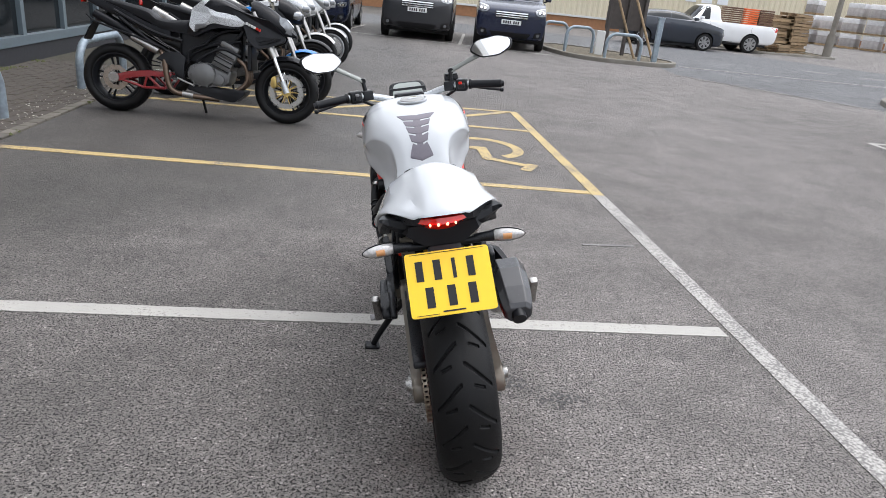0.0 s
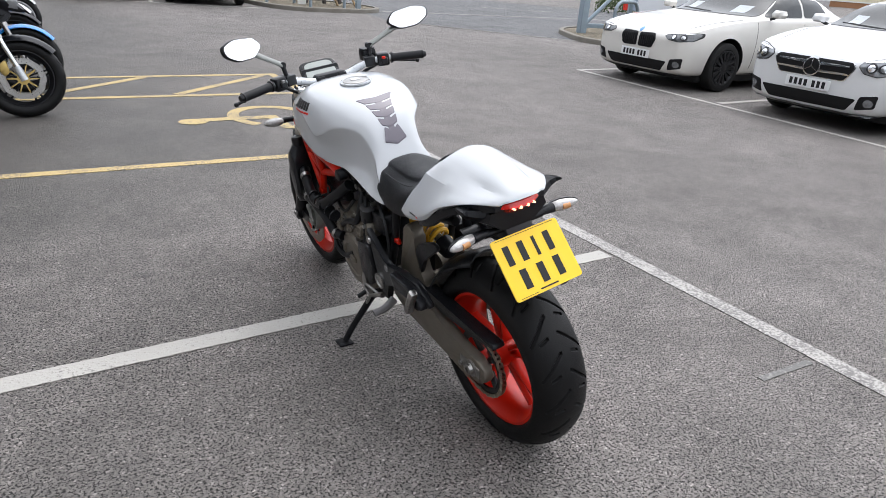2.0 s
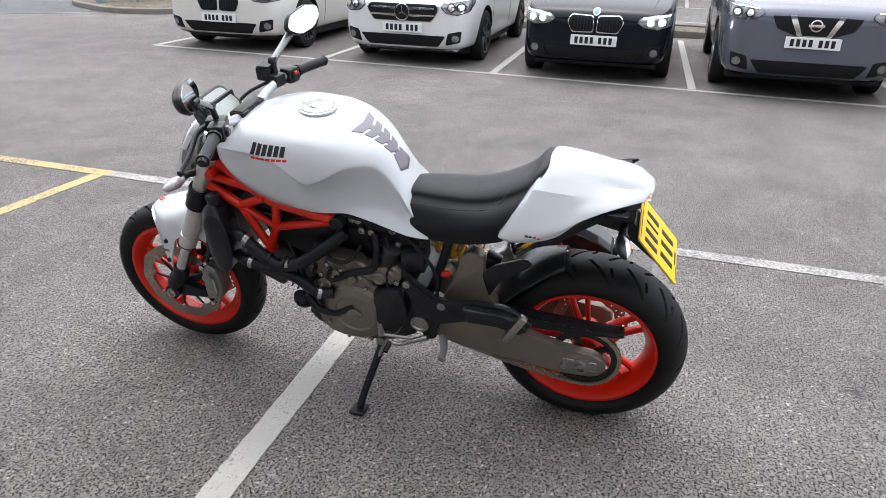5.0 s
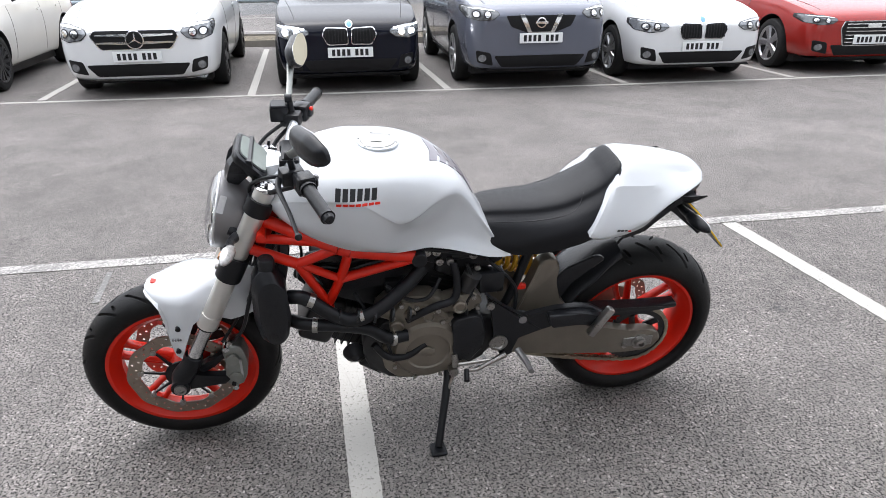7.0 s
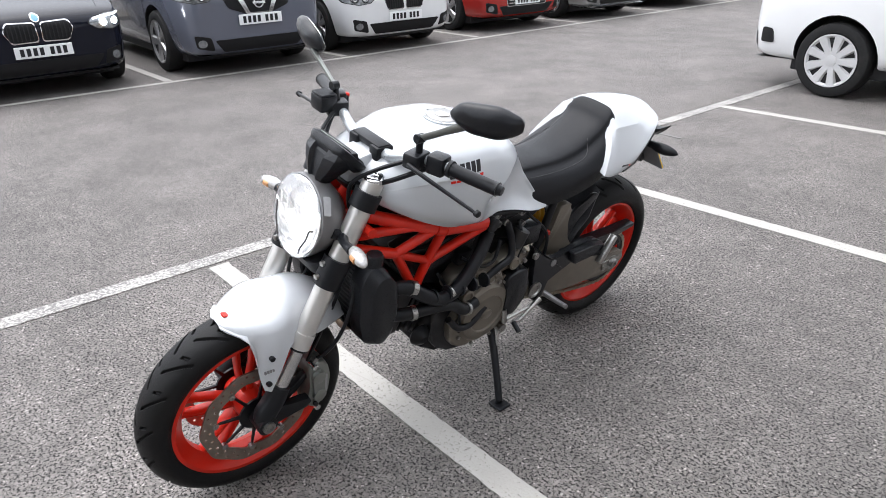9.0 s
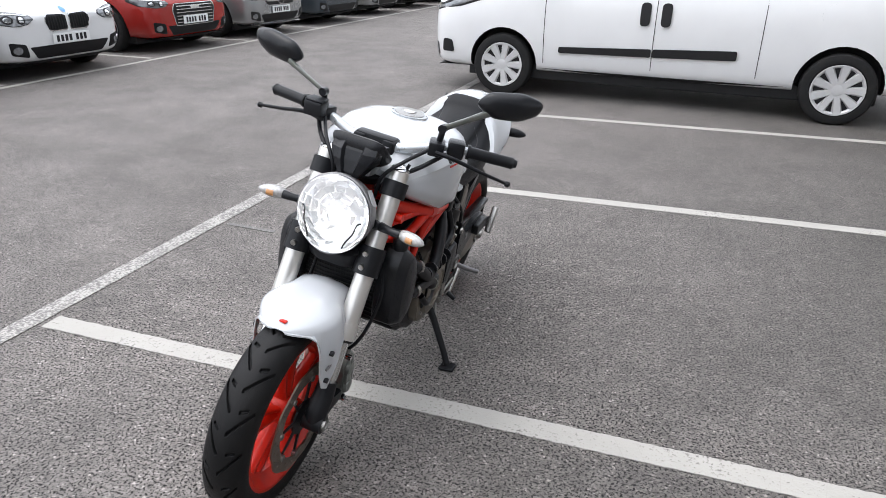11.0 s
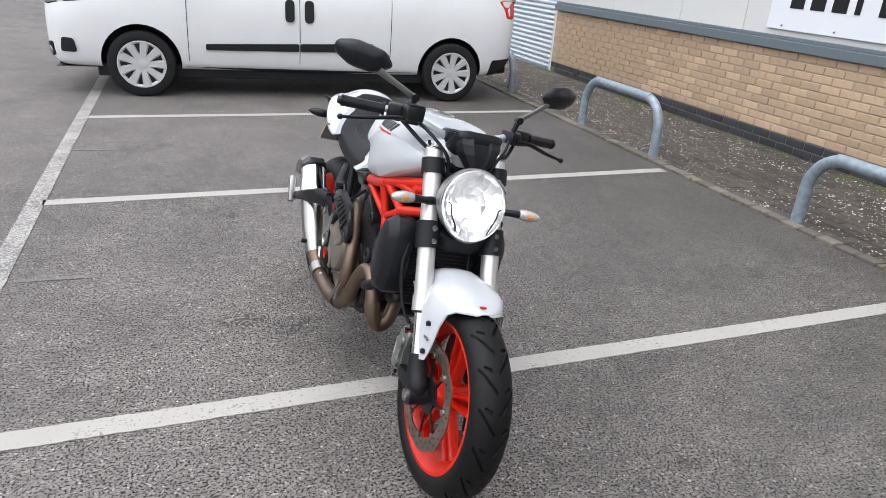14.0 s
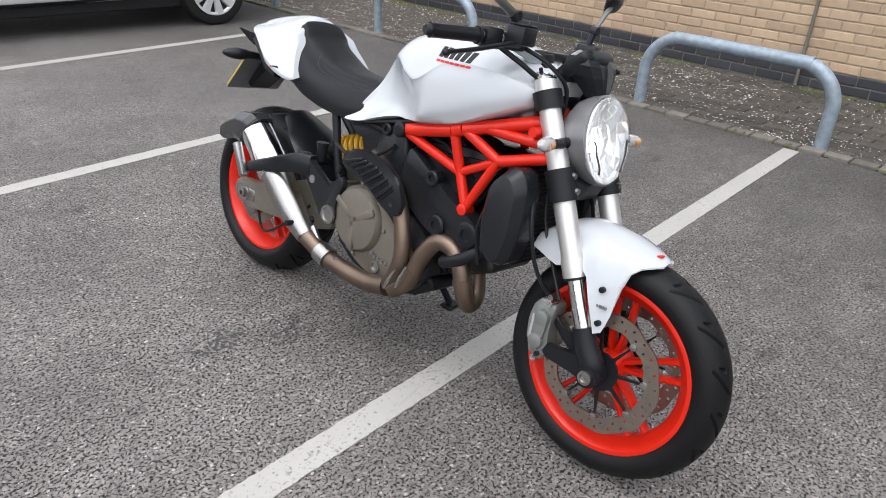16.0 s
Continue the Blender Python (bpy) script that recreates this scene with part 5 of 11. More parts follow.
# fuel tank
def through_points(pts, per, before=None):
    pts = [Vector(q) for q in pts]
    first = before if before is not None else 2 * pts[0] - pts[1]
    ext = [first, *pts, 2 * pts[-1] - pts[-2]]
    out = []
    for i in range(len(pts) - 1):
        a, b, c, d = ext[i:i + 4]
        for k in range(per):
            t = k / per
            out.append(0.5 * ((2 * b) + (c - a) * t + (2 * a - 5 * b + 4 * c - d) * t * t + (3 * b - a - 3 * c + d) * t ** 3))
    out.append(pts[-1])
    return out


def shell_bm(halves, along=5, across=4, folds=()):
    """A closed body, alike on both sides, through half sections that run from the ridge down to the lower edge; folds: columns with a sharp edge."""
    cols = list(zip(*halves))
    cols = [through_points(c, along) for c in cols]
    rows = list(zip(*cols))
    bm = bmesh.new()
    rings = []
    for row in rows:
        cuts = [0, *folds, len(row) - 1]
        half = []
        for a, b in zip(cuts, cuts[1:]):
            seg = list(row[a:b + 1])
            mirror = Vector((-seg[1].x, seg[1].y, seg[1].z)) if a == 0 and len(seg) > 1 else None
            half += through_points(seg, across, mirror)[:-1]
        half.append(row[-1])
        left = [Vector((-q.x, q.y, q.z)) for q in half[:0:-1]]
        rings.append([bm.verts.new(q) for q in left + half])
    n = len(rings[0])
    for a, b in zip(rings, rings[1:]):
        for k in range(n):
            bm.faces.new((a[k], a[(k + 1) % n], b[(k + 1) % n], b[k]))
    bm.faces.new(rings[0][::-1])
    bm.faces.new(rings[-1])
    return bm


T = [  # y, ridge z, then (x, z) down one side: crown, shoulder, crest, under the crest, knee hollow, flare, lower edge
    (1.168, 0.947, (0.040, 0.945), (0.074, 0.936), (0.098, 0.922), (0.102, 0.92), (0.106, 0.916), (0.105, 0.911), (0.096, 0.900)),
    (1.130, 0.979, (0.055, 0.976), (0.104, 0.963), (0.140, 0.938), (0.144, 0.93), (0.150, 0.922), (0.149, 0.900), (0.136, 0.879)),
    (1.060, 1.007, (0.070, 1.004), (0.130, 0.988), (0.176, 0.955), (0.180, 0.94), (0.186, 0.922), (0.184, 0.880), (0.160, 0.842)),
    (0.970, 1.024, (0.085, 1.021), (0.155, 1.003), (0.196, 0.960), (0.200, 0.94), (0.205, 0.905), (0.198, 0.846), (0.168, 0.801)),
    (0.910, 1.026, (0.092, 1.022), (0.168, 0.998), (0.203, 0.945), (0.205, 0.92), (0.208, 0.885), (0.198, 0.825), (0.170, 0.788)),
    (0.865, 1.022, (0.096, 1.018), (0.174, 0.990), (0.206, 0.915), (0.205, 0.90), (0.202, 0.850), (0.190, 0.803), (0.167, 0.779)),
    (0.825, 1.020, (0.096, 1.015), (0.174, 0.985), (0.206, 0.893), (0.202, 0.88), (0.180, 0.838), (0.171, 0.798), (0.163, 0.772)),
    (0.780, 1.014, (0.094, 1.008), (0.166, 0.978), (0.197, 0.903), (0.190, 0.89), (0.156, 0.842), (0.152, 0.798), (0.157, 0.767)),
    (0.735, 1.000, (0.084, 0.995), (0.145, 0.972), (0.175, 0.925), (0.170, 0.91), (0.140, 0.852), (0.138, 0.797), (0.152, 0.764)),
    (0.690, 0.978, (0.070, 0.973), (0.117, 0.957), (0.144, 0.930), (0.140, 0.92), (0.123, 0.858), (0.126, 0.790), (0.149, 0.754)),
    (0.650, 0.947, (0.050, 0.945), (0.085, 0.936), (0.109, 0.915), (0.109, 0.903), (0.108, 0.848), (0.117, 0.780), (0.147, 0.742)),
    (0.615, 0.905, (0.044, 0.903), (0.072, 0.895), (0.093, 0.877), (0.095, 0.867), (0.101, 0.826), (0.113, 0.766), (0.145, 0.729)),
    (0.585, 0.855, (0.042, 0.852), (0.069, 0.846), (0.091, 0.832), (0.094, 0.824), (0.101, 0.796), (0.115, 0.750), (0.143, 0.718)),
    (0.555, 0.806, (0.044, 0.803), (0.076, 0.797), (0.104, 0.788), (0.106, 0.782), (0.110, 0.766), (0.123, 0.736), (0.142, 0.709)),
    (0.520, 0.752, (0.044, 0.750), (0.084, 0.747), (0.112, 0.742), (0.116, 0.738), (0.122, 0.730), (0.131, 0.718), (0.140, 0.704)),
    (0.488, 0.724, (0.044, 0.723), (0.086, 0.721), (0.114, 0.718), (0.119, 0.716), (0.124, 0.713), (0.130, 0.709), (0.135, 0.701)),
]
def softened(row):
    """The knee hollow drawn out a little towards the crest."""
    y, top, crown, shoulder, crest, under, knee, flare, low = row
    knee = (knee[0] + 0.18 * max(0.0, crest[0] - knee[0]), knee[1])
    flare = (flare[0] + 0.12 * max(0.0, crest[0] - flare[0]), flare[1])
    under = (crest[0] * 0.72 + knee[0] * 0.28 + 0.003, crest[1] * 0.74 + knee[1] * 0.26)
    full = max(0.0, min(1.0, (y - 0.74) / 0.1)) * max(0.0, min(1.0, (1.16 - y) / 0.08))
    knee = (knee[0] + 0.004 * full, knee[1])
    flare = (flare[0] + 0.010 * full, flare[1] - 0.004 * full)
    low = (low[0] + 0.018 * full, low[1])
    return y, top, crown, shoulder, crest, under, knee, flare, low


T = [softened(row) for row in T]
halves = [[(0.0, row[0], row[1])] + [(x, row[0], z) for x, z in row[2:]] + [(row[-1][0] * 0.9, row[0], row[-1][1] - 0.006)] for row in T]
tank = part("fuel_tank", shell_bm(halves, 5, 4, (7,)), M_PEARL, bike, "pearl white sculpted fuel tank")
tank_tree = tree_of(tank.data)
# seam strip under the tank
for s in (-1, 1):
    part("tank_edge", tube_bm([(s * 0.14, 0.93, 0.785), (s * 0.146, 0.86, 0.770), (s * 0.142, 0.76, 0.754), (s * 0.134, 0.66, 0.73), (s * 0.13, 0.52, 0.698)], 0.006, 8), M_SOFT_BLACK, bike)
# filler cap
bm = lathe_bm([(-0.004, 0.058), (0.002, 0.058), (0.0025, 0.05), (0.001, 0.048)], "Z", (0, 0, 0), 36)
CAP = Matrix.Translation((0, 0.862, 1.0265)) @ Matrix.Rotation(radians(1.5), 4, "X")
bmesh.ops.transform(bm, matrix=CAP, verts=bm.verts)
part("filler_ring", bm, M_SILVER, bike, "bright ring round the filler")
bm = lathe_bm([(-0.002, 0.047), (0.004, 0.047), (0.0055, 0.044), (0.0055, 0.012)], "Z", (0, 0, 0), 36)
bmesh.ops.transform(bm, matrix=CAP, verts=bm.verts)
part("filler_cap", bm, M_STEEL, bike, "round brushed metal filler cap")
bm = prism_bm(rounded([(-0.02, -0.012), (0.02, -0.012), (0.014, 0.022), (-0.014, 0.022)], 0.008, 3), 0.005, 0.0085, 0.001, "Z")
bmesh.ops.transform(bm, matrix=CAP, verts=bm.verts)
part("cap_flap", bm, M_CHROME, bike)
for k in range(6):
    a = radians(60 * k + 15)
    bm = lathe_bm([(0.0, 0.003), (0.0045, 0.003)], "Z", (0.053 * math.cos(a), 0.053 * math.sin(a), 0), 8)
    bmesh.ops.transform(bm, matrix=CAP, verts=bm.verts)
    part("cap_bolt", bm, M_STEEL, bike)
# grip pad on the back of the tank: stepped carbon pieces
down = lambda u, v: (u, v, 1.3)
for y0, y1, w0, w1 in ((0.718, 0.698, 0.070, 0.050), (0.686, 0.671, 0.050, 0.042), (0.660, 0.646, 0.043, 0.036), (0.635, 0.622, 0.036, 0.030), (0.611, 0.590, 0.026, 0.042)):
    outl = rounded([(-w0, y0 + 0.010), (0, y0), (w0, y0 + 0.010), (w1, y1 + 0.005), (0, y1 - 0.004), (-w1, y1 + 0.005)], 0.002, 2)
    part("tank_pad", patch_bm(tank_tree, outl, down, (0, 0, -1), 0.002, 0.003, 0.012, 3), M_CARBON, bike, "grey carbon-weave tank pad piece")
part("tank_pad", patch_bm(tank_tree, [(-0.013, 0.70), (0.013, 0.70), (0.011, 0.60), (-0.011, 0.60)], down, (0, 0, -1), 0.0016, 0.003, 0.012, 3), M_CARBON, bike, "grey carbon-weave tank pad spine")
# maker's lettering drawn as plain slanted blocks with a thin red line below
for s in (-1, 1):
    side = (lambda u, v: (-0.5, u, v)) if s < 0 else (lambda u, v: (0.5, u, v))
    for k in range(6):
        y = 0.992 - k * 0.0185 if s < 0 else 0.89 + k * 0.0185
        d = -1 if s < 0 else 1
        z0, z1, sl = 0.955, 0.982, 0.004
        outl = [(y, z0), (y + d * 0.0135, z0), (y + d * (0.0135 + sl), z1), (y + d * sl, z1)]
        part("tank_lettering", patch_bm(tank_tree, outl, side, (1 if s < 0 else -1, 0, 0), 0.0012, 0.002, 0.008, 2), M_CHAR, bike, "black block of the maker's mark")
    for k in range(7):
        y = 0.99 - k * 0.0165 if s < 0 else 0.888 + k * 0.0165
        d = -1 if s < 0 else 1
        outl = [(y, 0.943), (y + d * 0.0135, 0.943), (y + d * 0.0145, 0.949), (y + d * 0.001, 0.949)]
        part("tank_lettering", patch_bm(tank_tree, outl, side, (1 if s < 0 else -1, 0, 0), 0.0012, 0.002, 0.008, 2), M_RED, bike, "thin red block of the model mark")
part("tank_front_cover", loft_bm([[(x * f, y, z) for x, z in ((-0.055, 0.95), (-0.04, 0.985 - d), (0.04, 0.985 - d), (0.055, 0.95), (0.04, 0.92), (-0.04, 0.92))] for f, y, d in ((0.7, 1.19, 0.02), (1.0, 1.16, 0.0), (1.0, 1.10, -0.01))]), M_PEARL, bike)
# seat and tail
S = [  # y, top, edge (x, z), side (x, z), bottom (x, z)
    (0.60, 0.805, (0.050, 0.790), (0.085, 0.765), (0.09, 0.735)),
    (0.55, 0.822, (0.066, 0.802), (0.108, 0.764), (0.118, 0.712)),
    (0.47, 0.828, (0.077, 0.806), (0.128, 0.757), (0.134, 0.702)),
    (0.39, 0.832, (0.083, 0.808), (0.140, 0.766), (0.144, 0.708)),
    (0.32, 0.847, (0.087, 0.821), (0.148, 0.783), (0.150, 0.724)),
    (0.26, 0.874, (0.089, 0.848), (0.148, 0.806), (0.152, 0.745)),
    (0.21, 0.906, (0.090, 0.880), (0.138, 0.835), (0.144, 0.775)),
    (0.187, 0.932, (0.088, 0.914), (0.118, 0.880), (0.118, 0.80)),
    (0.170, 0.949, (0.083, 0.934), (0.098, 0.905), (0.098, 0.86)),
    (0.158, 0.955, (0.070, 0.942), (0.082, 0.915), (0.08, 0.88)),
    (0.150, 0.951, (0.05, 0.940), (0.062, 0.915), (0.06, 0.88)),
]
halves = []
for y, tz, e, sd, b in S:
    halves.append([(x, y, z) for x, z in ((0, tz), (e[0] * 0.55, tz - 0.002), (e[0] * 0.88, e[1] + (tz - e[1]) * 0.55), e, ((e[0] + sd[0]) / 2 + 0.006, (e[1] + sd[1]) / 2 + 0.006), sd, (b[0] + 0.002, (sd[1] + b[1]) / 2), b, (b[0] * 0.7, b[1] - 0.01))])
seat = part("seat", shell_bm(halves, 5, 3, (7,)), M_SEAT, bike, "black vinyl seat with stitched panel")
seat_tree = tree_of(seat.data)
for s in (-1, 1):
    pts = []
    for y, x in ((0.575, 0.075), (0.52, 0.092), (0.45, 0.1), (0.38, 0.105), (0.32, 0.108), (0.285, 0.098), (0.262, 0.07)):
        h = seat_tree.ray_cast(Vector((s * x, y, 1.3)), Vector((0, 0, -1)))[0]
        if h:
            pts.append(h + Vector((0, 0, 0.0005)))
    part("seat_seam", tube_bm(pts, 0.001, 6), M_STITCH, bike)
C = [  # tail cowl: ridge, crown, plateau edge, side crease, flank, lower edge
    ((0.0, 0.190, 0.908), (0.050, 0.190, 0.906), (0.085, 0.195, 0.900), (0.118, 0.200, 0.890), (0.150, 0.228, 0.845), (0.174, 0.262, 0.786), (0.176, 0.268, 0.774)),
    ((0.0, 0.168, 0.943), (0.050, 0.168, 0.938), (0.087, 0.174, 0.929), (0.124, 0.182, 0.908), (0.158, 0.205, 0.845), (0.182, 0.232, 0.783), (0.180, 0.238, 0.766)),
    ((0.0, 0.140, 0.967), (0.050, 0.140, 0.958), (0.088, 0.140, 0.940), (0.128, 0.138, 0.909), (0.163, 0.155, 0.848), (0.186, 0.175, 0.797), (0.184, 0.182, 0.776)),
    ((0.0, 0.085, 0.965), (0.050, 0.085, 0.955), (0.086, 0.085, 0.936), (0.127, 0.080, 0.907), (0.163, 0.092, 0.860), (0.184, 0.105, 0.825), (0.182, 0.110, 0.803)),
    ((0.0, 0.030, 0.957), (0.048, 0.030, 0.947), (0.082, 0.030, 0.928), (0.122, 0.022, 0.903), (0.154, 0.032, 0.882), (0.171, 0.044, 0.862), (0.168, 0.050, 0.852)),
    ((0.0, -0.035, 0.943), (0.042, -0.035, 0.935), (0.072, -0.036, 0.914), (0.107, -0.042, 0.903), (0.130, -0.037, 0.893), (0.142, -0.028, 0.886), (0.139, -0.022, 0.881)),
    ((0.0, -0.090, 0.926), (0.036, -0.090, 0.921), (0.060, -0.089, 0.909), (0.088, -0.087, 0.901), (0.102, -0.083, 0.895), (0.109, -0.078, 0.891), (0.106, -0.074, 0.888)),
    ((0.0, -0.120, 0.908), (0.030, -0.119, 0.905), (0.050, -0.116, 0.901), (0.071, -0.108, 0.896), (0.081, -0.106, 0.892), (0.086, -0.103, 0.889), (0.084, -0.100, 0.886)),
    ((0.0, -0.130, 0.896), (0.026, -0.129, 0.896), (0.044, -0.125, 0.894), (0.063, -0.114, 0.891), (0.071, -0.112, 0.888), (0.075, -0.110, 0.887), (0.073, -0.107, 0.885)),
]
cowl = part("tail_cowl", shell_bm([list(row) + [(row[-1][0] * 0.85, row[-1][1], row[-1][2] + 0.008)] for row in C], 4, 4, (2, 3, 6)), M_PEARL, bike, "pearl white single-seat tail cowl")
cowl.data.set_sharp_from_angle(angle=radians(15))
for s in (-1, 1):
    bm = loft_bm([[(s * (x + dx), y, z + dz) for dx, dz in ((-0.014, 0.008), (0.006, 0.012), (0.008, -0.008), (-0.008, -0.012))] for x, y, z in ((0.168, 0.15, 0.778), (0.168, 0.10, 0.79), (0.16, 0.055, 0.825), (0.146, 0.0, 0.858), (0.138, -0.03, 0.866))])
    part("tail_rail", bm, M_SOFT_BLACK, bike, "black moulded rail under the cowl")
    bm = loft_bm([[(s * x, y, zt), (s * x, y - 0.006, (zt + zb) / 2), (s * x, y + 0.008, zb), (s * x, y + d, zb + 0.008), (s * x, y + d, zt - 0.002)] for x, y, zt, zb, d in ((0.05, -0.08, 0.862, 0.832, 0.04), (0.085, -0.076, 0.868, 0.831, 0.045), (0.118, -0.064, 0.872, 0.834, 0.05), (0.142, -0.055, 0.877, 0.847, 0.05), (0.159, -0.06, 0.882, 0.864, 0.035), (0.166, -0.075, 0.886, 0.877, 0.014))])
    part("tail_fin", bm, M_SOFT_BLACK, bike, "pointed black tail fin", smooth=False)
    bm = loft_bm([[(s * (x + dx), y, z + dz) for dx, dz in ((-0.03, 0.012), (0.0, 0.012), (-0.002, -0.012), (-0.03, -0.016))] for x, y, z in ((0.178, 0.16, 0.774), (0.178, 0.11, 0.79), (0.166, 0.05, 0.838), (0.138, -0.02, 0.868), (0.108, -0.07, 0.877), (0.085, -0.1, 0.88))])
    part("tail_trim", bm, M_BLACK, bike, "black trim under the cowl")
    for k in range(4):
        m = Matrix.Translation((s * 0.1865, 0.15 + k * 0.011, 0.794 - k * -0.0012)) @ Matrix.Rotation(radians(s * 22), 4, "Y")
        part("tail_mark", box_bm((-0.001, 0, -0.0035), (0.0012, 0.008, 0.0035), 0, m), M_RED if k == 0 else M_CHAR, bike, smooth=False)
bm = loft_bm([[(x * f, y, z) for x, z in ((-0.1, 0.86), (-0.11, 0.835), (-0.06, 0.80), (0.06, 0.80), (0.11, 0.835), (0.1, 0.86))] for f, y in ((0.9, -0.09), (1.12, -0.03), (1.2, 0.1), (1.0, 0.2))])
part("tail_undertray", bm, M_SOFT_BLACK, bike, "black undertray below the seat")
rows = []
for u in np.linspace(-1, 1, 13):
    x, y, zt, zb = 0.084 * u, -0.116 + 0.034 * u * u, 0.884 - 0.008 * u * u, 0.846 + 0.024 * abs(u) ** 2.5
    rows.append([(x, y, zt), (x, y - 0.007 + 0.004 * u * u, zt * 0.6 + zb * 0.4), (x, y + 0.02, zb), (x, y + 0.045, zb + 0.004), (x, y + 0.045, zt)])
part("tail_light", loft_bm(rows), M_RED_LENS, bike, "wide red tail light under the cowl")
for x, r0 in ((-0.034, 0.0036), (-0.012, 0.0056), (0.012, 0.0056), (0.034, 0.0036)):
    part("tail_led", lathe_bm([(-0.1235, r0 * 0.7), (-0.114, r0)], "Y", (x, 0, 0.868), 8), M_TAIL_LED, bike, "lit red tail lamp")
# plate and its hanger
PL = Matrix.Translation((0.0, -0.165, 0.722)) @ Matrix.Rotation(radians(-41), 4, "X")
bm = prism_bm(rounded([(-0.114, -0.089), (0.114, -0.089), (0.114, 0.089), (-0.114, 0.089)], 0.01, 3), -0.002, 0.002, 0, "Y")
bmesh.ops.transform(bm, matrix=PL, verts=bm.verts)
plate = part("number_plate", bm, M_PLATE_Y, bike, "yellow rear plate with dark character bars", smooth=False)
bm = prism_bm(rounded([(-0.113, -0.088), (0.113, -0.088), (0.113, 0.088), (-0.113, 0.088)], 0.01, 3), 0.0024, 0.0045, 0, "Y")
bmesh.ops.transform(bm, matrix=PL, verts=bm.verts)
part("plate_backing", bm, M_PLATE_BACK, plate, "grey backing of the plate", smooth=False)


def plate_bar(x, z, w, h):
    bm = box_bm((x - w / 2, -0.0036, z - h / 2), (x + w / 2, -0.0022, z + h / 2))
    bmesh.ops.transform(bm, matrix=PL, verts=bm.verts)
    part("plate_bar", bm, M_CHAR, plate, smooth=False)


for x, w in ((-0.078, 0.02), (-0.03, 0.02), (0.015, 0.01), (0.06, 0.02)):
    plate_bar(x, 0.036, w, 0.056)
for x in (-0.058, 0.0, 0.056):
    plate_bar(x, -0.038, 0.022, 0.056)
plate_bar(0.0, -0.079, 0.06, 0.004)
for z in (0.084, -0.084):
    plate_bar(-0.07 if z < 0 else 0, z, 0.06 if z < 0 else 0.2, 0.0012)
bm = prism_bm([(0.06, 0.83), (-0.06, 0.825), (-0.085, 0.80), (-0.19, 0.68), (-0.17, 0.665), (-0.06, 0.765), (0.06, 0.78)], -0.045, 0.045, 0.005)
add_tube(bm, [(-0.1, -0.066, 0.792), (0.1, -0.066, 0.792)], 0.011, 10)
part("plate_hanger", bm, M_SOFT_BLACK, bike, "black plate hanger")
for s in (-1, 1):
    i2 = indicator((s * 0.166, -0.07, 0.797), s, s * -12)
    part("indicator_stalk", tube_bm([(s * 0.085, -0.062, 0.795), (s * 0.14, -0.068, 0.797)], [0.011, 0.016], 12), M_BLACK, i2)

# trellis frame
for s in (-1, 1):
    P = {k: Vector((s * x, y, z)) for k, (x, y, z) in dict(
        TF=(0.09, 1.19, 0.855), TR=(0.15, 0.765, 0.733), N1=(0.164, 0.96, 0.779), N1b=(0.162, 0.99, 0.79), N1c=(0.148, 1.035, 0.806),
        N2=(0.142, 0.987, 0.672), N3=(0.14, 1.102, 0.733), B=(0.141, 1.025, 0.585), F2=(0.1, 1.205, 0.80), F3=(0.105, 1.235, 0.775)).items()}
    for a, b, r in (("TF", "N1b", 0.0185), ("N1b", "N1", 0.0185), ("N1", "TR", 0.0185), ("TR", "N2", 0.014), ("N1", "N2", 0.014), ("N2", "B", 0.014), ("N1b", "N3", 0.014),
                    ("N3", "B", 0.014), ("N2", "N3", 0.012), ("N1c", "F2", 0.014), ("N3", "F3", 0.0155)):
        part("frame_tube", tube_bm([P[a], P[b]], r, 12), M_RED, bike)
    bm = lathe_bm([(s * 0.14, 0.022), (s * 0.172, 0.022), (s * 0.176, 0.016), (s * 0.176, 0.008)], "X", P["TR"].yz.to_3d() and (0, P["TR"].y, P["TR"].z), 18)
    part("frame_bolt", bm, M_SOFT_BLACK, bike)
    part("frame_bolt", lathe_bm([(s * 0.12, 0.016), (s * 0.157, 0.016), (s * 0.16, 0.01)], "X", (0, 1.025, 0.58), 14), M_RED, bike)
for y, z in ((1.0, 0.79), (1.19, 0.83)):
    part("frame_cross_tube", tube_bm([(-0.15, y, z), (0.15, y, z)], 0.013, 10), M_RED, bike)

M_VOID = mat("dark_slot", (0.003, 0.003, 0.003), 0.9)

# engine and what hangs on it
bm = prism_bm(rounded([(0.50, 0.46), (0.52, 0.33), (0.62, 0.27), (0.78, 0.245), (0.88, 0.27), (0.93, 0.34), (0.93, 0.44), (0.84, 0.50), (0.62, 0.51)], 0.03, 3), -0.135, 0.14, 0.012)
part("crankcase", bm, M_ENGINE_BLACK, bike, "black engine crankcase")
bm = prism_bm(rounded([(0.56, 0.30), (0.70, 0.24), (0.86, 0.245), (0.95, 0.30), (0.93, 0.33), (0.6, 0.34)], 0.02, 3), -0.11, 0.11, 0.01)
part("belly_pan", bm, M_SOFT_BLACK, bike, "black sump cover")
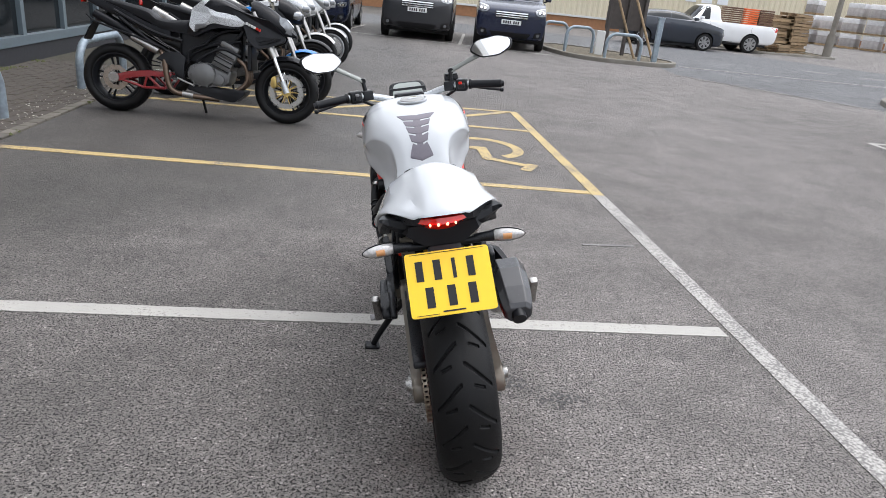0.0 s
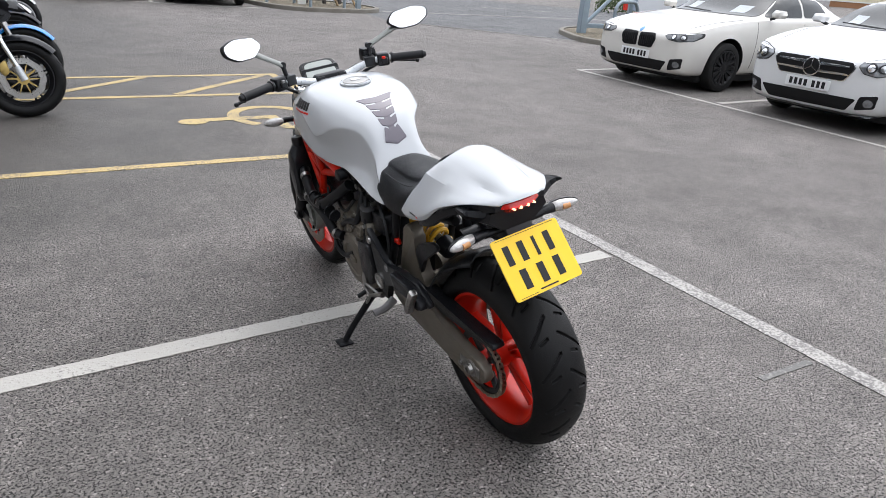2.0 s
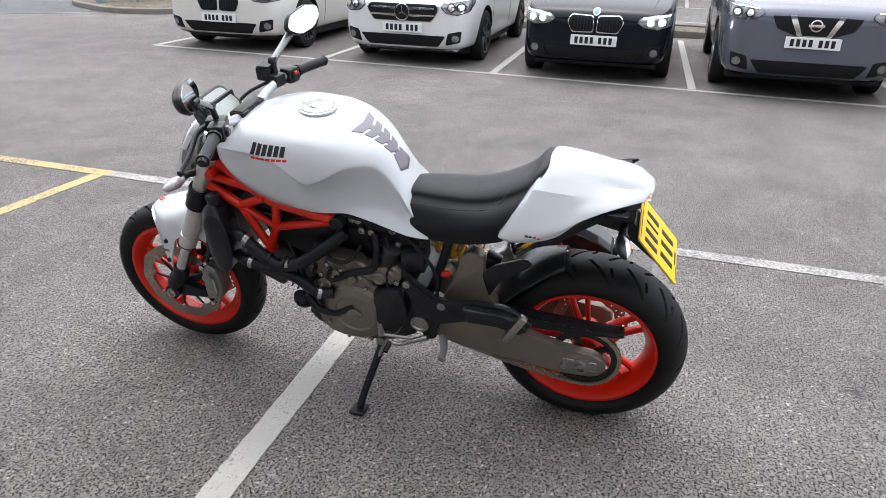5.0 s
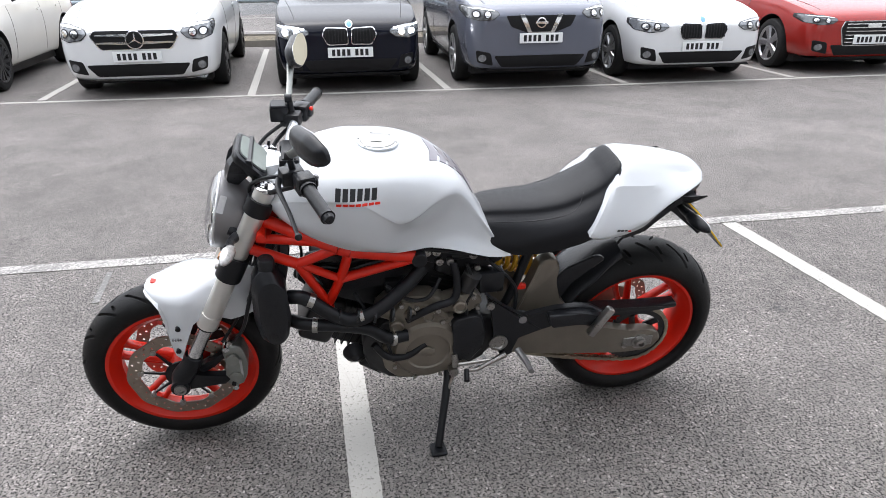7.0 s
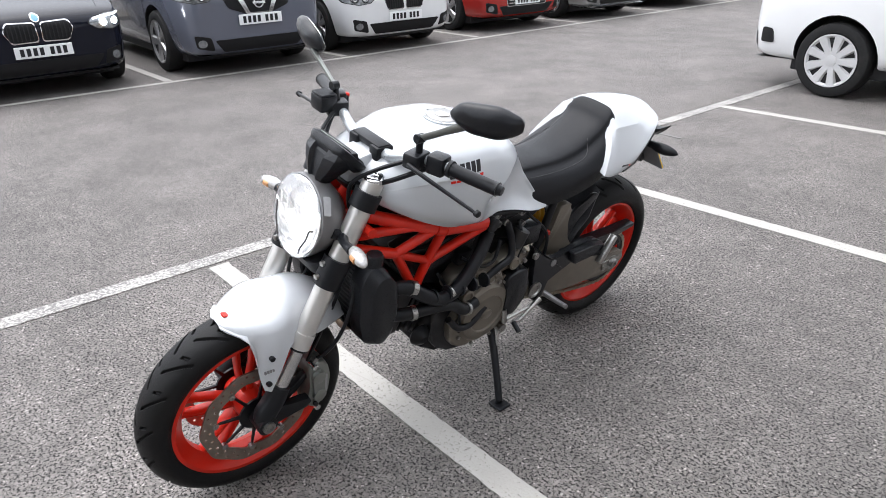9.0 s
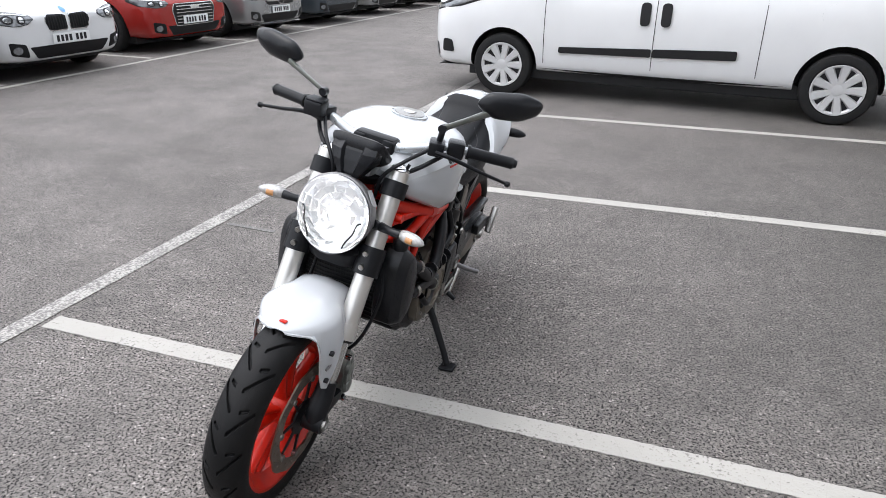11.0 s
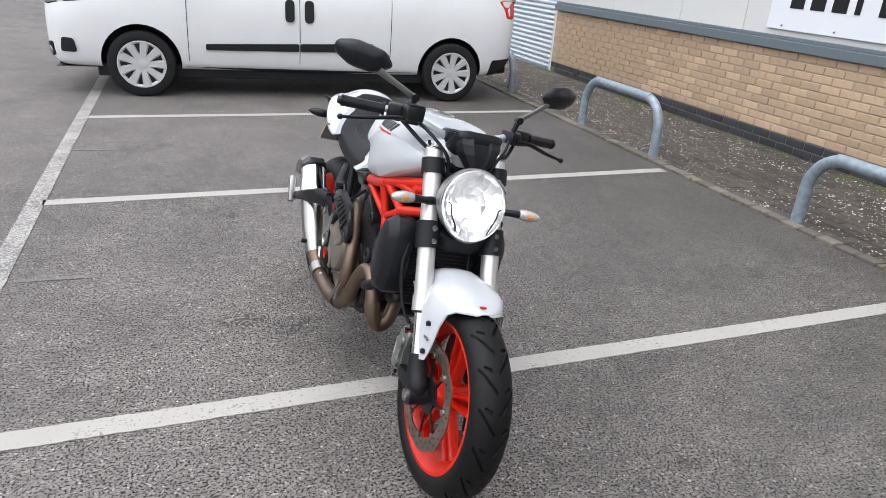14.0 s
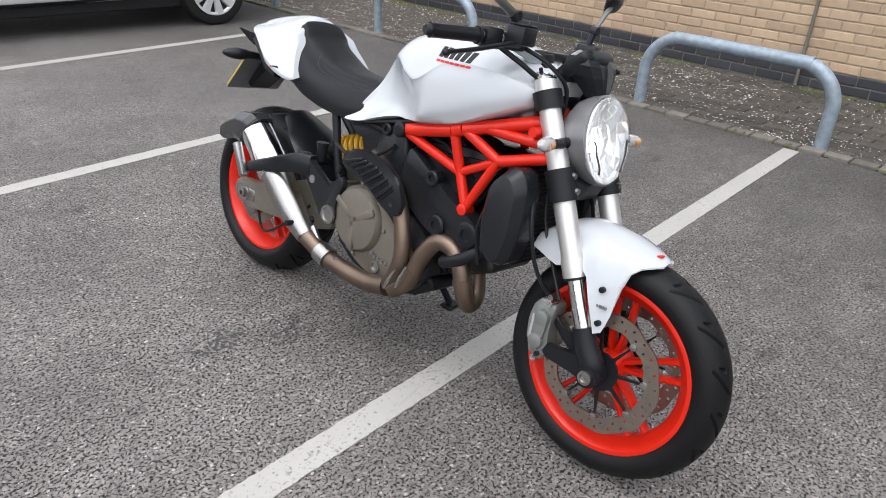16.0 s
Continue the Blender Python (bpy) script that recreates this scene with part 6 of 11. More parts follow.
# cylinders with fins
def cylinder(y0, z0, y1, z1, w, d, material):
    a, b = Vector((0, y0, z0)), Vector((0, y1, z1))
    L = (b - a).length
    m = Matrix.Translation(a) @ Matrix.Rotation(math.atan2(b.z - a.z, b.y - a.y) - math.pi / 2, 4, "X")
    bm = bmesh.new()
    add_box(bm, (-w, -d, 0), (w, d, L * 0.55), 0.01, m, 2)
    for k in range(5):
        add_box(bm, (-w - 0.006, -d - 0.006, L * (0.1 + 0.09 * k)), (w + 0.006, d + 0.006, L * (0.1 + 0.09 * k) + 0.005), 0, m)
    part("cylinder", bm, material, bike)
    bm = bmesh.new()
    add_box(bm, (-w - 0.022, -d - 0.012, L * 0.55), (w + 0.022, d + 0.012, L * 0.98), 0.018, m, 3)
    part("cylinder_head", bm, material, bike)


cylinder(0.88, 0.40, 1.10, 0.50, 0.075, 0.07, M_ENGINE_BLACK)
cylinder(0.68, 0.48, 0.60, 0.70, 0.075, 0.07, M_ENGINE_BLACK)
# alternator cover, left
bm = lathe_bm([(-0.13, 0.112), (-0.165, 0.11), (-0.178, 0.098), (-0.182, 0.07), (-0.176, 0.066), (-0.176, 0.03)], "X", (0, 0.735, 0.395), 40)
add_prism(bm, rounded([(0.80, 0.47), (0.70, 0.52), (0.62, 0.50), (0.56, 0.42), (0.60, 0.31), (0.76, 0.27), (0.86, 0.30), (0.88, 0.40)], 0.03, 3), -0.165, -0.13, 0.01)
part("alternator_cover", bm, M_BRONZE, bike, "bronze-painted engine side cover")
bm = prism_bm(rounded([(0.712, 0.385), (0.735, 0.375), (0.76, 0.385), (0.765, 0.405), (0.74, 0.415), (0.715, 0.405)], 0.008, 3), -0.184, -0.176, 0.002)
part("inspection_cap", bm, M_BRONZE, bike)
for k in range(9):
    a = radians(40 * k + 8)
    part("cover_bolt", lathe_bm([(-0.166, 0.0065), (-0.173, 0.0065), (-0.174, 0.003)], "X", (0, 0.735 + 0.121 * math.cos(a) * 0.98, 0.395 + 0.121 * math.sin(a) * 0.98), 8), M_STEEL, bike)
bm = prism_bm(rounded([(0.88, 0.58), (0.80, 0.60), (0.70, 0.585), (0.66, 0.545), (0.72, 0.50), (0.80, 0.49), (0.90, 0.53)], 0.02, 3), -0.155, -0.10, 0.012)
part("cylinder_casting", bm, M_BRONZE, bike, "bronze-painted cylinder casting")
bm = prism_bm(rounded([(0.71, 0.57), (0.60, 0.60), (0.565, 0.565), (0.59, 0.53), (0.70, 0.53)], 0.015, 3), -0.165, -0.11, 0.01)
part("cylinder_casting", bm, M_BRONZE, bike)
bm = prism_bm(rounded([(0.67, 0.51), (0.57, 0.525), (0.55, 0.42), (0.60, 0.33), (0.66, 0.36), (0.655, 0.44)], 0.03, 3), -0.185, -0.14, 0.01)
part("sprocket_cover", bm, M_BLACK, bike, "black sprocket cover")
# clutch cover, right
bm = lathe_bm([(0.13, 0.105), (0.175, 0.103), (0.19, 0.092), (0.197, 0.06), (0.2, 0.02)], "X", (0, 0.655, 0.43), 40)
add_prism(bm, rounded([(0.56, 0.36), (0.66, 0.30), (0.80, 0.255), (0.90, 0.285), (0.90, 0.36), (0.80, 0.47), (0.70, 0.53), (0.57, 0.50)], 0.03, 3), 0.13, 0.172, 0.01)
part("clutch_cover", bm, M_BRONZE, bike, "bronze-painted clutch cover")
for a0 in (0, 1, 2):
    a = radians(30 + 120 * a0)
    bm = bmesh.new()
    m = Matrix.Translation((0.194, 0.655, 0.43)) @ Matrix.Rotation(a, 4, "X")
    add_box(bm, (-0.006, 0.0, -0.012), (0.006, 0.096, 0.012), 0.005, m, 2)
    part("clutch_rib", bm, M_BRONZE, bike)
for k in range(8):
    a = radians(45 * k)
    part("cover_bolt", lathe_bm([(0.172, 0.0065), (0.179, 0.0065), (0.18, 0.003)], "X", (0, 0.655 + 0.116 * math.cos(a), 0.43 + 0.112 * math.sin(a)), 8), M_STEEL, bike)
for k in range(6):
    part("engine_mark", box_bm((0.1715, 0.705 + k * 0.017, 0.338 - k * 0.002), (0.1745, 0.717 + k * 0.017, 0.353 - k * 0.002)), M_STEEL, bike, "raised block of the maker's mark", smooth=False)
part("oil_sight_glass", lathe_bm([(0.168, 0.019), (0.18, 0.019), (0.18, 0.013), (0.174, 0.012)], "X", (0, 0.757, 0.312), 18), M_STEEL, bike)
# cam-belt covers, right, with round bolts
BELT1 = rounded([(0.80, 0.70), (0.97, 0.60), (1.09, 0.55), (1.13, 0.50), (1.08, 0.46), (0.97, 0.46), (0.88, 0.50), (0.80, 0.55), (0.775, 0.63)], 0.025, 3)
part("belt_cover", prism_bm(BELT1, 0.10, 0.155, 0.014), M_BLACK, bike, "black cam-belt cover")
part("belt_cover", prism_bm(rounded([(0.77, 0.72), (0.70, 0.73), (0.64, 0.66), (0.68, 0.55), (0.76, 0.52), (0.79, 0.60)], 0.025, 3), 0.09, 0.14, 0.014), M_BLACK, bike)
for y, z, r, x in ((1.061, 0.52, 0.036, 0.162), (0.951, 0.51, 0.03, 0.163), (0.908, 0.632, 0.022, 0.162), (0.745, 0.73, 0.02, 0.15), (0.69, 0.715, 0.018, 0.145)):
    part("round_cover_bolt", lathe_bm([(x - 0.03, r), (x, r), (x + 0.004, r * 0.8), (x + 0.003, r * 0.45), (x - 0.002, r * 0.4)], "X", (0, y, z), 22), M_SOFT_BLACK, bike)
# airbox side panel under the tank, both sides
for s in (-1, 1):
    bm = prism_bm(rounded([(1.09, 0.73), (0.98, 0.735), (0.80, 0.71), (0.76, 0.66), (0.80, 0.63), (0.95, 0.605), (1.02, 0.60)], 0.02, 3), s * 0.07, s * 0.116, 0.014)
    part("airbox", bm, M_BLACK, bike, "black plastic airbox below the frame")
    bm = prism_bm(rounded([(0.77, 0.76), (0.60, 0.735), (0.52, 0.71), (0.50, 0.68), (0.55, 0.66), (0.65, 0.665), (0.78, 0.70)], 0.012, 3), s * 0.06, s * 0.12, 0.008)
    part("subframe", bm, M_SOFT_BLACK, bike, "black rear subframe casting")
    part("subframe_tube", tube_bm([(s * 0.11, 0.66, 0.70), (s * 0.115, 0.50, 0.72), (s * 0.12, 0.3, 0.745), (s * 0.11, 0.06, 0.79)], 0.014, 10), M_SOFT_BLACK, bike)
    part("subframe_tube", tube_bm([(s * 0.12, 0.53, 0.42), (s * 0.12, 0.47, 0.55), (s * 0.115, 0.42, 0.72)], 0.014, 10), M_SOFT_BLACK, bike)
    for y, z in ((0.735, 0.725), (0.70, 0.735)):
        part("subframe_bolt", lathe_bm([(s * 0.118, 0.011), (s * 0.126, 0.011), (s * 0.127, 0.006)], "X", (0, y, z), 12), M_STEEL if s < 0 else M_SOFT_BLACK, bike)
# core that fills the space between
bm = prism_bm(rounded([(1.08, 0.66), (0.95, 0.74), (0.65, 0.73), (0.55, 0.66), (0.55, 0.48), (0.8, 0.48), (1.0, 0.56)], 0.02, 3), -0.08, 0.08, 0.01)
part("throttle_body", bm, M_SOFT_BLACK, bike)

# radiator, its side covers and hoses
m = Matrix.Translation((0, 1.165, 0.62)) @ Matrix.Rotation(radians(12), 4, "X")
part("radiator_core", box_bm((-0.135, -0.015, -0.14), (0.135, 0.015, 0.13), 0.004, m), M_SOFT_BLACK, bike, "black radiator core")
for k in range(22):
    z = -0.13 + k * 0.012
    part("radiator_fin", box_bm((-0.13, 0.0145, z), (0.13, 0.0185, z + 0.004), 0, m), M_ENGINE_BLACK, bike, smooth=False)
for s in (-1, 1):
    outl = rounded([(1.226, 0.70), (1.20, 0.742), (1.165, 0.742), (1.135, 0.70), (1.128, 0.60), (1.145, 0.515), (1.178, 0.482), (1.212, 0.50), (1.228, 0.58)], 0.016, 2)
    rows = [[(s * x, 1.165 + (y - 1.165) * f + dy, 0.612 + (z - 0.612) * f + dz) for y, z in outl] for x, f, dy, dz in ((0.12, 0.92, 0.008, 0), (0.126, 1.0, 0.008, 0), (0.178, 1.0, 0.006, 0), (0.203, 0.86, -0.004, -0.006), (0.213, 0.5, -0.006, -0.014))]
    cov = part("radiator_cover", loft_bm(rows), M_BLACK, bike, "black faceted radiator side cover")
    bev = cov.modifiers.new("edge", "BEVEL")
    bev.width, bev.segments, bev.limit_method = 0.007, 3, "ANGLE"
    baked(cov)
    cov.data.set_sharp_from_angle(angle=radians(26))
    for yy, zz in ((1.175, 0.70), (1.18, 0.53)):
        part("cover_screw", lathe_bm([(s * 0.18, 0.007), (s * 0.2, 0.007), (s * 0.2005, 0.003)], "X", (0, yy, zz), 10), M_STEEL, bike)
part("radiator_cap", lathe_bm([(0.738, 0.022), (0.765, 0.024), (0.772, 0.02), (0.774, 0.008)], "Z", (-0.158, 1.185, 0), 18), M_BLACK, bike, "ribbed filler cap of the radiator")
part("coolant_hose", tube_bm([(-0.165, 1.135, 0.64), (-0.185, 1.09, 0.645), (-0.198, 1.03, 0.60), (-0.2, 0.97, 0.565), (-0.195, 0.9, 0.58), (-0.17, 0.81, 0.64), (-0.14, 0.75, 0.69)], 0.0205, 14), M_SOFT_BLACK, bike, "thick black coolant hose")
part("coolant_hose", tube_bm([(-0.165, 1.135, 0.555), (-0.19, 1.09, 0.555), (-0.197, 1.0, 0.545), (-0.195, 0.915, 0.52), (-0.19, 0.86, 0.475), (-0.18, 0.80, 0.47)], 0.019, 14), M_SOFT_BLACK, bike, "thick black coolant hose")
part("coolant_hose", tube_bm([(-0.17, 0.80, 0.52), (-0.175, 0.72, 0.565), (-0.17, 0.66, 0.585), (-0.15, 0.65, 0.64), (-0.13, 0.66, 0.69)], 0.012, 12), M_SOFT_BLACK, bike)
part("coolant_hose", tube_bm([(-0.175, 0.90, 0.44), (-0.185, 0.86, 0.395), (-0.18, 0.80, 0.385), (-0.17, 0.74, 0.42)], 0.011, 12), M_SOFT_BLACK, bike)
for p, q in (((-0.188, 1.08, 0.642), (-0.191, 1.065, 0.635)), ((-0.193, 1.075, 0.553), (-0.195, 1.06, 0.552)), ((-0.19, 0.85, 0.47), (-0.187, 0.838, 0.467)), ((-0.197, 0.94, 0.57), (-0.196, 0.928, 0.573))):
    part("hose_clip", tube_bm([p, q], 0.022, 14), M_STEEL, bike)
part("horn", lathe_bm([(-0.03, 0.012), (-0.015, 0.03), (0.0, 0.038), (0.006, 0.034), (0.006, 0.01)], "X", (-0.115, 0.955, 0.362), 22), M_SOFT_BLACK, bike, "round black horn")
for y0, z0, y1, z1 in ((1.02, 0.66, 0.84, 0.71), (0.98, 0.70, 0.80, 0.735), (1.1, 0.7, 0.95, 0.68)):
    for s in (-1, 1):
        part("wiring", tube_bm([(s * 0.118, y0, z0), (s * 0.123, (y0 + y1) / 2, (z0 + z1) / 2 + 0.012), (s * 0.115, y1, z1)], 0.0055, 7), M_SOFT_BLACK, bike)

# exhaust
part("exhaust_header", tube_bm([(0.05, 1.04, 0.40), (0.08, 1.075, 0.335), (0.115, 1.082, 0.315), (0.138, 1.075, 0.352), (0.147, 1.055, 0.42), (0.15, 1.018, 0.463), (0.156, 0.966, 0.466), (0.166, 0.926, 0.41), (0.176, 0.9, 0.325), (0.187, 0.85, 0.278)],
     0.0255, 18), M_EXHAUST, bike, "heat-stained steel exhaust header")
part("exhaust_header", tube_bm([(0.09, 0.62, 0.62), (0.13, 0.66, 0.62), (0.165, 0.76, 0.58), (0.178, 0.825, 0.52), (0.186, 0.862, 0.44), (0.188, 0.866, 0.36), (0.188, 0.835, 0.285)], 0.0245, 18), M_EXHAUST, bike, "heat-stained steel exhaust header")
part("exhaust_link", tube_bm([(0.187, 0.83, 0.28), (0.19, 0.75, 0.262), (0.195, 0.65, 0.262), (0.2, 0.55, 0.275), (0.205, 0.46, 0.31)], [0.03, 0.029, 0.028, 0.028, 0.03], 18), M_EXHAUST, bike, "heat-stained collector pipe")
part("exhaust_clamp", tube_bm([(0.2, 0.575, 0.271), (0.202, 0.53, 0.283)], 0.034, 18), M_STEEL, bike)
for y, z, y2, z2 in ((0.885, 0.36, 0.85, 0.29), (0.925, 0.385, 0.895, 0.31)):
    part("exhaust_spring", tube_bm([(0.222, y, z), (0.224, (y + y2) / 2, (z + z2) / 2), (0.222, y2, z2)], [0.003, 0.006, 0.003], 8), M_STEEL, bike)
for t0, t1, r0 in (((0.172, 0.909, 0.36), (0.177, 0.898, 0.325), 0.0285), ((0.141, 1.07, 0.372), (0.144, 1.065, 0.39), 0.0285)):
    part("pipe_band", tube_bm([t0, t1], r0, 18), M_EXHAUST, bike)
MUF = [Vector((0.205, 0.46, 0.308)), Vector((0.206, 0.38, 0.365)), Vector((0.203, 0.26, 0.465)), Vector((0.199, 0.135, 0.565))]
part("muffler", tube_bm(MUF, [0.033, 0.046, 0.053, 0.05], 24), M_STEEL, bike, "brushed steel muffler")
rows = []
for y, z, h, wd, lean in ((0.128, 0.568, 0.056, 0.054, 0.8), (0.105, 0.578, 0.058, 0.056, 0.7), (0.06, 0.577, 0.052, 0.054, 0.45), (0.005, 0.556, 0.042, 0.05, 0.2), (-0.035, 0.534, 0.03, 0.044, 0.05), (-0.043, 0.528, 0.022, 0.036, 0.0)):
    rows.append([(0.199 + wd * u, y + lean * h * v * 0.8, z + h * v) for u, v in ((-0.55, -1), (0.55, -1), (0.95, -0.55), (1, 0.45), (0.6, 0.95), (-0.6, 0.95), (-1, 0.45), (-0.95, -0.55))])
cap = part("muffler_cap", loft_bm(rows), M_END_CAP, bike, "glossy dark grey angular muffler end cap", smooth=False)
bev = cap.modifiers.new("edge", "BEVEL")
bev.width, bev.segments, bev.limit_method = 0.004, 2, "ANGLE"
baked(cap)
part("tailpipe", tube_bm([(0.199, -0.02, 0.536), (0.199, -0.056, 0.518)], 0.021, 18), M_SOFT_BLACK, bike)
part("muffler_sleeve", tube_bm([MUF[3].lerp(MUF[2], q) for q in (-0.06, 0.02, 0.5, 0.98, 1.06)], [0.053, 0.0555, 0.0575, 0.0585, 0.055], 28), M_CHROME, bike, "bright polished sleeve round the muffler's upper half")
# slotted heat shield over the header
outl = rounded([(0.592, 0.61), (0.63, 0.645), (0.69, 0.655), (0.785, 0.637), (0.836, 0.61), (0.862, 0.56), (0.866, 0.528), (0.842, 0.5), (0.79, 0.516), (0.721, 0.556), (0.655, 0.576), (0.60, 0.584)], 0.016, 3)
part("heat_shield", prism_bm(outl, 0.20, 0.218, 0.008), M_BLACK, bike, "black slotted heat shield over the header")
for k in range(7):
    f = k / 6
    y, z = 0.652 + 0.142 * f, 0.614 - 0.052 * f + 0.012 * math.sin(math.pi * f)
    m = Matrix.Translation((0.2185, y, z)) @ Matrix.Rotation(radians(20 + 24 * f), 4, "X")
    part("shield_rib", box_bm((-0.003, -0.04, -0.003), (0.0045, 0.036, 0.006), 0.002, m), M_BLACK, bike)
    m = Matrix.Translation((0.2185, y + 0.008, z - 0.007)) @ Matrix.Rotation(radians(20 + 24 * f), 4, "X")
    part("shield_slot", box_bm((-0.002, -0.037, -0.0035), (0.0006, 0.033, 0.0035), 0, m), M_VOID, bike, smooth=False)
part("shield_bolt", lathe_bm([(0.21, 0.008), (0.218, 0.008)], "X", (0, 0.822, 0.535), 10), M_STEEL, bike)

# rearsets, pegs, levers
for s in (-1, 1):
    outl = rounded([(0.57, 0.60), (0.545, 0.555), (0.53, 0.44), (0.50, 0.34), (0.46, 0.345), (0.455, 0.42), (0.36, 0.445), (0.25, 0.485), (0.165, 0.455), (0.155, 0.475), (0.23, 0.52), (0.33, 0.52), (0.44, 0.50), (0.50, 0.54)], 0.015, 3)
    if s > 0:
        outl = rounded([(0.345, 0.566), (0.408, 0.57), (0.452, 0.538), (0.53, 0.488), (0.575, 0.545), (0.60, 0.528), (0.566, 0.458), (0.578, 0.405), (0.545, 0.372), (0.505, 0.385), (0.49, 0.412), (0.455, 0.452), (0.41, 0.498), (0.36, 0.515)], 0.012, 3)
    part("footrest_plate", prism_bm(outl, s * (0.158 if s < 0 else 0.178), s * (0.18 if s < 0 else 0.2), 0.006), M_BLACK, bike, "black cast footrest plate")
    off = 0.0 if s < 0 else 0.02
    part("pivot_cap", lathe_bm([(s * (0.178 + off), 0.03), (s * (0.186 + off), 0.03), (s * (0.187 + off), 0.022), (s * (0.182 + off), 0.02)], "X", (0, 0.512 if s < 0 else 0.545, 0.404 if s < 0 else 0.41), 24), M_STEEL, bike, "bright round pivot cap")
    part("plate_badge", lathe_bm([(s * (0.178 + off), 0.013), (s * (0.183 + off), 0.013), (s * (0.1835 + off), 0.008)], "X", (0, 0.44 if s < 0 else 0.45, 0.488 if s < 0 else 0.497), 16), M_GREY, bike)
    part("plate_bolt", lathe_bm([(s * 0.178, 0.013), (s * 0.187, 0.012), (s * 0.188, 0.006)], "X", (0, 0.548, 0.555), 14), M_STEEL if s < 0 else M_SOFT_BLACK, bike)
    if s > 0:
        for yy, zz in ((0.53, 0.41), (0.39, 0.535)):
            part("plate_spacer", tube_bm([(0.10, yy, zz), (0.185, yy, zz)], 0.02, 12), M_SOFT_BLACK, bike)
    if s < 0:
        hang = [(0.37, 0.515), (0.25, 0.512), (0.18, 0.49), (0.165, 0.46), (0.20, 0.452), (0.26, 0.47), (0.35, 0.46)]
        bm = prism_bm(rounded(hang, 0.014, 3), -0.178, -0.207, 0.006)
    else:
        bm = loft_bm([[(x - w, y, z0), (x + w * 0.6, y, z0), (x + w, y, z0 + 0.006), (x + w, y, z1 - 0.006), (x + w * 0.6, y, z1), (x - w, y, z1)]
                      for x, w, y, z0, z1 in ((0.19, 0.012, 0.43, 0.50, 0.565), (0.215, 0.012, 0.385, 0.50, 0.567), (0.238, 0.011, 0.32, 0.485, 0.54), (0.258, 0.01, 0.24, 0.464, 0.505), (0.27, 0.009, 0.185, 0.45, 0.48), (0.272, 0.006, 0.165, 0.453, 0.468))])
    part("passenger_hanger", bm, M_BLACK, bike, "black cast hanger of the passenger footpeg")
    m = Matrix.Translation((s * (0.222 if s < 0 else 0.287), 0.225 if s < 0 else 0.2, 0.446 if s < 0 else 0.448)) @ Matrix.Rotation(radians(29), 4, "X")
    part("passenger_peg", box_bm((-0.012, -0.012, -0.01), (0.014, 0.012, 0.105), 0.006, m, 2), M_STEEL, bike, "folded passenger footpeg")
    part("footpeg", tube_bm([(s * 0.17, 0.44, 0.355), (s * 0.215, 0.425, 0.345), (s * 0.262, 0.42, 0.345)], [0.016, 0.014, 0.012], 10, 4, True, 0.7), M_SOFT_BLACK if s > 0 else M_GREY, bike, "folding rider footpeg")
part("gear_lever", tube_bm([(-0.19, 0.485, 0.36), (-0.195, 0.53, 0.34), (-0.198, 0.58, 0.315), (-0.2, 0.615, 0.32)], [0.011, 0.008, 0.007, 0.006], 10), M_STEEL, bike, "bright alloy gear lever")
part("gear_lever_toe", tube_bm([(-0.2, 0.612, 0.318), (-0.235, 0.618, 0.305)], 0.009, 10), M_SOFT_BLACK, bike)
part("gear_linkage", tube_bm([(-0.19, 0.50, 0.345), (-0.185, 0.645, 0.33)], 0.0055, 8), M_STEEL, bike)
part("gear_arm", tube_bm([(-0.185, 0.645, 0.325), (-0.178, 0.65, 0.375)], 0.011, 10), M_STEEL, bike)
part("brake_pedal", tube_bm([(0.19, 0.47, 0.34), (0.2, 0.53, 0.30), (0.205, 0.6, 0.285), (0.21, 0.62, 0.29)], [0.011, 0.009, 0.007, 0.006], 10), M_STEEL, bike, "alloy rear brake pedal")
part("rear_brake_reservoir", lathe_bm([(0.545, 0.016), (0.585, 0.018), (0.6, 0.021), (0.606, 0.021)], "Z", (0.15, 0.42, 0), 14), M_SOFT_BLACK, bike)
bm = prism_bm(rounded([(0.06, 0.28), (0.02, 0.225), (-0.03, 0.235), (-0.03, 0.265), (0.02, 0.285)], 0.012, 3), 0.07, 0.115, 0.008)
part("rear_caliper", bm, M_STEEL, bike, "small alloy rear caliper")
part("rear_brake_hose", tube_bm([(0.1, 0.03, 0.25), (0.13, 0.12, 0.2), (0.14, 0.25, 0.27), (0.14, 0.38, 0.38)], 0.005, 8), M_SOFT_BLACK, bike)

# side stand
stand = part("side_stand", tube_bm([(-0.12, 0.655, 0.295), (-0.17, 0.665, 0.24), (-0.25, 0.695, 0.13), (-0.284, 0.708, 0.075)], [0.017, 0.014, 0.0125, 0.013], 12), M_SOFT_BLACK, bike, "black steel side stand carrying the bike's weight")
m = Matrix.Translation((-0.29, 0.712, 0.068)) @ Matrix.Rotation(radians(11.5), 4, "Y")
part("stand_foot", box_bm((-0.03, -0.028, -0.009), (0.03, 0.024, 0.004), 0.004, m), M_SOFT_BLACK, bike)
part("stand_pivot", lathe_bm([(-0.155, 0.016), (-0.19, 0.016), (-0.192, 0.008)], "X", (0, 0.65, 0.30), 14), M_STEEL, bike)
part("stand_spring", tube_bm([(-0.165, 0.64, 0.29), (-0.2, 0.68, 0.19)], 0.006, 8), M_STEEL, bike)
part("reserve_canister", tube_bm([(-0.14, 0.62, 0.60), (-0.145, 0.60, 0.655)], 0.028, 14), M_ENGINE_BLACK, bike)
part("red_tag", box_bm((-0.13, 0.425, 0.565), (-0.115, 0.46, 0.585), 0.003), M_RED, bike, "small orange-red tag")

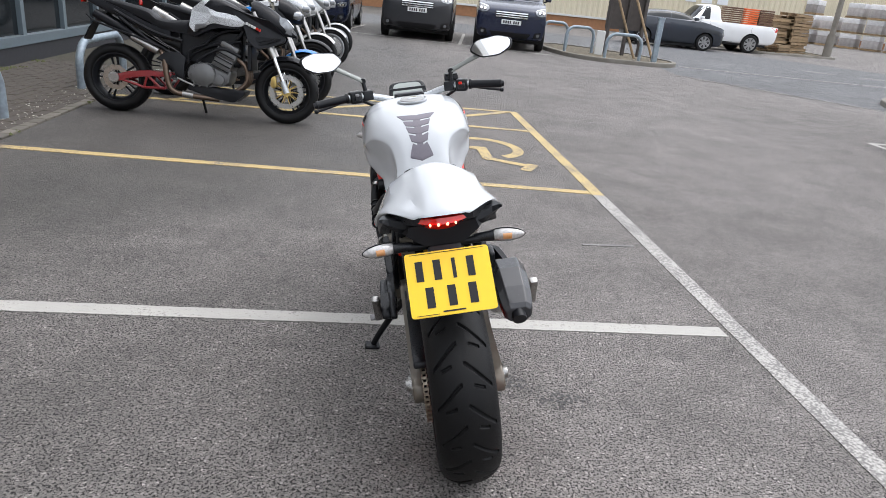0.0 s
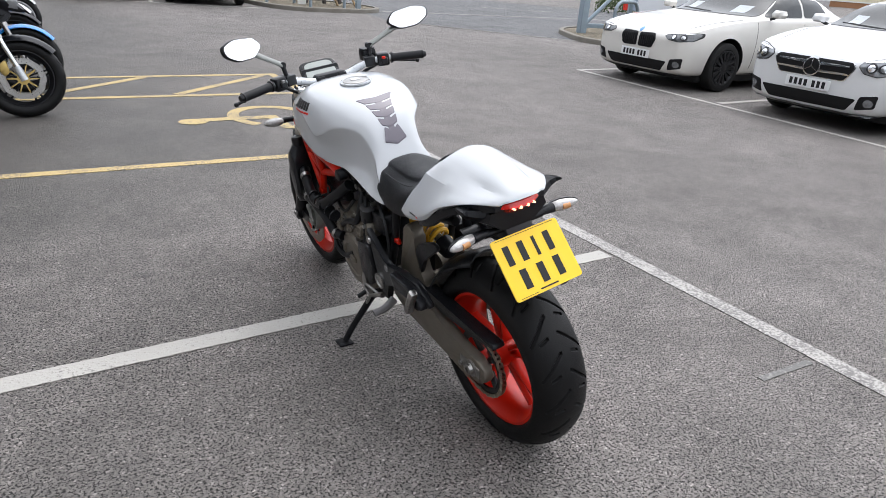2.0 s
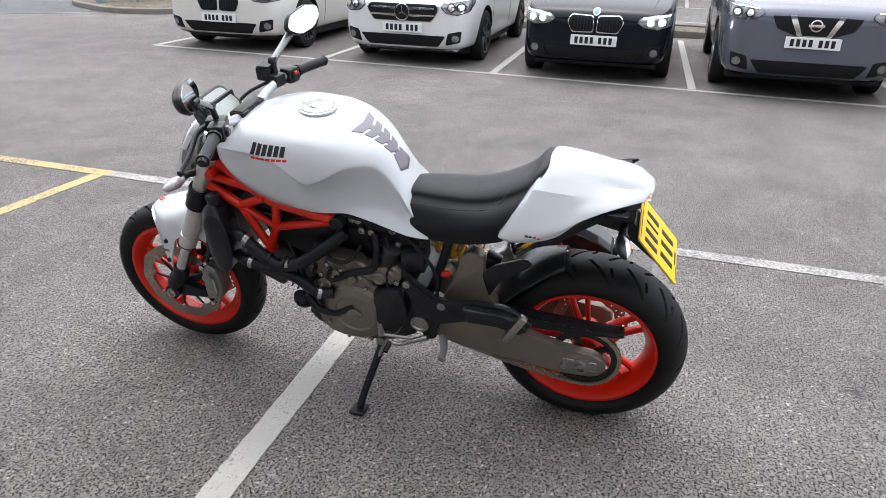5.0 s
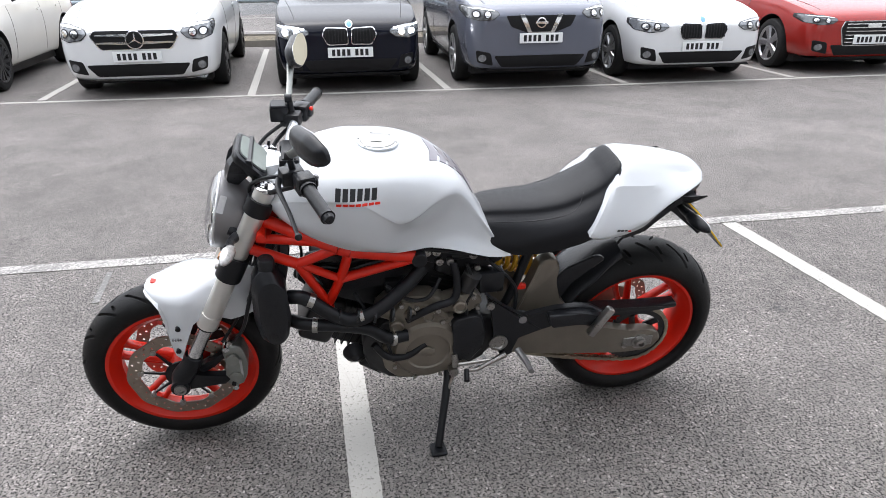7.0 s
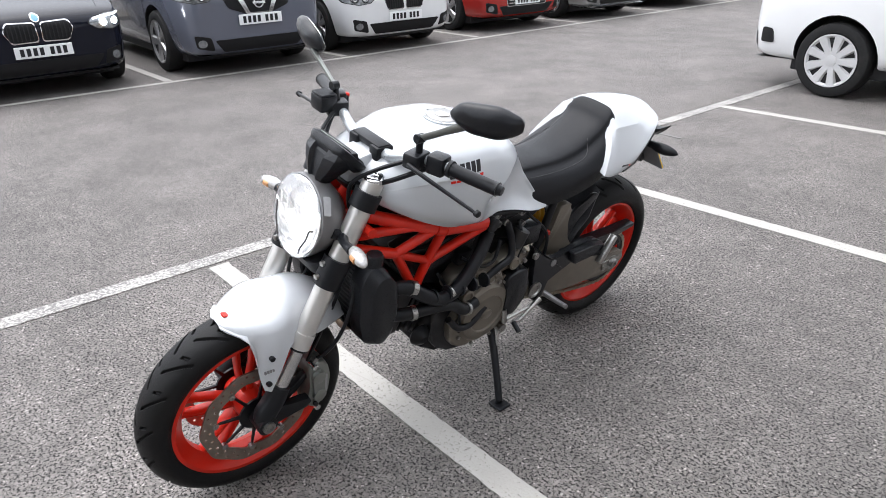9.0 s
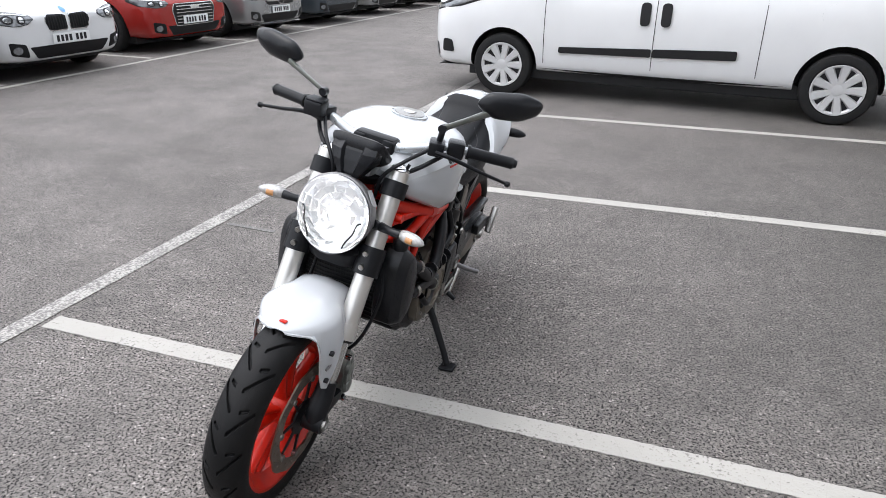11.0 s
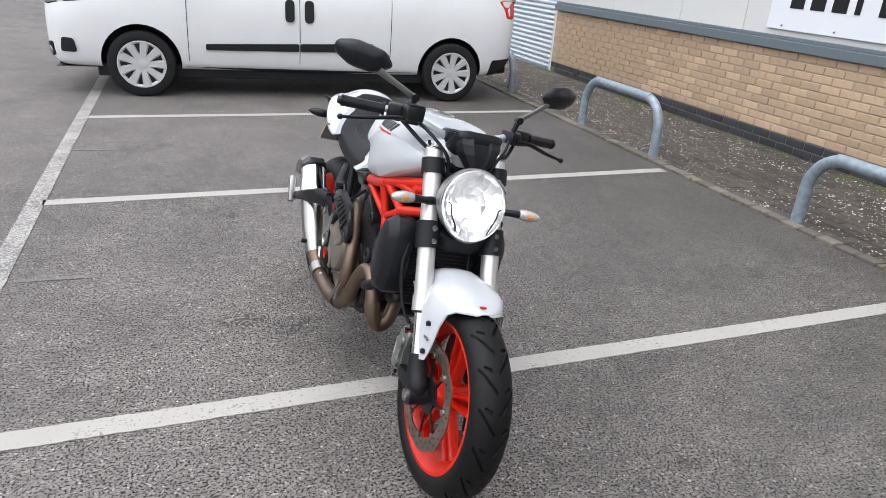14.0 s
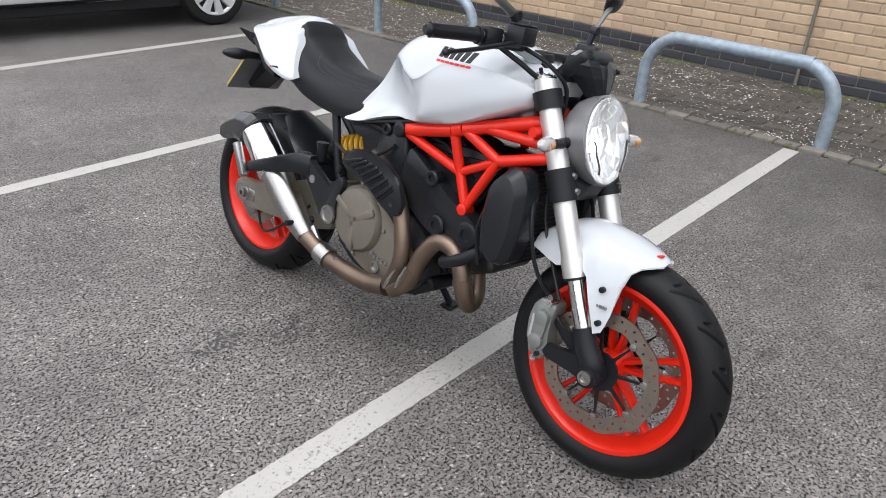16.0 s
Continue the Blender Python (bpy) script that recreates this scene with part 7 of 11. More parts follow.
# castings, bolts, plugs and wires round the left of the engine
bm = prism_bm(rounded([(0.855, 0.52), (0.82, 0.592), (0.765, 0.57), (0.70, 0.555), (0.66, 0.50), (0.752, 0.458), (0.835, 0.468)], 0.015, 3), -0.168, -0.12, 0.012)
part("cam_cover", bm, M_BRONZE, bike, "bronze cam cover")
for y, z, r in ((0.83, 0.50, 0.022), (0.79, 0.545, 0.018), (0.735, 0.53, 0.02), (0.64, 0.555, 0.022)):
    part("plug_boss", lathe_bm([(-0.16, r), (-0.178, r), (-0.181, r * 0.75), (-0.176, r * 0.6)], "X", (0, y, z), 16), M_BRONZE, bike)
for y, z in ((0.842, 0.532), (0.816, 0.575), (0.77, 0.562), (0.705, 0.545), (0.69, 0.50), (0.755, 0.472), (0.828, 0.478), (0.60, 0.585), (0.585, 0.545), (0.66, 0.585)):
    part("head_bolt", lathe_bm([(-0.165, 0.0075), (-0.175, 0.0075), (-0.176, 0.004)], "X", (0, y, z), 8), M_STEEL, bike)
for y, z, r in ((0.71, 0.732, 0.012), (0.70, 0.697, 0.011), (0.668, 0.694, 0.011), (0.585, 0.665, 0.009), (0.60, 0.712, 0.012)):
    part("subframe_bolt", lathe_bm([(-0.118, r), (-0.136, r), (-0.137, r * 0.55), (-0.132, r * 0.5)], "X", (0, y, z), 14), M_STEEL, bike, "bright hexagon bolt")
part("fuse_box", box_bm((-0.145, 0.50, 0.575), (-0.10, 0.578, 0.648), 0.008, None, 2), M_BLACK, bike, "small black box below the seat")
part("coil", box_bm((-0.14, 0.80, 0.60), (-0.105, 0.86, 0.645), 0.008, None, 2), M_SOFT_BLACK, bike)
for pts, r in (([(-0.15, 0.86, 0.64), (-0.17, 0.80, 0.60), (-0.172, 0.74, 0.60), (-0.15, 0.70, 0.65)], 0.006), ([(-0.14, 0.62, 0.69), (-0.16, 0.60, 0.62), (-0.165, 0.62, 0.55), (-0.175, 0.60, 0.48)], 0.005),
               ([(-0.15, 0.95, 0.62), (-0.175, 0.90, 0.53), (-0.18, 0.86, 0.44), (-0.17, 0.84, 0.36)], 0.005), ([(-0.12, 0.56, 0.69), (-0.145, 0.47, 0.60), (-0.15, 0.46, 0.50)], 0.006),
               ([(0.15, 0.74, 0.68), (0.168, 0.66, 0.62), (0.165, 0.58, 0.60), (0.15, 0.48, 0.62)], 0.006), ([(0.15, 1.12, 0.66), (0.17, 1.10, 0.56), (0.165, 1.12, 0.46)], 0.005)):
    part("wiring", tube_bm(pts, r, 7), M_SOFT_BLACK, bike)
for k in range(5):
    part("cable_tie", tube_bm([(-0.199, 1.0 - k * 0.05, 0.583 - k * 0.004), (-0.199, 0.994 - k * 0.05, 0.582 - k * 0.004)], 0.0225, 12), M_BLACK, bike)
part("radiator_hose", tube_bm([(0.14, 1.12, 0.5), (0.165, 1.06, 0.45), (0.16, 1.0, 0.42)], 0.018, 12), M_SOFT_BLACK, bike)
# hoses that run down to the front brakes
for s in (-1, 1):
    part("brake_hose", tube_bm([(s * 0.12, 1.21, 0.73), (s * 0.15, 1.245, 0.62), (s * 0.142, 1.27, 0.53), (s * 0.125, 1.30, 0.47), (s * 0.10, 1.325, 0.435)], 0.0055, 8), M_SOFT_BLACK, bike)
    part("banjo_bolt", lathe_bm([(s * 0.09, 0.008), (s * 0.112, 0.008)], "X", (0, 1.325, 0.44), 10), M_STEEL, bike)
    part("caliper_bolt", lathe_bm([(s * 0.117, 0.007), (s * 0.125, 0.007)], "X", (0, 1.33, 0.285), 8), M_SOFT_BLACK, bike)

# ---- parked vehicles ----
def paint(name, col, metal=0.0, rough=0.22):
    return mat(name, col, rough, metal=metal, var=0.04, scale=3, coat=0.45, rvar=0.05, grime=0.06)


P_WHITE = paint("white_car_paint", (0.68, 0.685, 0.69))
P_VAN = paint("white_van_paint", (0.78, 0.785, 0.79))
M_HUBCAP = mat("silver_hubcap", (0.55, 0.55, 0.555), 0.4, metal=0.25, var=0.06)
P_CREAM = paint("dusty_white_car_paint", (0.66, 0.64, 0.60))
P_BLACK = mat("black_car_paint", (0.006, 0.007, 0.013), 0.12, var=0.05, spec=0.24, rvar=0.03)
P_GREY = paint("grey_car_paint", (0.115, 0.124, 0.158), 0.3)
P_SILVER = paint("silver_car_paint", (0.36, 0.37, 0.38), 0.7)
P_RED = paint("dark_red_car_paint", (0.3, 0.016, 0.012), 0.15)
P_BLUEGREY = paint("blue_grey_car_paint", (0.06, 0.075, 0.09), 0.5)
P_NAVY = paint("navy_car_paint", (0.008, 0.014, 0.04), 0.2)
P_DARK = paint("dark_grey_car_paint", (0.05, 0.052, 0.058), 0.5)
M_TRIM = mat("unpainted_trim", (0.02, 0.02, 0.021), 0.55, var=0.2)
M_MESH = mat("grille_mesh", (0.008, 0.008, 0.009), 0.45, var=0.3, scale=120)
M_HEADLAMP = mat("headlamp_unit", (0.24, 0.25, 0.265), 0.14, metal=0.5, var=0.8, scale=22, coat=1.0, rvar=0.06)
M_DARK_LAMP = mat("smoked_headlamp_unit", (0.12, 0.125, 0.13), 0.12, metal=0.4, var=0.6, scale=34, coat=1.0, rvar=0.06)
M_RIM = mat("alloy_rim", (0.42, 0.42, 0.43), 0.3, metal=0.8, var=0.1)
M_DARK_RIM = mat("dark_alloy_rim", (0.03, 0.03, 0.032), 0.35, metal=0.5, var=0.2)
M_CAR_TYRE = mat("car_tyre", (0.014, 0.014, 0.0145), 0.72, var=0.3, grime=0.1)
M_CARD = mat("white_card", (0.3, 0.33, 0.36), 0.3, var=0.15, scale=40, coat=0.3)
M_ROUNDEL = mat("badge_blue", (0.12, 0.3, 0.55), 0.3)


def interp(pts, x):
    for (a, va), (b, vb) in zip(pts, pts[1:]):
        if x <= b:
            f = max(0.0, min(1.0, (x - a) / (b - a)))
            return va + (vb - va) * f
    return pts[-1][1]


def car_wheel(parent, x, y, r, width, rim_mat, spokes, side):
    w = new("wheel")
    w.empty_display_size = 0.1
    w.parent = parent
    w.matrix_local = pose(x, y, r)
    h = width / 2
    rr = r * 0.70
    prof = [(-h * 0.7, rr), (-h * 0.96, rr * 1.06), (-h, r * 0.86), (-h * 0.9, r * 0.96), (-h * 0.7, r), (h * 0.7, r), (h * 0.9, r * 0.96), (h, r * 0.86), (h * 0.96, rr * 1.06), (h * 0.7, rr)]
    part("tyre", lathe_bm(prof, "Y", (0, 0, 0), 40), M_CAR_TYRE, w, "black car tyre")
    s = side
    bm = bmesh.new()
    add_lathe(bm, [(s * h * 0.72, rr * 1.0), (s * h * 0.97, rr * 1.03), (s * h * 0.98, rr * 0.97), (s * h * 0.8, rr * 0.9), (s * h * 0.2, rr * 0.86), (s * h * 0.1, rr * 0.2)], "Y", (0, 0, 0), 36)
    part("rim", bm, M_DARK_RIM, w)
    rows = []
    for f in (0.12, 0.5, 0.96):
        half = rr * (0.1 + 0.5 / spokes) * (1.0 if f < 0.9 else 1.35) * (0.7 if spokes > 9 else 1.0)
        c, q, t = Vector((rr * f, s * h * (0.86 - 0.1 * (1 - f)), 0)), Vector((0, 0, 1)), Vector((0, s * 0.012, 0))
        rows.append([c - q * half - t, c - q * half * 0.7 + t, c + q * half * 0.7 + t, c + q * half - t])
    one = part("spoke", loft_bm(rows), rim_mat, w)
    for k in range(1, spokes):
        o = new("spoke", one.data)
        o.parent = w
        o.matrix_local = Matrix.Rotation(2 * math.pi * k / spokes, 4, "Y")
    part("wheel_hub", lathe_bm([(s * h * 0.6, rr * 0.24), (s * h * 0.92, rr * 0.22), (s * h * 0.95, rr * 0.12)], "Y", (0, 0, 0), 20), rim_mat, w)
    part("rim_lip", lathe_bm([(s * h * 0.8, rr * 0.93), (s * h * 0.99, rr * 1.02), (s * h * 0.99, rr * 0.96), (s * h * 0.8, rr * 0.89)], "Y", (0, 0, 0), 36, True), rim_mat, w)
    return w


def car(name, m, label, category, body, L, W, H, hood, cowl, x_cowl, roof0, roof1, style="hatch", wb=2.6, fo=0.85, r=0.32, rim=M_RIM, spokes=5,
        grille="star", lamps=M_HEADLAMP, front=True, group="", plate=True, plate_col=None, clear=0.18, lit=False, lamp=(0.62, 0.90, 0.62, 0.76), cladding=False, plate_z=0.46, lift=0.0, bluff=0.0, cards=()):
    ob = thing(name, m, label, category, group)
    hw = W / 2
    boot = cowl + 0.02
    if style == "hatch":
        deck = [(0, hood - 0.14), (0.06, hood - 0.05), (0.2, hood), (0.6, hood + (cowl - hood) * 0.55), (x_cowl, cowl), (L - 0.12, cowl + 0.05), (L - 0.02, cowl - 0.1), (L, cowl - 0.25)]
        top = [(x_cowl, cowl), (roof0, H - 0.05), ((roof0 + roof1) / 2, H), (roof1, H - 0.05), (L - 0.1, cowl + 0.1), (L, cowl - 0.2)]
    elif style == "saloon":
        deck = [(0, hood - 0.14), (0.06, hood - 0.05), (0.2, hood), (0.6, hood + (cowl - hood) * 0.55), (x_cowl, cowl), (L - 0.9, cowl + 0.05), (L - 0.06, cowl + 0.03), (L, cowl - 0.2)]
        top = [(x_cowl, cowl), (roof0, H - 0.05), ((roof0 + roof1) / 2, H), (roof1, H - 0.06), (L - 0.75, cowl + 0.1), (L - 0.06, cowl + 0.05), (L, cowl - 0.18)]
    elif style == "pickup":
        deck = [(0, hood - 0.14), (0.06, hood - 0.05), (0.2, hood), (0.6, hood + (cowl - hood) * 0.55), (x_cowl, cowl), (roof1 + 0.3, cowl), (L - 0.05, cowl - 0.02), (L, cowl - 0.05)]
        top = [(x_cowl, cowl), (roof0, H - 0.05), ((roof0 + roof1) / 2, H), (roof1, H - 0.04), (roof1 + 0.14, cowl + 0.05), (L - 0.05, cowl), (L, cowl - 0.05)]
    else:
        deck = [(0, hood - 0.16), (0.05, hood - 0.07), (0.16, hood), (0.6, hood + (cowl - hood) * 0.6), (x_cowl, cowl), (L - 0.06, cowl + 0.02), (L, cowl - 0.1)]
        top = [(x_cowl, cowl), (roof0, H - 0.06), ((roof0 + roof1) / 2, H), (roof1, H - 0.03), (L - 0.03, H - 0.5), (L, cowl)]
    xs = sorted({0.0, 0.03, 0.09, 0.2, 0.42, 0.7, fo, x_cowl - 0.2, x_cowl, (x_cowl + roof0) / 2, roof0, (roof0 + roof1) / 2, roof1, (roof1 + L) / 2, L - 0.35, L - 0.14, L - 0.04, L} | ({roof1 - 0.08, roof1 + 0.06, roof1 + 0.14, roof1 + 0.2} if style == "pickup" else set()))
    wid = [(0, 0.70 + bluff), (0.03, 0.79 + bluff), (0.09, 0.87 + bluff * 0.6), (0.2, 0.94), (0.42, 0.965), (0.8, 0.99), (1.6, 1.0), (L - 0.7, 0.99), (L - 0.25, 0.95), (L - 0.08, 0.88), (L, 0.78)]
    low = [(0, clear + 0.16), (0.03, clear + 0.07), (0.1, clear + 0.01), (0.25, clear), (L - 0.3, clear), (L - 0.06, clear + 0.1), (L, clear + 0.22)]
    rows = []
    for x in xs:
        w, b, t = hw * interp(wid, x), interp(low, x), interp(deck, x)
        R = max(t + 0.015, interp(top, x)) if x >= x_cowl else t + 0.02
        g = max(0.0, min(1.0, (R - t - 0.03) / 0.3))
        hgt = t - b
        gw = hw * (0.97 if style == "van" else 0.94)
        half = [(0, b), (0.7 * w, b), (0.93 * w, b + 0.05), (0.992 * w, b + 0.3 * hgt), (w, b + 0.62 * hgt), (0.985 * w, b + 0.86 * hgt), (0.94 * w, t)]
        hoodp = [(0.89 * w, t + 0.006), (0.75 * w, t + 0.012), (0.55 * w, t + 0.017), (0.28 * w, t + 0.02), (0, t + 0.02)]
        ghp = [(gw * 0.965, t + 0.02), (gw * (0.95 if style == "van" else 0.88), t + 0.55 * (R - t)), (gw * (0.86 if style == "van" else 0.74), R - 0.05), (gw * 0.45, R), (0, R + 0.01)]
        half += [(a[0] * (1 - g) + c[0] * g, a[1] * (1 - g) + c[1] * g) for a, c in zip(hoodp, ghp)]
        rows.append([(x, y, z) for y, z in half] + [(x, -y, z) for y, z in half[-2:0:-1]])
    n = len(rows[0])
    bm = loft_bm(rows, True, 1, ((6, 0.65), (n - 6, 0.65), (2, 0.4), (n - 2, 0.4), (4, 0.35), (n - 4, 0.35)))
    shell = part("body", bm, [body, M_TRIM], ob)
    sub = shell.modifiers.new("round", "SUBSURF")
    sub.levels = sub.render_levels = 2
    # wheel arches cut out of the body
    cut = bmesh.new()
    for x in (fo, fo + wb):
        for s in (-1, 1):
            add_lathe(cut, [(s * (hw - 0.32), r + 0.055), (s * (hw + 0.3), r + 0.055)], "Y", (x, 0, r + 0.01), 32)
    bmesh.ops.recalc_face_normals(cut, faces=cut.faces)
    cme = bpy.data.meshes.new("cut")
    cut.to_mesh(cme)
    cut.free()
    for f in cme.polygons:
        f.material_index = 1
    cme.materials.append(body)
    cme.materials.append(M_TRIM)
    cutter = new("cut", cme)
    cutter.parent = ob
    bo = shell.modifiers.new("arch", "BOOLEAN")
    bo.operation, bo.object = "DIFFERENCE", cutter
    me = baked(shell)
    me.shade_smooth()
    me.set_sharp_from_angle(angle=radians(40))
    bpy.data.objects.remove(cutter)
    bpy.data.meshes.remove(cme)
    tree = tree_of(me)
    ahead = lambda u, v: (-1.0, u, v)
    F = (1, 0, 0)

    def face(nm, outline, material, proud=0.004, label="", parent=None, rr=0.0, depth=0.02):
        o = rounded(outline, rr, 3) if rr else outline
        b2 = patch_bm(tree, o, ahead, F, proud, depth, 0.03, 6, 4.0)
        if len(b2.verts) == 0:
            b2.free()
            return None
        return part(nm, b2, material, parent or ob, label)

    def both(nm, outline, material, proud=0.004, label="", rr=0.0):
        face(nm, outline, material, proud, label, None, rr)
        face(nm, [(-y, z) for y, z in outline[::-1]], material, proud, label, None, rr)

    def flank(nm, outline, material, s, proud=0.006, label="", rr=0.0, depth=0.012):
        o = rounded(outline, rr, 3) if rr else outline
        b2 = patch_bm(tree, o, lambda u, v: (u, s * 3.0, v), (0, -s, 0), proud, depth, 0.06, 3, 4.0)
        if len(b2.verts):
            part(nm, b2, material, ob, label)
        else:
            b2.free()

    # glass
    zc, zr = cowl + 0.045, H - 0.10
    face("windscreen", [(-hw * 0.80, zc), (hw * 0.80, zc), (hw * 0.66, zr), (-hw * 0.66, zr)], M_GLASS_DARK, 0.008, "dark reflective windscreen", rr=0.05)
    if front and cards:
        for yc, wc in cards:
            face("price_card", [(yc - wc / 2, zc + 0.03), (yc + wc / 2, zc + 0.03), (yc + wc / 2, zc + 0.13), (yc - wc / 2, zc + 0.13)], M_CARD, 0.0095, "white card inside the windscreen")
    if style != "pickup":
        b2 = patch_bm(tree, rounded([(-hw * 0.68, cowl + 0.12), (hw * 0.68, cowl + 0.12), (hw * 0.58, H - 0.14), (-hw * 0.58, H - 0.14)], 0.05, 3), lambda u, v: (L + 1, u, v), (-1, 0, 0), 0.004, 0.012, 0.06, 3, 4.0)
        if len(b2.verts):
            part("rear_window", b2, M_GLASS_DARK, ob)
        else:
            b2.free()
    mid = roof0 + (roof1 - roof0) * 0.42
    for s in (-1, 1):
        zb, zt = cowl + 0.05, H - 0.12
        flank("side_window", [(x_cowl + 0.38, zb), (mid - 0.03, zb + 0.01), (mid - 0.03, zt + 0.02), (roof0 + 0.12, zt)], M_GLASS_DARK, s, rr=0.04)
        if style == "hatch" or style == "saloon":
            flank("side_window", [(mid + 0.03, zb + 0.01), (roof1 - 0.05, zb + 0.03), (roof1 - 0.22, zt - 0.02), (mid + 0.03, zt + 0.02)], M_GLASS_DARK, s, rr=0.04)
        for xx in (x_cowl + 0.12, mid, fo + wb - 0.05) if style != "van" else (1.33, 2.447, 3.43):
            flank("door_seam", [(xx, clear + 0.13), (xx + 0.007, clear + 0.13), (xx + 0.007, cowl - 0.02), (xx, cowl - 0.02)], M_TRIM, s, 0.002)
        flank("sill_trim", [(fo + r + 0.1, clear + 0.005), (fo + wb - r - 0.1, clear + 0.005), (fo + wb - r - 0.1, clear + 0.07), (fo + r + 0.1, clear + 0.07)], M_TRIM, s, 0.006)
        if style != "van":
            for xx in (mid - 0.2, mid + 0.62):
                flank("door_handle", [(xx, cowl - 0.13), (xx + 0.17, cowl - 0.125), (xx + 0.17, cowl - 0.10), (xx, cowl - 0.105)], body, s, 0.028, rr=0.01)
        # door mirror
        mc = Vector((x_cowl + 0.42, s * (hw + 0.06), cowl + 0.1))
        sec = [(0.0, 0.085, 0.0), (0.0, 0.06, 0.055), (0.0, -0.06, 0.06), (0.0, -0.095, 0.02), (0.0, -0.08, -0.05), (0.0, 0.06, -0.05)]
        rowsm = [[(mc.x + dx, mc.y + y * f * s, mc.z + z * f) for _, y, z in sec] for dx, f in ((-0.09, 0.45), (-0.07, 0.8), (-0.02, 1.0), (0.06, 1.0), (0.075, 0.9))]
        part("door_mirror", loft_bm(rowsm), body if not cladding else M_TRIM, ob, "door mirror")
        part("mirror_arm", tube_bm([(mc.x, s * (hw * 0.93), cowl + 0.03), (mc.x, mc.y - s * 0.02, mc.z - 0.03)], 0.02, 8), M_TRIM, ob)
    if front:
        y0, y1, z0, z1 = lamp
        dz, dy = z1 - z0, y1 - y0
        shape = [(hw * y0, z0 + dz * 0.42), (hw * (y0 + dy * 0.2), z0 + dz * 0.1), (hw * (y0 + dy * 0.6), z0), (hw * (y1 - dy * 0.06), z0 + dz * 0.2), (hw * y1, z0 + dz * 0.62), (hw * (y1 - dy * 0.03), z1), (hw * (y0 + dy * 0.5), z0 + dz * 0.9), (hw * (y0 + dy * 0.08), z0 + dz * 0.66)]
        my, mz = hw * (y0 + y1) / 2, (z0 + z1) / 2
        both("headlight_bezel", [(my + (y - my) * 1.05, mz + (z - mz) * 1.1) for y, z in shape], M_TRIM, 0.005, "", 0.015)
        both("headlight", shape, lamps, 0.010, "clear headlight unit", 0.015)
        for s in (-1, 1):
            for k in (0.38, 0.7):
                yy, zz = hw * (y0 + dy * k) * s, z0 + dz * (0.36 + 0.12 * k)
                face("lamp_ring", circle(yy, zz, min(0.05, dz * 0.3), 16), M_DARK_RIM if not lit else M_CHROME, 0.014)
                face("lamp_lens", circle(yy, zz, min(0.036, dz * 0.2), 14), M_LAMP if lit else M_CHROME, 0.018, "round lamp inside the headlight")
            face("lamp_brow", [(s * hw * (y0 + dy * 0.14), z0 + dz * 0.62), (s * hw * (y1 - dy * 0.1), z0 + dz * 0.86), (s * hw * (y1 - dy * 0.1), z0 + dz * 0.93), (s * hw * (y0 + dy * 0.14), z0 + dz * 0.69)], M_LAMP if lit else M_CHROME, 0.016)
        gz = hood - 0.17
        if grille == "kidney":
            for s in (-1, 1):
                o = [(s * 0.022, gz - 0.085), (s * 0.25, gz - 0.09), (s * 0.31, gz + 0.01), (s * 0.27, gz + 0.085), (s * 0.03, gz + 0.075)]
                face("grille_surround", [(y + (0.008 if y > s * 0.1 else -0.008) * 1, z + (0.012 if z > gz - 0.02 else -0.012)) for y, z in o], M_CHROME if body is not P_CREAM else M_TRIM, 0.008, "chrome kidney grille surround", None, 0.03)
                face("grille", o, M_MESH, 0.012, "black slatted grille", None, 0.03)
                for k in range(7):
                    yy = s * (0.055 + k * 0.036)
                    face("grille_slat", [(yy - 0.004, gz - 0.075), (yy + 0.004, gz - 0.075), (yy + 0.004, gz + 0.065), (yy - 0.004, gz + 0.065)], M_TRIM, 0.02)
            face("badge", circle(0, hood - 0.045, 0.04, 18), M_CHROME, 0.006)
            face("badge", circle(0, hood - 0.045, 0.03, 18), M_ROUNDEL, 0.009, "round enamel badge")
        elif grille == "star":
            o = [(-0.43, gz + 0.075), (0.43, gz + 0.075), (0.46, gz + 0.02), (0.37, gz - 0.12), (-0.37, gz - 0.12), (-0.46, gz + 0.02)]
            face("grille_surround", [(y * 1.03, gz - 0.04 + (z - gz + 0.04) * 1.08) for y, z in o], M_CHROME, 0.006, "", None, 0.03)
            face("grille", o, M_MESH, 0.01, "black grille with two bright bars", None, 0.03)
            for dz in (0.025, -0.055):
                for s in (-1, 1):
                    face("grille_bar", [(s * 0.09, gz + dz - 0.014), (s * 0.41, gz + dz - 0.004), (s * 0.41, gz + dz + 0.014), (s * 0.09, gz + dz + 0.016)], M_CHROME, 0.02)
            face("badge_ring", circle(0, gz - 0.02, 0.1, 24), M_CHROME, 0.028, "round chrome badge")
            face("badge_face", circle(0, gz - 0.02, 0.086, 24), M_MESH, 0.031)
            for k in range(3):
                a = radians(90 + 120 * k)
                q = Vector((-math.sin(a), math.cos(a))) * 0.01
                c, e = Vector((0, gz - 0.02)), Vector((0.09 * math.cos(a), gz - 0.02 + 0.09 * math.sin(a)))
                face("badge_spoke", [tuple(c - q), tuple(e), tuple(c + q)], M_CHROME, 0.036)
        elif grille == "vee":
            face("grille", [(-0.42, gz + 0.06), (0.42, gz + 0.06), (0.36, gz - 0.06), (0.14, gz - 0.14), (-0.14, gz - 0.14), (-0.36, gz - 0.06)], M_MESH, 0.006, "black mesh grille", None, 0.02)
            for s in (-1, 1):
                face("grille_vee", [(s * 0.10, gz - 0.15), (s * 0.15, gz - 0.15), (s * 0.26, gz + 0.07), (s * 0.20, gz + 0.07)], M_CHROME, 0.014, "bright limb of the vee")
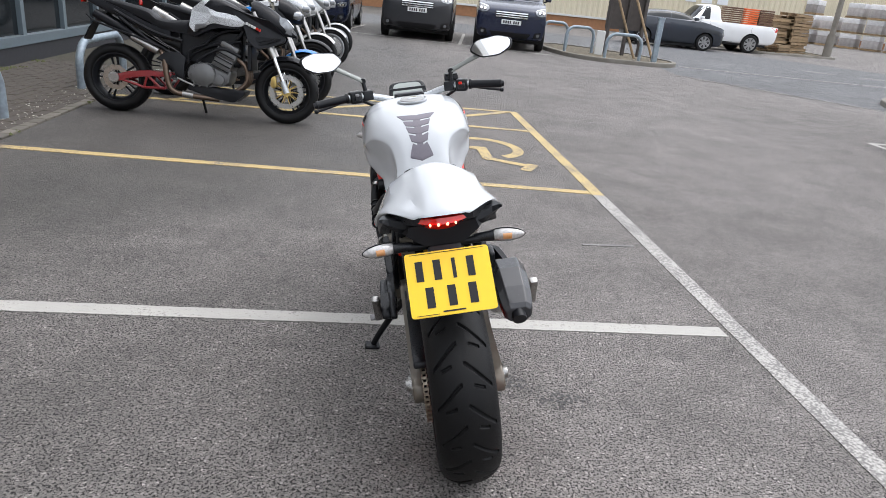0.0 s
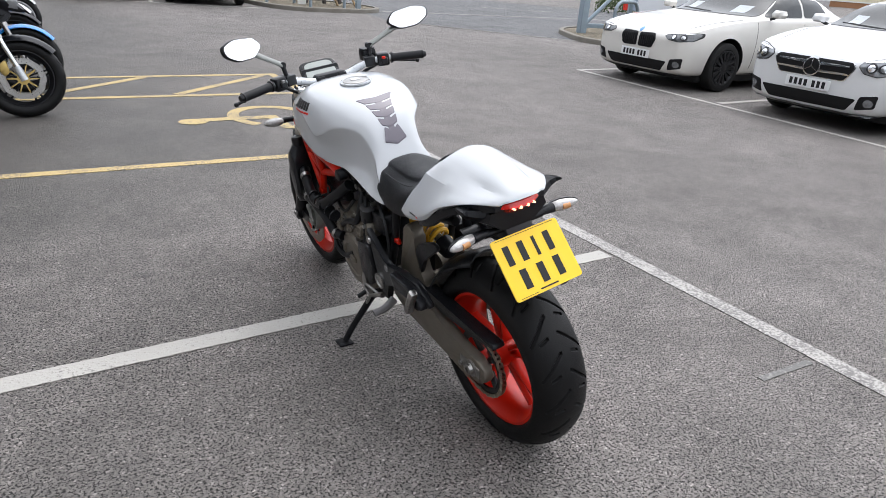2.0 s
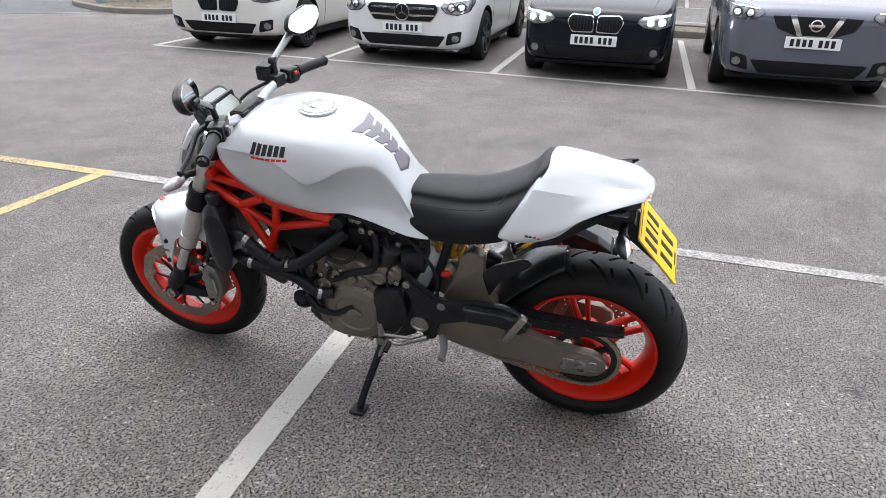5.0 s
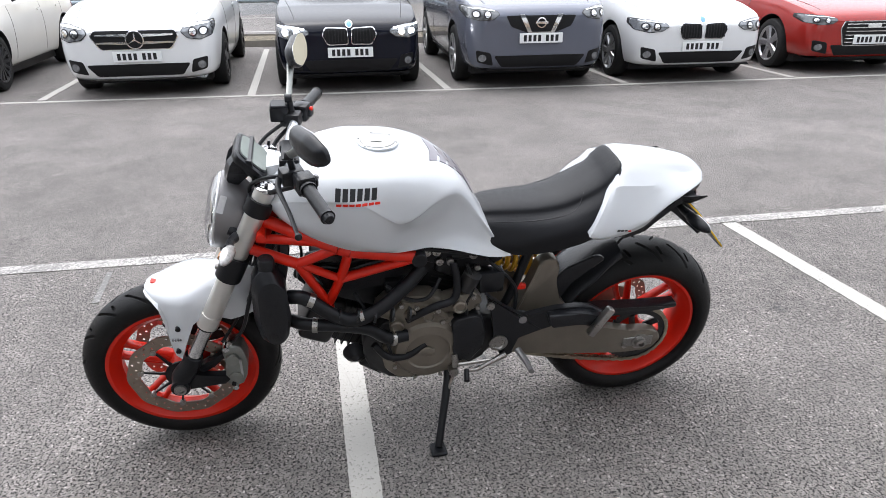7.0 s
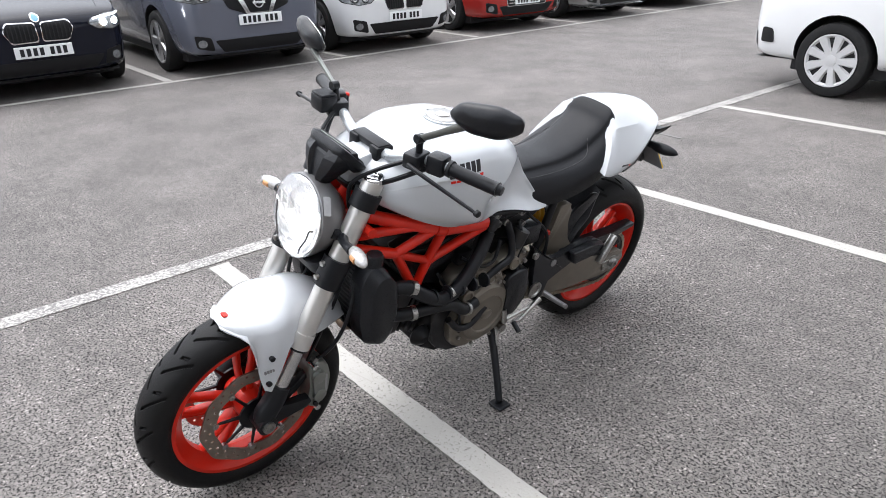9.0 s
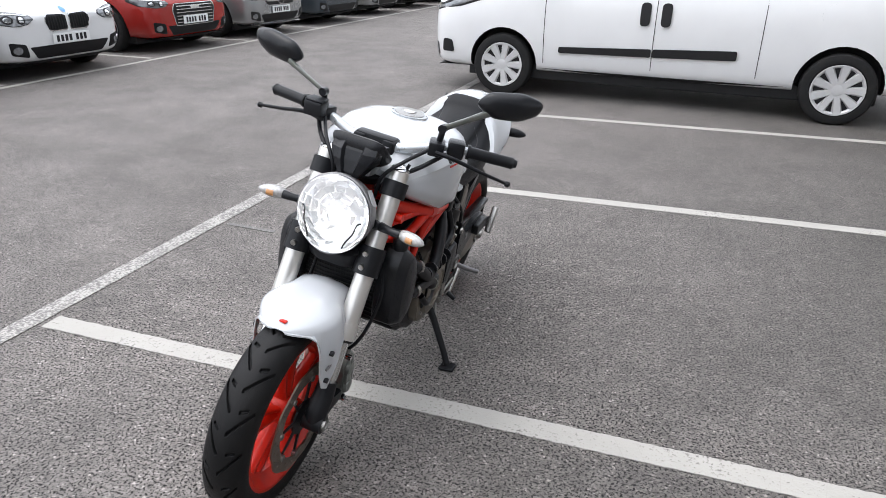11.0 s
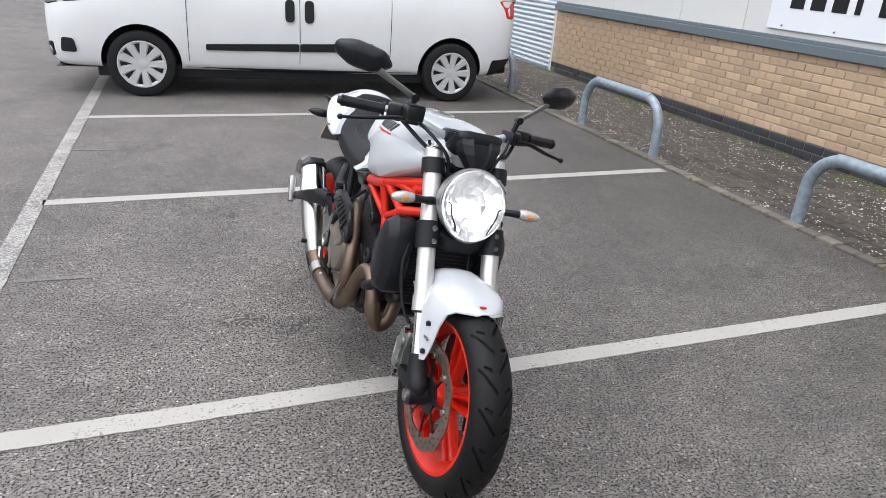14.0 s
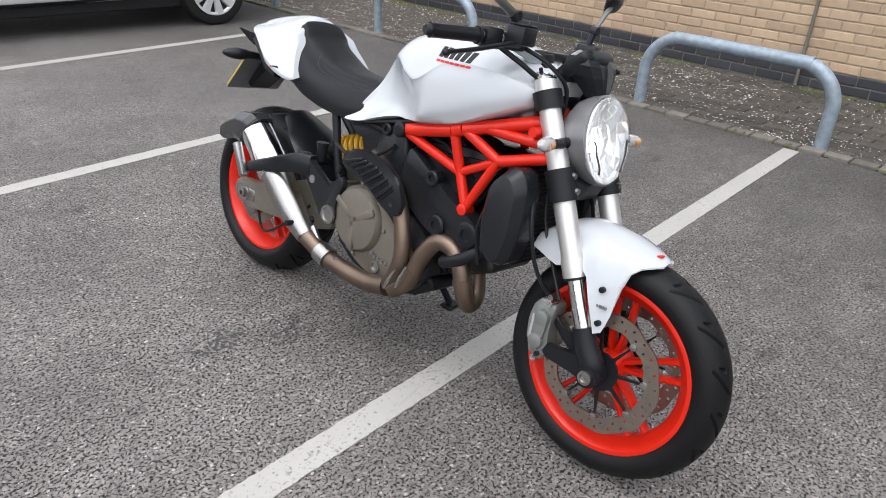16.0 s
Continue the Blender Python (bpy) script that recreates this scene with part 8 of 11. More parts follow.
            face("grille_vee", [(-0.12, gz - 0.15), (0.12, gz - 0.15), (0.12, gz - 0.12), (-0.12, gz - 0.12)], M_CHROME, 0.0145)
            face("badge_ring", circle(0, gz - 0.02, 0.06, 22), M_CHROME, 0.02)
            face("badge_face", circle(0, gz - 0.02, 0.046, 22), M_MESH, 0.023)
            face("badge_bar", [(-0.075, gz - 0.032), (0.075, gz - 0.032), (0.075, gz - 0.008), (-0.075, gz - 0.008)], M_CHROME, 0.027)
        elif grille == "hex":
            o = [(-0.40, gz + 0.045), (0.40, gz + 0.045), (0.44, gz - 0.04), (0.38, gz - 0.25), (-0.38, gz - 0.25), (-0.44, gz - 0.04)]
            face("grille_surround", [(y * 1.04, gz - 0.1 + (z - gz + 0.1) * 1.06) for y, z in o], M_CHROME, 0.006, "chrome six-sided grille frame", None, 0.02)
            face("grille", o, M_MESH, 0.010, "black six-sided grille", None, 0.02)
            for k in range(6):
                zz = gz + 0.015 - k * 0.045
                face("grille_bar", [(-0.38, zz - 0.006), (0.38, zz - 0.006), (0.38, zz + 0.006), (-0.38, zz + 0.006)], M_CHROME, 0.018)
            for k in range(4):
                face("badge_ring", circle(-0.066 + 0.044 * k, gz - 0.005, 0.03, 16), M_CHROME, 0.024 + 0.001 * k)
        else:
            o = [(-0.45, gz + 0.06), (0.45, gz + 0.06), (0.42, gz - 0.12), (-0.42, gz - 0.12)]
            face("grille", o, M_MESH, 0.006, "dark grille", None, 0.02)
            for k in range(3):
                zz = gz + 0.03 - k * 0.055
                face("grille_bar", [(-0.42, zz - 0.014), (0.42, zz - 0.014), (0.42, zz + 0.014), (-0.42, zz + 0.014)], M_CHROME, 0.016, "bright grille bar")
        zl = clear + 0.13
        face("lower_intake", [(-0.46, zl - 0.06), (0.46, zl - 0.06), (0.56, zl + 0.075), (-0.56, zl + 0.075)], M_MESH, 0.004, "black lower air intake", None, 0.03)
        both("side_intake", [(hw * 0.62, zl - 0.04), (hw * 0.82, zl + 0.0), (hw * 0.84, zl + 0.14), (hw * 0.66, zl + 0.11)], M_MESH, 0.004, "black side air intake", 0.025)
        both("fog_light", circle(hw * 0.76, zl + 0.05, 0.042, 16), M_HEADLAMP, 0.009, "round fog light")
        face("splitter", [(-hw * 0.78, clear + 0.02), (hw * 0.78, clear + 0.02), (hw * 0.8, clear + 0.05), (-hw * 0.8, clear + 0.05)], M_CHROME if grille == "star" else M_TRIM, 0.012)
        if plate:
            b2 = box_bm((-0.006, -0.26, plate_z - 0.056), (0.004, 0.26, plate_z + 0.056), 0.003)
            hit = tree.ray_cast(Vector((-1, 0.2, plate_z)), Vector((1, 0, 0)))[0]
            px = (hit.x if hit else 0.0) - 0.02
            bmesh.ops.translate(b2, vec=(px, 0, 0), verts=b2.verts)
            pl = part("number_plate", b2, plate_col or M_PLATE_W, ob, "white front plate with dark bars", smooth=False)
            for k in range(7):
                yy = 0.195 - k * 0.058 - (0.035 if k > 3 else 0)
                b3 = box_bm((px - 0.0085, yy - 0.018, plate_z - 0.036), (px - 0.0065, yy + 0.018, plate_z + 0.036))
                part("plate_bar", b3, M_CHAR, pl, smooth=False)
    for s in (-1, 1):
        zl = cowl - 0.12
        b2 = patch_bm(tree, rounded([(s * hw * 0.62, zl - 0.1), (s * hw * 0.9, zl - 0.1), (s * hw * 0.9, zl + 0.1), (s * hw * 0.66, zl + 0.08)], 0.03, 3), lambda u, v: (L + 1, u, v), (-1, 0, 0), 0.004, 0.012, 0.05, 3, 4.0)
        if len(b2.verts):
            part("tail_lamp", b2, M_RED_LENS, ob, "red tail lamp")
        else:
            b2.free()
        for x in (fo, fo + wb):
            car_wheel(ob, x, s * (hw - 0.115), r, 0.21, rim, spokes, s)
    part("underbody", box_bm((0.45, -hw + 0.16, clear - 0.06), (L - 0.45, hw - 0.16, clear + 0.08), 0.01), M_TRIM, ob, "dark underbody")
    # bonnet seam and wipers
    for s in (-1, 1):
        b2 = bmesh.new()
        pts = []
        for f in np.linspace(0, 1, 7):
            xx = 0.22 + (x_cowl - 0.1 - 0.22) * f
            hit = tree.ray_cast(Vector((xx, s * hw * (0.70 + 0.14 * f), 3)), Vector((0, 0, -1)))[0]
            if hit:
                pts.append(hit + Vector((0, 0, 0.0005)))
        if len(pts) > 3:
            add_tube(b2, pts, 0.0035, 5, 2)
            part("bonnet_seam", b2, M_TRIM, ob)
        else:
            b2.free()
        if style != "pickup":
            pts = []
            for f in (0, 0.5, 1):
                hit = tree.ray_cast(Vector((-1, s * 0.05 + (0.5 * f), cowl + 0.06 + 0.02 * f)), Vector((1, 0, 0)))[0]
                if hit:
                    pts.append(hit + Vector((-0.012, 0, 0.004)))
            if len(pts) == 3:
                part("wiper", tube_bm(pts, 0.008, 6), M_TRIM, ob)
    return ob, tree, flank, face


ROW = "cars parked in the far row"
def in_row(y, x=6.8, turn=0.0):
    return pose(x, y, 0, 0, 0, turn)


car("car", in_row(7.86, 6.84, 2), "white sporty coupe with black kidney grille and dark wheels", "car", P_CREAM, 4.46, 1.85, 1.41, 0.80, 0.97, 1.30, 2.05, 3.3, "saloon", 2.69, 0.83, 0.335, M_DARK_RIM, 14, "kidney", M_DARK_LAMP, group=ROW, cards=((-0.42, 0.22), (0.40, 0.16)), lamp=(0.5, 0.92, 0.66, 0.78), plate_z=0.44)
car("car", in_row(5.18, 6.82, 2.0), "white hatchback with star badge and twin-bar grille", "car", P_WHITE, 4.30, 1.78, 1.43, 0.84, 1.0, 1.15, 1.85, 3.4, "hatch", 2.70, 0.90, 0.32, M_DARK_RIM, 5, "star", M_HEADLAMP, group=ROW, cards=((-0.42, 0.22), (0.40, 0.16)), lamp=(0.56, 0.93, 0.64, 0.83), plate_z=0.47)
car("car", in_row(2.8, 6.70, 1.0), "black hatchback with chrome kidney grille and lit headlights", "car", P_BLACK, 4.33, 1.77, 1.42, 0.82, 1.0, 1.30, 2.0, 3.45, "hatch", 2.69, 0.77, 0.32, M_RIM, 5, "kidney", M_HEADLAMP, group=ROW, cards=((-0.42, 0.22), (0.40, 0.16)), lit=True, lamp=(0.52, 0.94, 0.62, 0.78), plate_z=0.47)
car("car", in_row(0.58, 6.50, 0.0), "grey crossover with black wheel-arch cladding and vee grille", "car", P_GREY, 4.38, 1.81, 1.60, 0.96, 1.12, 1.12, 1.85, 3.6, "hatch", 2.65, 0.92, 0.345, M_RIM, 5, "vee", M_DARK_LAMP, group=ROW, cards=((-0.42, 0.22), (0.40, 0.16)), lamp=(0.55, 0.95, 0.80, 0.95), plate_z=0.6, clear=0.2)
car("car", in_row(-1.5, 6.56, -1.0), "white saloon with chrome kidney grille", "car", P_WHITE, 4.63, 1.81, 1.43, 0.80, 0.98, 1.38, 2.15, 3.5, "saloon", 2.81, 0.80, 0.325, M_RIM, 7, "kidney", M_HEADLAMP, group=ROW, cards=((-0.42, 0.22), (0.40, 0.16)), lamp=(0.50, 0.93, 0.62, 0.77), plate_z=0.45)
car("car", in_row(-4.0, 6.78, -2.0), "dark red coupe with six-sided chrome grille", "car", P_RED, 4.67, 1.85, 1.37, 0.80, 0.97, 1.38, 2.15, 3.5, "saloon", 2.76, 0.86, 0.33, M_RIM, 5, "hex", M_DARK_LAMP, group=ROW, cards=((-0.42, 0.22), (0.40, 0.16)), lamp=(0.55, 0.94, 0.64, 0.76), plate_z=0.45)
car("car", in_row(-6.2, 6.7, -2.0), "silver saloon with star badge grille", "car", P_SILVER, 4.69, 1.81, 1.44, 0.82, 0.98, 1.38, 2.15, 3.5, "saloon", 2.84, 0.80, 0.325, M_RIM, 7, "star", M_HEADLAMP, group=ROW, cards=((-0.42, 0.22), (0.40, 0.16)), lamp=(0.55, 0.93, 0.62, 0.80), plate_z=0.45)
car("car", in_row(-8.6, 6.75, -2.0), "blue-grey crossover with six-sided grille", "car", P_BLUEGREY, 4.39, 1.83, 1.60, 0.92, 1.08, 1.15, 1.9, 3.6, "hatch", 2.60, 0.88, 0.345, M_RIM, 5, "hex", M_HEADLAMP, group=ROW, cards=((-0.42, 0.22), (0.40, 0.16)), lamp=(0.58, 0.94, 0.74, 0.88), plate_z=0.55)
car("car", in_row(-11.0, 6.8, 0.0), "silver crossover with vee grille", "car", P_SILVER, 4.13, 1.77, 1.57, 0.95, 1.1, 1.1, 1.8, 3.3, "hatch", 2.53, 0.86, 0.34, M_DARK_RIM, 5, "vee", M_HEADLAMP, group=ROW, cards=((-0.42, 0.22), (0.40, 0.16)), lamp=(0.58, 0.9, 0.84, 0.96), plate_z=0.5)
car("car", in_row(-13.4, 6.8, 0.0), "red hatchback parked at the end of the row", "car", P_RED, 4.1, 1.78, 1.5, 0.86, 1.02, 1.15, 1.85, 3.4, "hatch", 2.55, 0.84, 0.32, M_DARK_RIM, 5, "slats", M_HEADLAMP, group=ROW)
car("car", in_row(-15.8, 6.8, 0.0), "dark grey hatchback parked at the end of the row", "car", P_DARK, 4.1, 1.78, 1.5, 0.86, 1.02, 1.15, 1.85, 3.4, "hatch", 2.55, 0.84, 0.32, M_RIM, 5, "slats", M_HEADLAMP, group=ROW)

# the van beyond the bay
van, vtree, vflank, vface = car("van", pose(2.37, -3.48, 0, 0, 0, 177.6), "white panel van with black side rubbing strips", "van", P_VAN, 4.95, 1.85, 1.86, 0.98, 1.16, 0.85, 1.55, 4.75, "van", 3.27, 0.88, 0.325, M_HUBCAP, 9, "slats", M_HEADLAMP, lamp=(0.62, 0.95, 0.86, 1.08), plate_z=0.55, clear=0.24)
for s in (-1, 1):
    vflank("rubbing_strip", [(1.50, 0.49), (2.44, 0.505), (2.44, 0.585), (1.50, 0.55)], M_TRIM, s, 0.018, "black plastic rubbing strip", 0.02)
    vflank("rubbing_strip", [(2.455, 0.505), (3.24, 0.525), (3.24, 0.615), (2.455, 0.586)], M_TRIM, s, 0.018, "black plastic rubbing strip", 0.02)
for s in (-1, 1):
    for x in (2.30, 2.50):
        vflank("door_handle", [(x, 0.80), (x + 0.095, 0.80), (x + 0.095, 1.02), (x, 1.02)], M_TRIM, s, 0.02, "black recessed door handle", 0.042)
    vflank("fuel_flap", circle(3.98, 0.98, 0.085, 20), P_VAN, s, 0.004)
    vflank("bumper_corner", [(0.15, 0.42), (0.30, 0.42), (0.28, 0.55), (0.17, 0.56)], M_TRIM, s, 0.012, "black bumper corner", 0.03)
    vflank("rear_bumper", [(4.62, 0.28), (4.94, 0.3), (4.92, 0.5), (4.66, 0.48)], M_TRIM, s, 0.012, "black rear bumper corner", 0.03)

# ---- beyond the car park ----
M_GRAVEL = asphalt("gravel", (0.09, 0.075, 0.05), (0.42, 0.36, 0.26), cell=38, rough=0.95, bump=1.0)
M_KERBSTONE = mat("kerb_concrete", (0.2, 0.185, 0.16), 0.9, var=0.25, scale=8, bump=0.5, grime=0.5)
M_CLAD = mat("cream_cladding", (0.62, 0.56, 0.42), 0.55, var=0.06, scale=1.5, grime=0.12)
M_FAR_BRICK = mat("red_brick_far", (0.3, 0.15, 0.075), 0.9, var=0.3, scale=6)
M_PALLET = mat("pallet_wood", (0.27, 0.19, 0.11), 0.85, var=0.35, scale=9, bump=0.4, bscale=90, per_piece=0.35)
M_ORANGE = mat("orange_plastic", (0.75, 0.13, 0.03), 0.5, var=0.1)
M_RUST = mat("rusty_brown", (0.13, 0.07, 0.045), 0.8, var=0.3)
M_PACK = mat("wrapped_block_pack", (0.38, 0.36, 0.36), 0.4, var=0.4, scale=5, coat=0.2, per_piece=0.3)
M_WRAP = mat("plastic_wrap", (0.62, 0.62, 0.64), 0.3, var=0.3, scale=6, per_piece=0.2)
M_GATE = mat("grey_steel_paint", (0.26, 0.32, 0.37), 0.5, metal=0.2, var=0.15, scale=6)
M_SIGN_RED = mat("sign_red", (0.65, 0.03, 0.015), 0.4)
M_SIGN_BLUE = mat("sign_blue_grey", (0.3, 0.36, 0.45), 0.4, var=0.03)
M_TIMBER = mat("dark_timber", (0.075, 0.065, 0.06), 0.85, var=0.3, scale=8)
M_BLUE = mat("blue_paint", (0.0, 0.17, 0.55), 0.25, coat=0.5)
M_GOLD = mat("gold_anodised", (0.55, 0.4, 0.14), 0.35, metal=0.8)
M_DARK_RED = mat("dark_red_paint", (0.22, 0.012, 0.015), 0.3, coat=0.4)
M_CASE = mat("grey_engine_alloy", (0.15, 0.15, 0.15), 0.42, metal=0.6, var=0.15)
M_SILVER_PAINT = mat("silver_bike_paint", (0.5, 0.51, 0.52), 0.28, metal=0.6, var=0.05, coat=0.4)
M_LEAF = mat("hedge_leaf", (0.06, 0.09, 0.03), 0.7, var=0.4, scale=20)
M_BLACK_PAINT = mat("satin_black_paint", (0.007, 0.0075, 0.01), 0.3, var=0.1)
M_WHITE_PAINT = mat("white_bike_paint", (0.6, 0.6, 0.6), 0.3, coat=0.4)

# road and its lines
sheet("road", [(8.0, 23.4), (5.4, 24.6), (-8, 26), (-8, 33), (14, 30), (21.5, 22), (40, 5), (60, -10), (36, -16), (19.0, 6.0), (10.2, 12.6), (7.2, 16.6)], 0.004, M_ROAD, "grey asphalt road beyond the car park", "road")
strip("road_edge_line", (7.3, 16.1), (10.4, 12.3), 0.06, M_WORN_LINE, "thin pale line where the road joins the car park", 0.009, seed=70)
strip("road_edge_line", (8.3, 19.1), (16.0, 18.6), 0.12, M_WORN_LINE, "worn white line on the road", 0.009, seed=71)
strip("road_edge_line", (16.004, 18.6), (34, 8), 0.12, M_WORN_LINE, "worn white line on the road", 0.009, seed=72)
for k in range(7):
    x = 13.9 + 1.6 * k
    strip("road_dash", (x, 22.4 - 0.72 * k), (x + 0.9, 22.0 - 0.72 * k), 0.1, M_WHITE_LINE, "white dash on the road", 0.009, seed=80 + k)
strip("back_row_line", (-3.0, 20.9), (4.7, 18.95), 0.09, M_WHITE_LINE, "white line along the back row of bays", seed=90)
for k, x in enumerate((-1.05, 2.25)):
    strip("back_bay_line", (x, 20.4 - 0.22 * (x + 1)), (x + 0.6, 24.2), 0.09, M_WHITE_LINE, "white divider of the back bays", seed=91 + k)


def bed(name, pts, label, h=0.11, kerb_w=0.12):
    """A raised bed of gravel inside a kerb."""
    c = sum((Vector(p) for p in pts), Vector((0, 0))) / len(pts)
    o = rounded(pts, 0.8, 5)
    inner = [p + (c - p).normalized() * kerb_w for p in o]
    ob = thing(name, Matrix(), label, "kerb", kind="structure")
    bm = bmesh.new()
    n = len(o)
    a = [bm.verts.new((*p, -0.05)) for p in o]
    b = [bm.verts.new((*p, h - 0.015)) for p in o]
    b2 = [bm.verts.new((*(p + (c - p).normalized() * 0.015), h)) for p in o]
    d = [bm.verts.new((*p, h)) for p in inner]
    e = [bm.verts.new((*p, h - 0.06)) for p in inner]
    for k in range(n):
        j = (k + 1) % n
        for u, v in ((a, b), (b, b2), (b2, d), (d, e)):
            bm.faces.new((u[k], u[j], v[j], v[k]))
    part("kerb_stones", bm, M_KERBSTONE, ob, "worn concrete kerb")
    rnd = random.Random(int(abs(c.x * 13)))
    bm = bmesh.new()
    bm.faces.new([bm.verts.new((*p, h - 0.03)) for p in inner])
    part("gravel_bed", bm, M_GRAVEL, ob, "pale gravel")
    return ob


bed("island", [(4.75, 20.6), (5.1, 18.9), (5.7, 18.25), (7.6, 18.2), (8.35, 19.2), (7.9, 20.8), (6.0, 22.6), (5.0, 22.4)], "kerbed gravel island with barriers and a notice board")
bed("island", [(10.9, 14.6), (9.95, 12.6), (10.3, 11.5), (13.5, 10.6), (16.5, 12.5), (15.5, 15.2), (12.5, 15.4)], "kerbed gravel corner bed below the gate")
bed("kerbed_verge", [(11.75, 9.6), (11.55, -26), (12.75, -26), (12.95, 9.6)], "kerbed gravel strip behind the far row")


def hoop_at(x, y, turn, w, h, group):
    ob = hoop(-w / 2, w / 2, 0.0, h)
    ob.matrix_world = pose(x, y, 0.05, 0, 0, turn)
    ob["group"] = group
    ob["label"] = "galvanised steel tube hoop barrier set in gravel"
    return ob


hoop_at(5.25, 21.4, -78, 0.85, 0.72, "hoops on the gravel")
hoop_at(5.65, 20.0, -78, 0.85, 0.7, "hoops on the gravel")
hoop_at(6.52, 18.75, -90, 0.95, 0.66, "hoops on the gravel")
for y in (8.0, 4.75, 1.75, -1.3, -4.3, -7.3, -10.3):
    hoop_at(12.25, y, 0, 1.9, 0.72, "hoops behind the far row")
ob = thing("steel_post", pose(7.45, 18.85, 0), "grey steel post standing at the kerb", "post")
part("shaft", box_bm((-0.07, -0.05, 0), (0.07, 0.05, 1.22), 0.008), M_GALV, ob)
part("cap", box_bm((-0.085, -0.06, 1.19), (0.085, 0.06, 1.225), 0.006), M_GALV, ob)
ob = thing("notice_board", pose(6.95, 20.3, 0, 0, 0, 6), "dark sign board seen from behind on timber posts with braces", "sign")
part("board", box_bm((-0.55, 0.0, 0.78), (0.62, 0.05, 2.6), 0.006), M_TIMBER, ob)
for x in (-0.5, 0.06, 0.55):
    part("post", box_bm((x - 0.045, -0.1, 0.03), (x + 0.045, -0.005, 2.6), 0.006), M_TIMBER, ob)
for x in (-0.5, 0.06):
    part("brace", tube_bm([(x + 0.55, -0.9, 0.08), (x, -0.12, 1.9)], 0.035, 6), M_PALLET, ob, "slanting pale timber brace")
ob = thing("bollard", pose(6.15, 19.7, 0), "short white marker board on the gravel", "bollard")
part("board", box_bm((-0.12, -0.02, 0.03), (0.12, 0.02, 0.72), 0.01), M_PANEL, ob)

P_SLATE = paint("slate_car_paint", (0.04, 0.046, 0.058), 0.4)
# back row of large cars, facing the camera
BACK = "cars parked in the back row"
car("car", pose(1.02, 19.75, 0, 0, 0, 84), "dark grey luxury off-roader with mesh grille", "car", P_DARK, 5.0, 2.05, 1.84, 1.12, 1.25, 1.2, 1.9, 4.6, "van", 2.92, 0.86, 0.38, M_RIM, 5, "slats", M_HEADLAMP, group=BACK, lamp=(0.6, 0.95, 1.0, 1.14), plate_z=0.78, clear=0.24, bluff=0.12)
car("car", pose(3.5, 19.15, 0, 0, 0, 82), "navy blue off-roader with bright grille bars", "car", P_NAVY, 4.9, 1.95, 1.87, 1.10, 1.25, 1.2, 1.85, 4.55, "van", 2.78, 0.82, 0.39, M_RIM, 6, "slats", M_HEADLAMP, group=BACK, lamp=(0.62, 0.95, 0.92, 1.14), plate_z=0.72, clear=0.26, bluff=0.14)
car("car", pose(-1.75, 20.5, 0, 0, 0, 86), "dark blue hatchback parked in the back row", "car", P_NAVY, 4.3, 1.85, 1.5, 0.9, 1.05, 1.15, 1.85, 3.4, "hatch", 2.6, 0.86, 0.33, M_RIM, 5, "slats", M_HEADLAMP, group=BACK)
car("car", pose(14.15, 29.45, 0, 0, 0, 177), "dark grey hatchback parked along the building", "car", P_SLATE, 4.05, 1.75, 1.48, 0.94, 1.1, 0.95, 1.6, 3.45, "hatch", 2.6, 0.84, 0.335, M_RIM, 7, "slats", M_HEADLAMP)
pick, _, _, _ = car("pickup_truck", pose(12.15, 31.4, 0, 0, 0, 0), "white pickup truck loaded with crates and drums", "pickup", P_VAN, 5.3, 1.85, 1.86, 1.06, 1.18, 1.2, 1.75, 2.5, "pickup", 3.1, 0.95, 0.38, M_RIM, 8, "slats", M_HEADLAMP, clear=0.34)
for k, (dx, mt) in enumerate(((0.0, M_RUST), (0.75, M_ORANGE), (1.45, M_RUST))):
    p = pick.matrix_world @ Vector((3.25 + dx, -0.2, 1.2))
    ob = thing("crate_stack", pose(p.x, p.y, p.z - 0.02, 0, 0, 0), "stack of ribbed trays carried in the pickup bed", "crate", "loads in the pickup")
    for j in range(8):
        part("tray", box_bm((-0.32, -0.4, j * 0.085), (0.32, 0.4, j * 0.085 + 0.06), 0.01), mt, ob)

# pallets, pole, packs of blocks
def board_mesh(name, w, l, h):
    bm = box_bm((-w / 2, -l / 2, 0), (w / 2, l / 2, h))
    me = bpy.data.meshes.new(name)
    bm.to_mesh(me)
    bm.free()
    me.materials.append(M_PALLET)
    return me


TOP_BOARD, BEARER, FOOT_BOARD = board_mesh("top_board", 1.2, 0.1, 0.022), board_mesh("bearer", 1.2, 0.09, 0.098), board_mesh("foot_board", 0.1, 1.0, 0.02)


def pallet_stack(x, y, turn, n, seed):
    rnd = random.Random(seed)
    ob = thing("pallet_stack", pose(x, y, 0, 0, 0, turn), "stack of worn wooden pallets on the kerb", "pallet", "stacked pallets")
    for j in range(n):
        pal = new("pallet")
        pal.empty_display_size = 0.1
        pal.parent = ob
        pal.matrix_local = pose(rnd.uniform(-0.07, 0.07), rnd.uniform(-0.07, 0.07), j * 0.145, rnd.uniform(-1.5, 1.5), rnd.uniform(-1.5, 1.5), rnd.uniform(-4, 4))
        rowset = [("board", TOP_BOARD, (0, -0.45 + k * 0.15, 0.121)) for k in range(7)] + [("bearer", BEARER, (0, -0.45 + k * 0.45, 0.022)) for k in range(3)] + [("foot_board", FOOT_BOARD, (-0.55 + k * 0.55, 0, 0)) for k in range(3)]
        for nm, me, at in rowset:
            o = new(nm, me)
            o.parent = pal
            o.matrix_local = Matrix.Translation(at)
    return ob


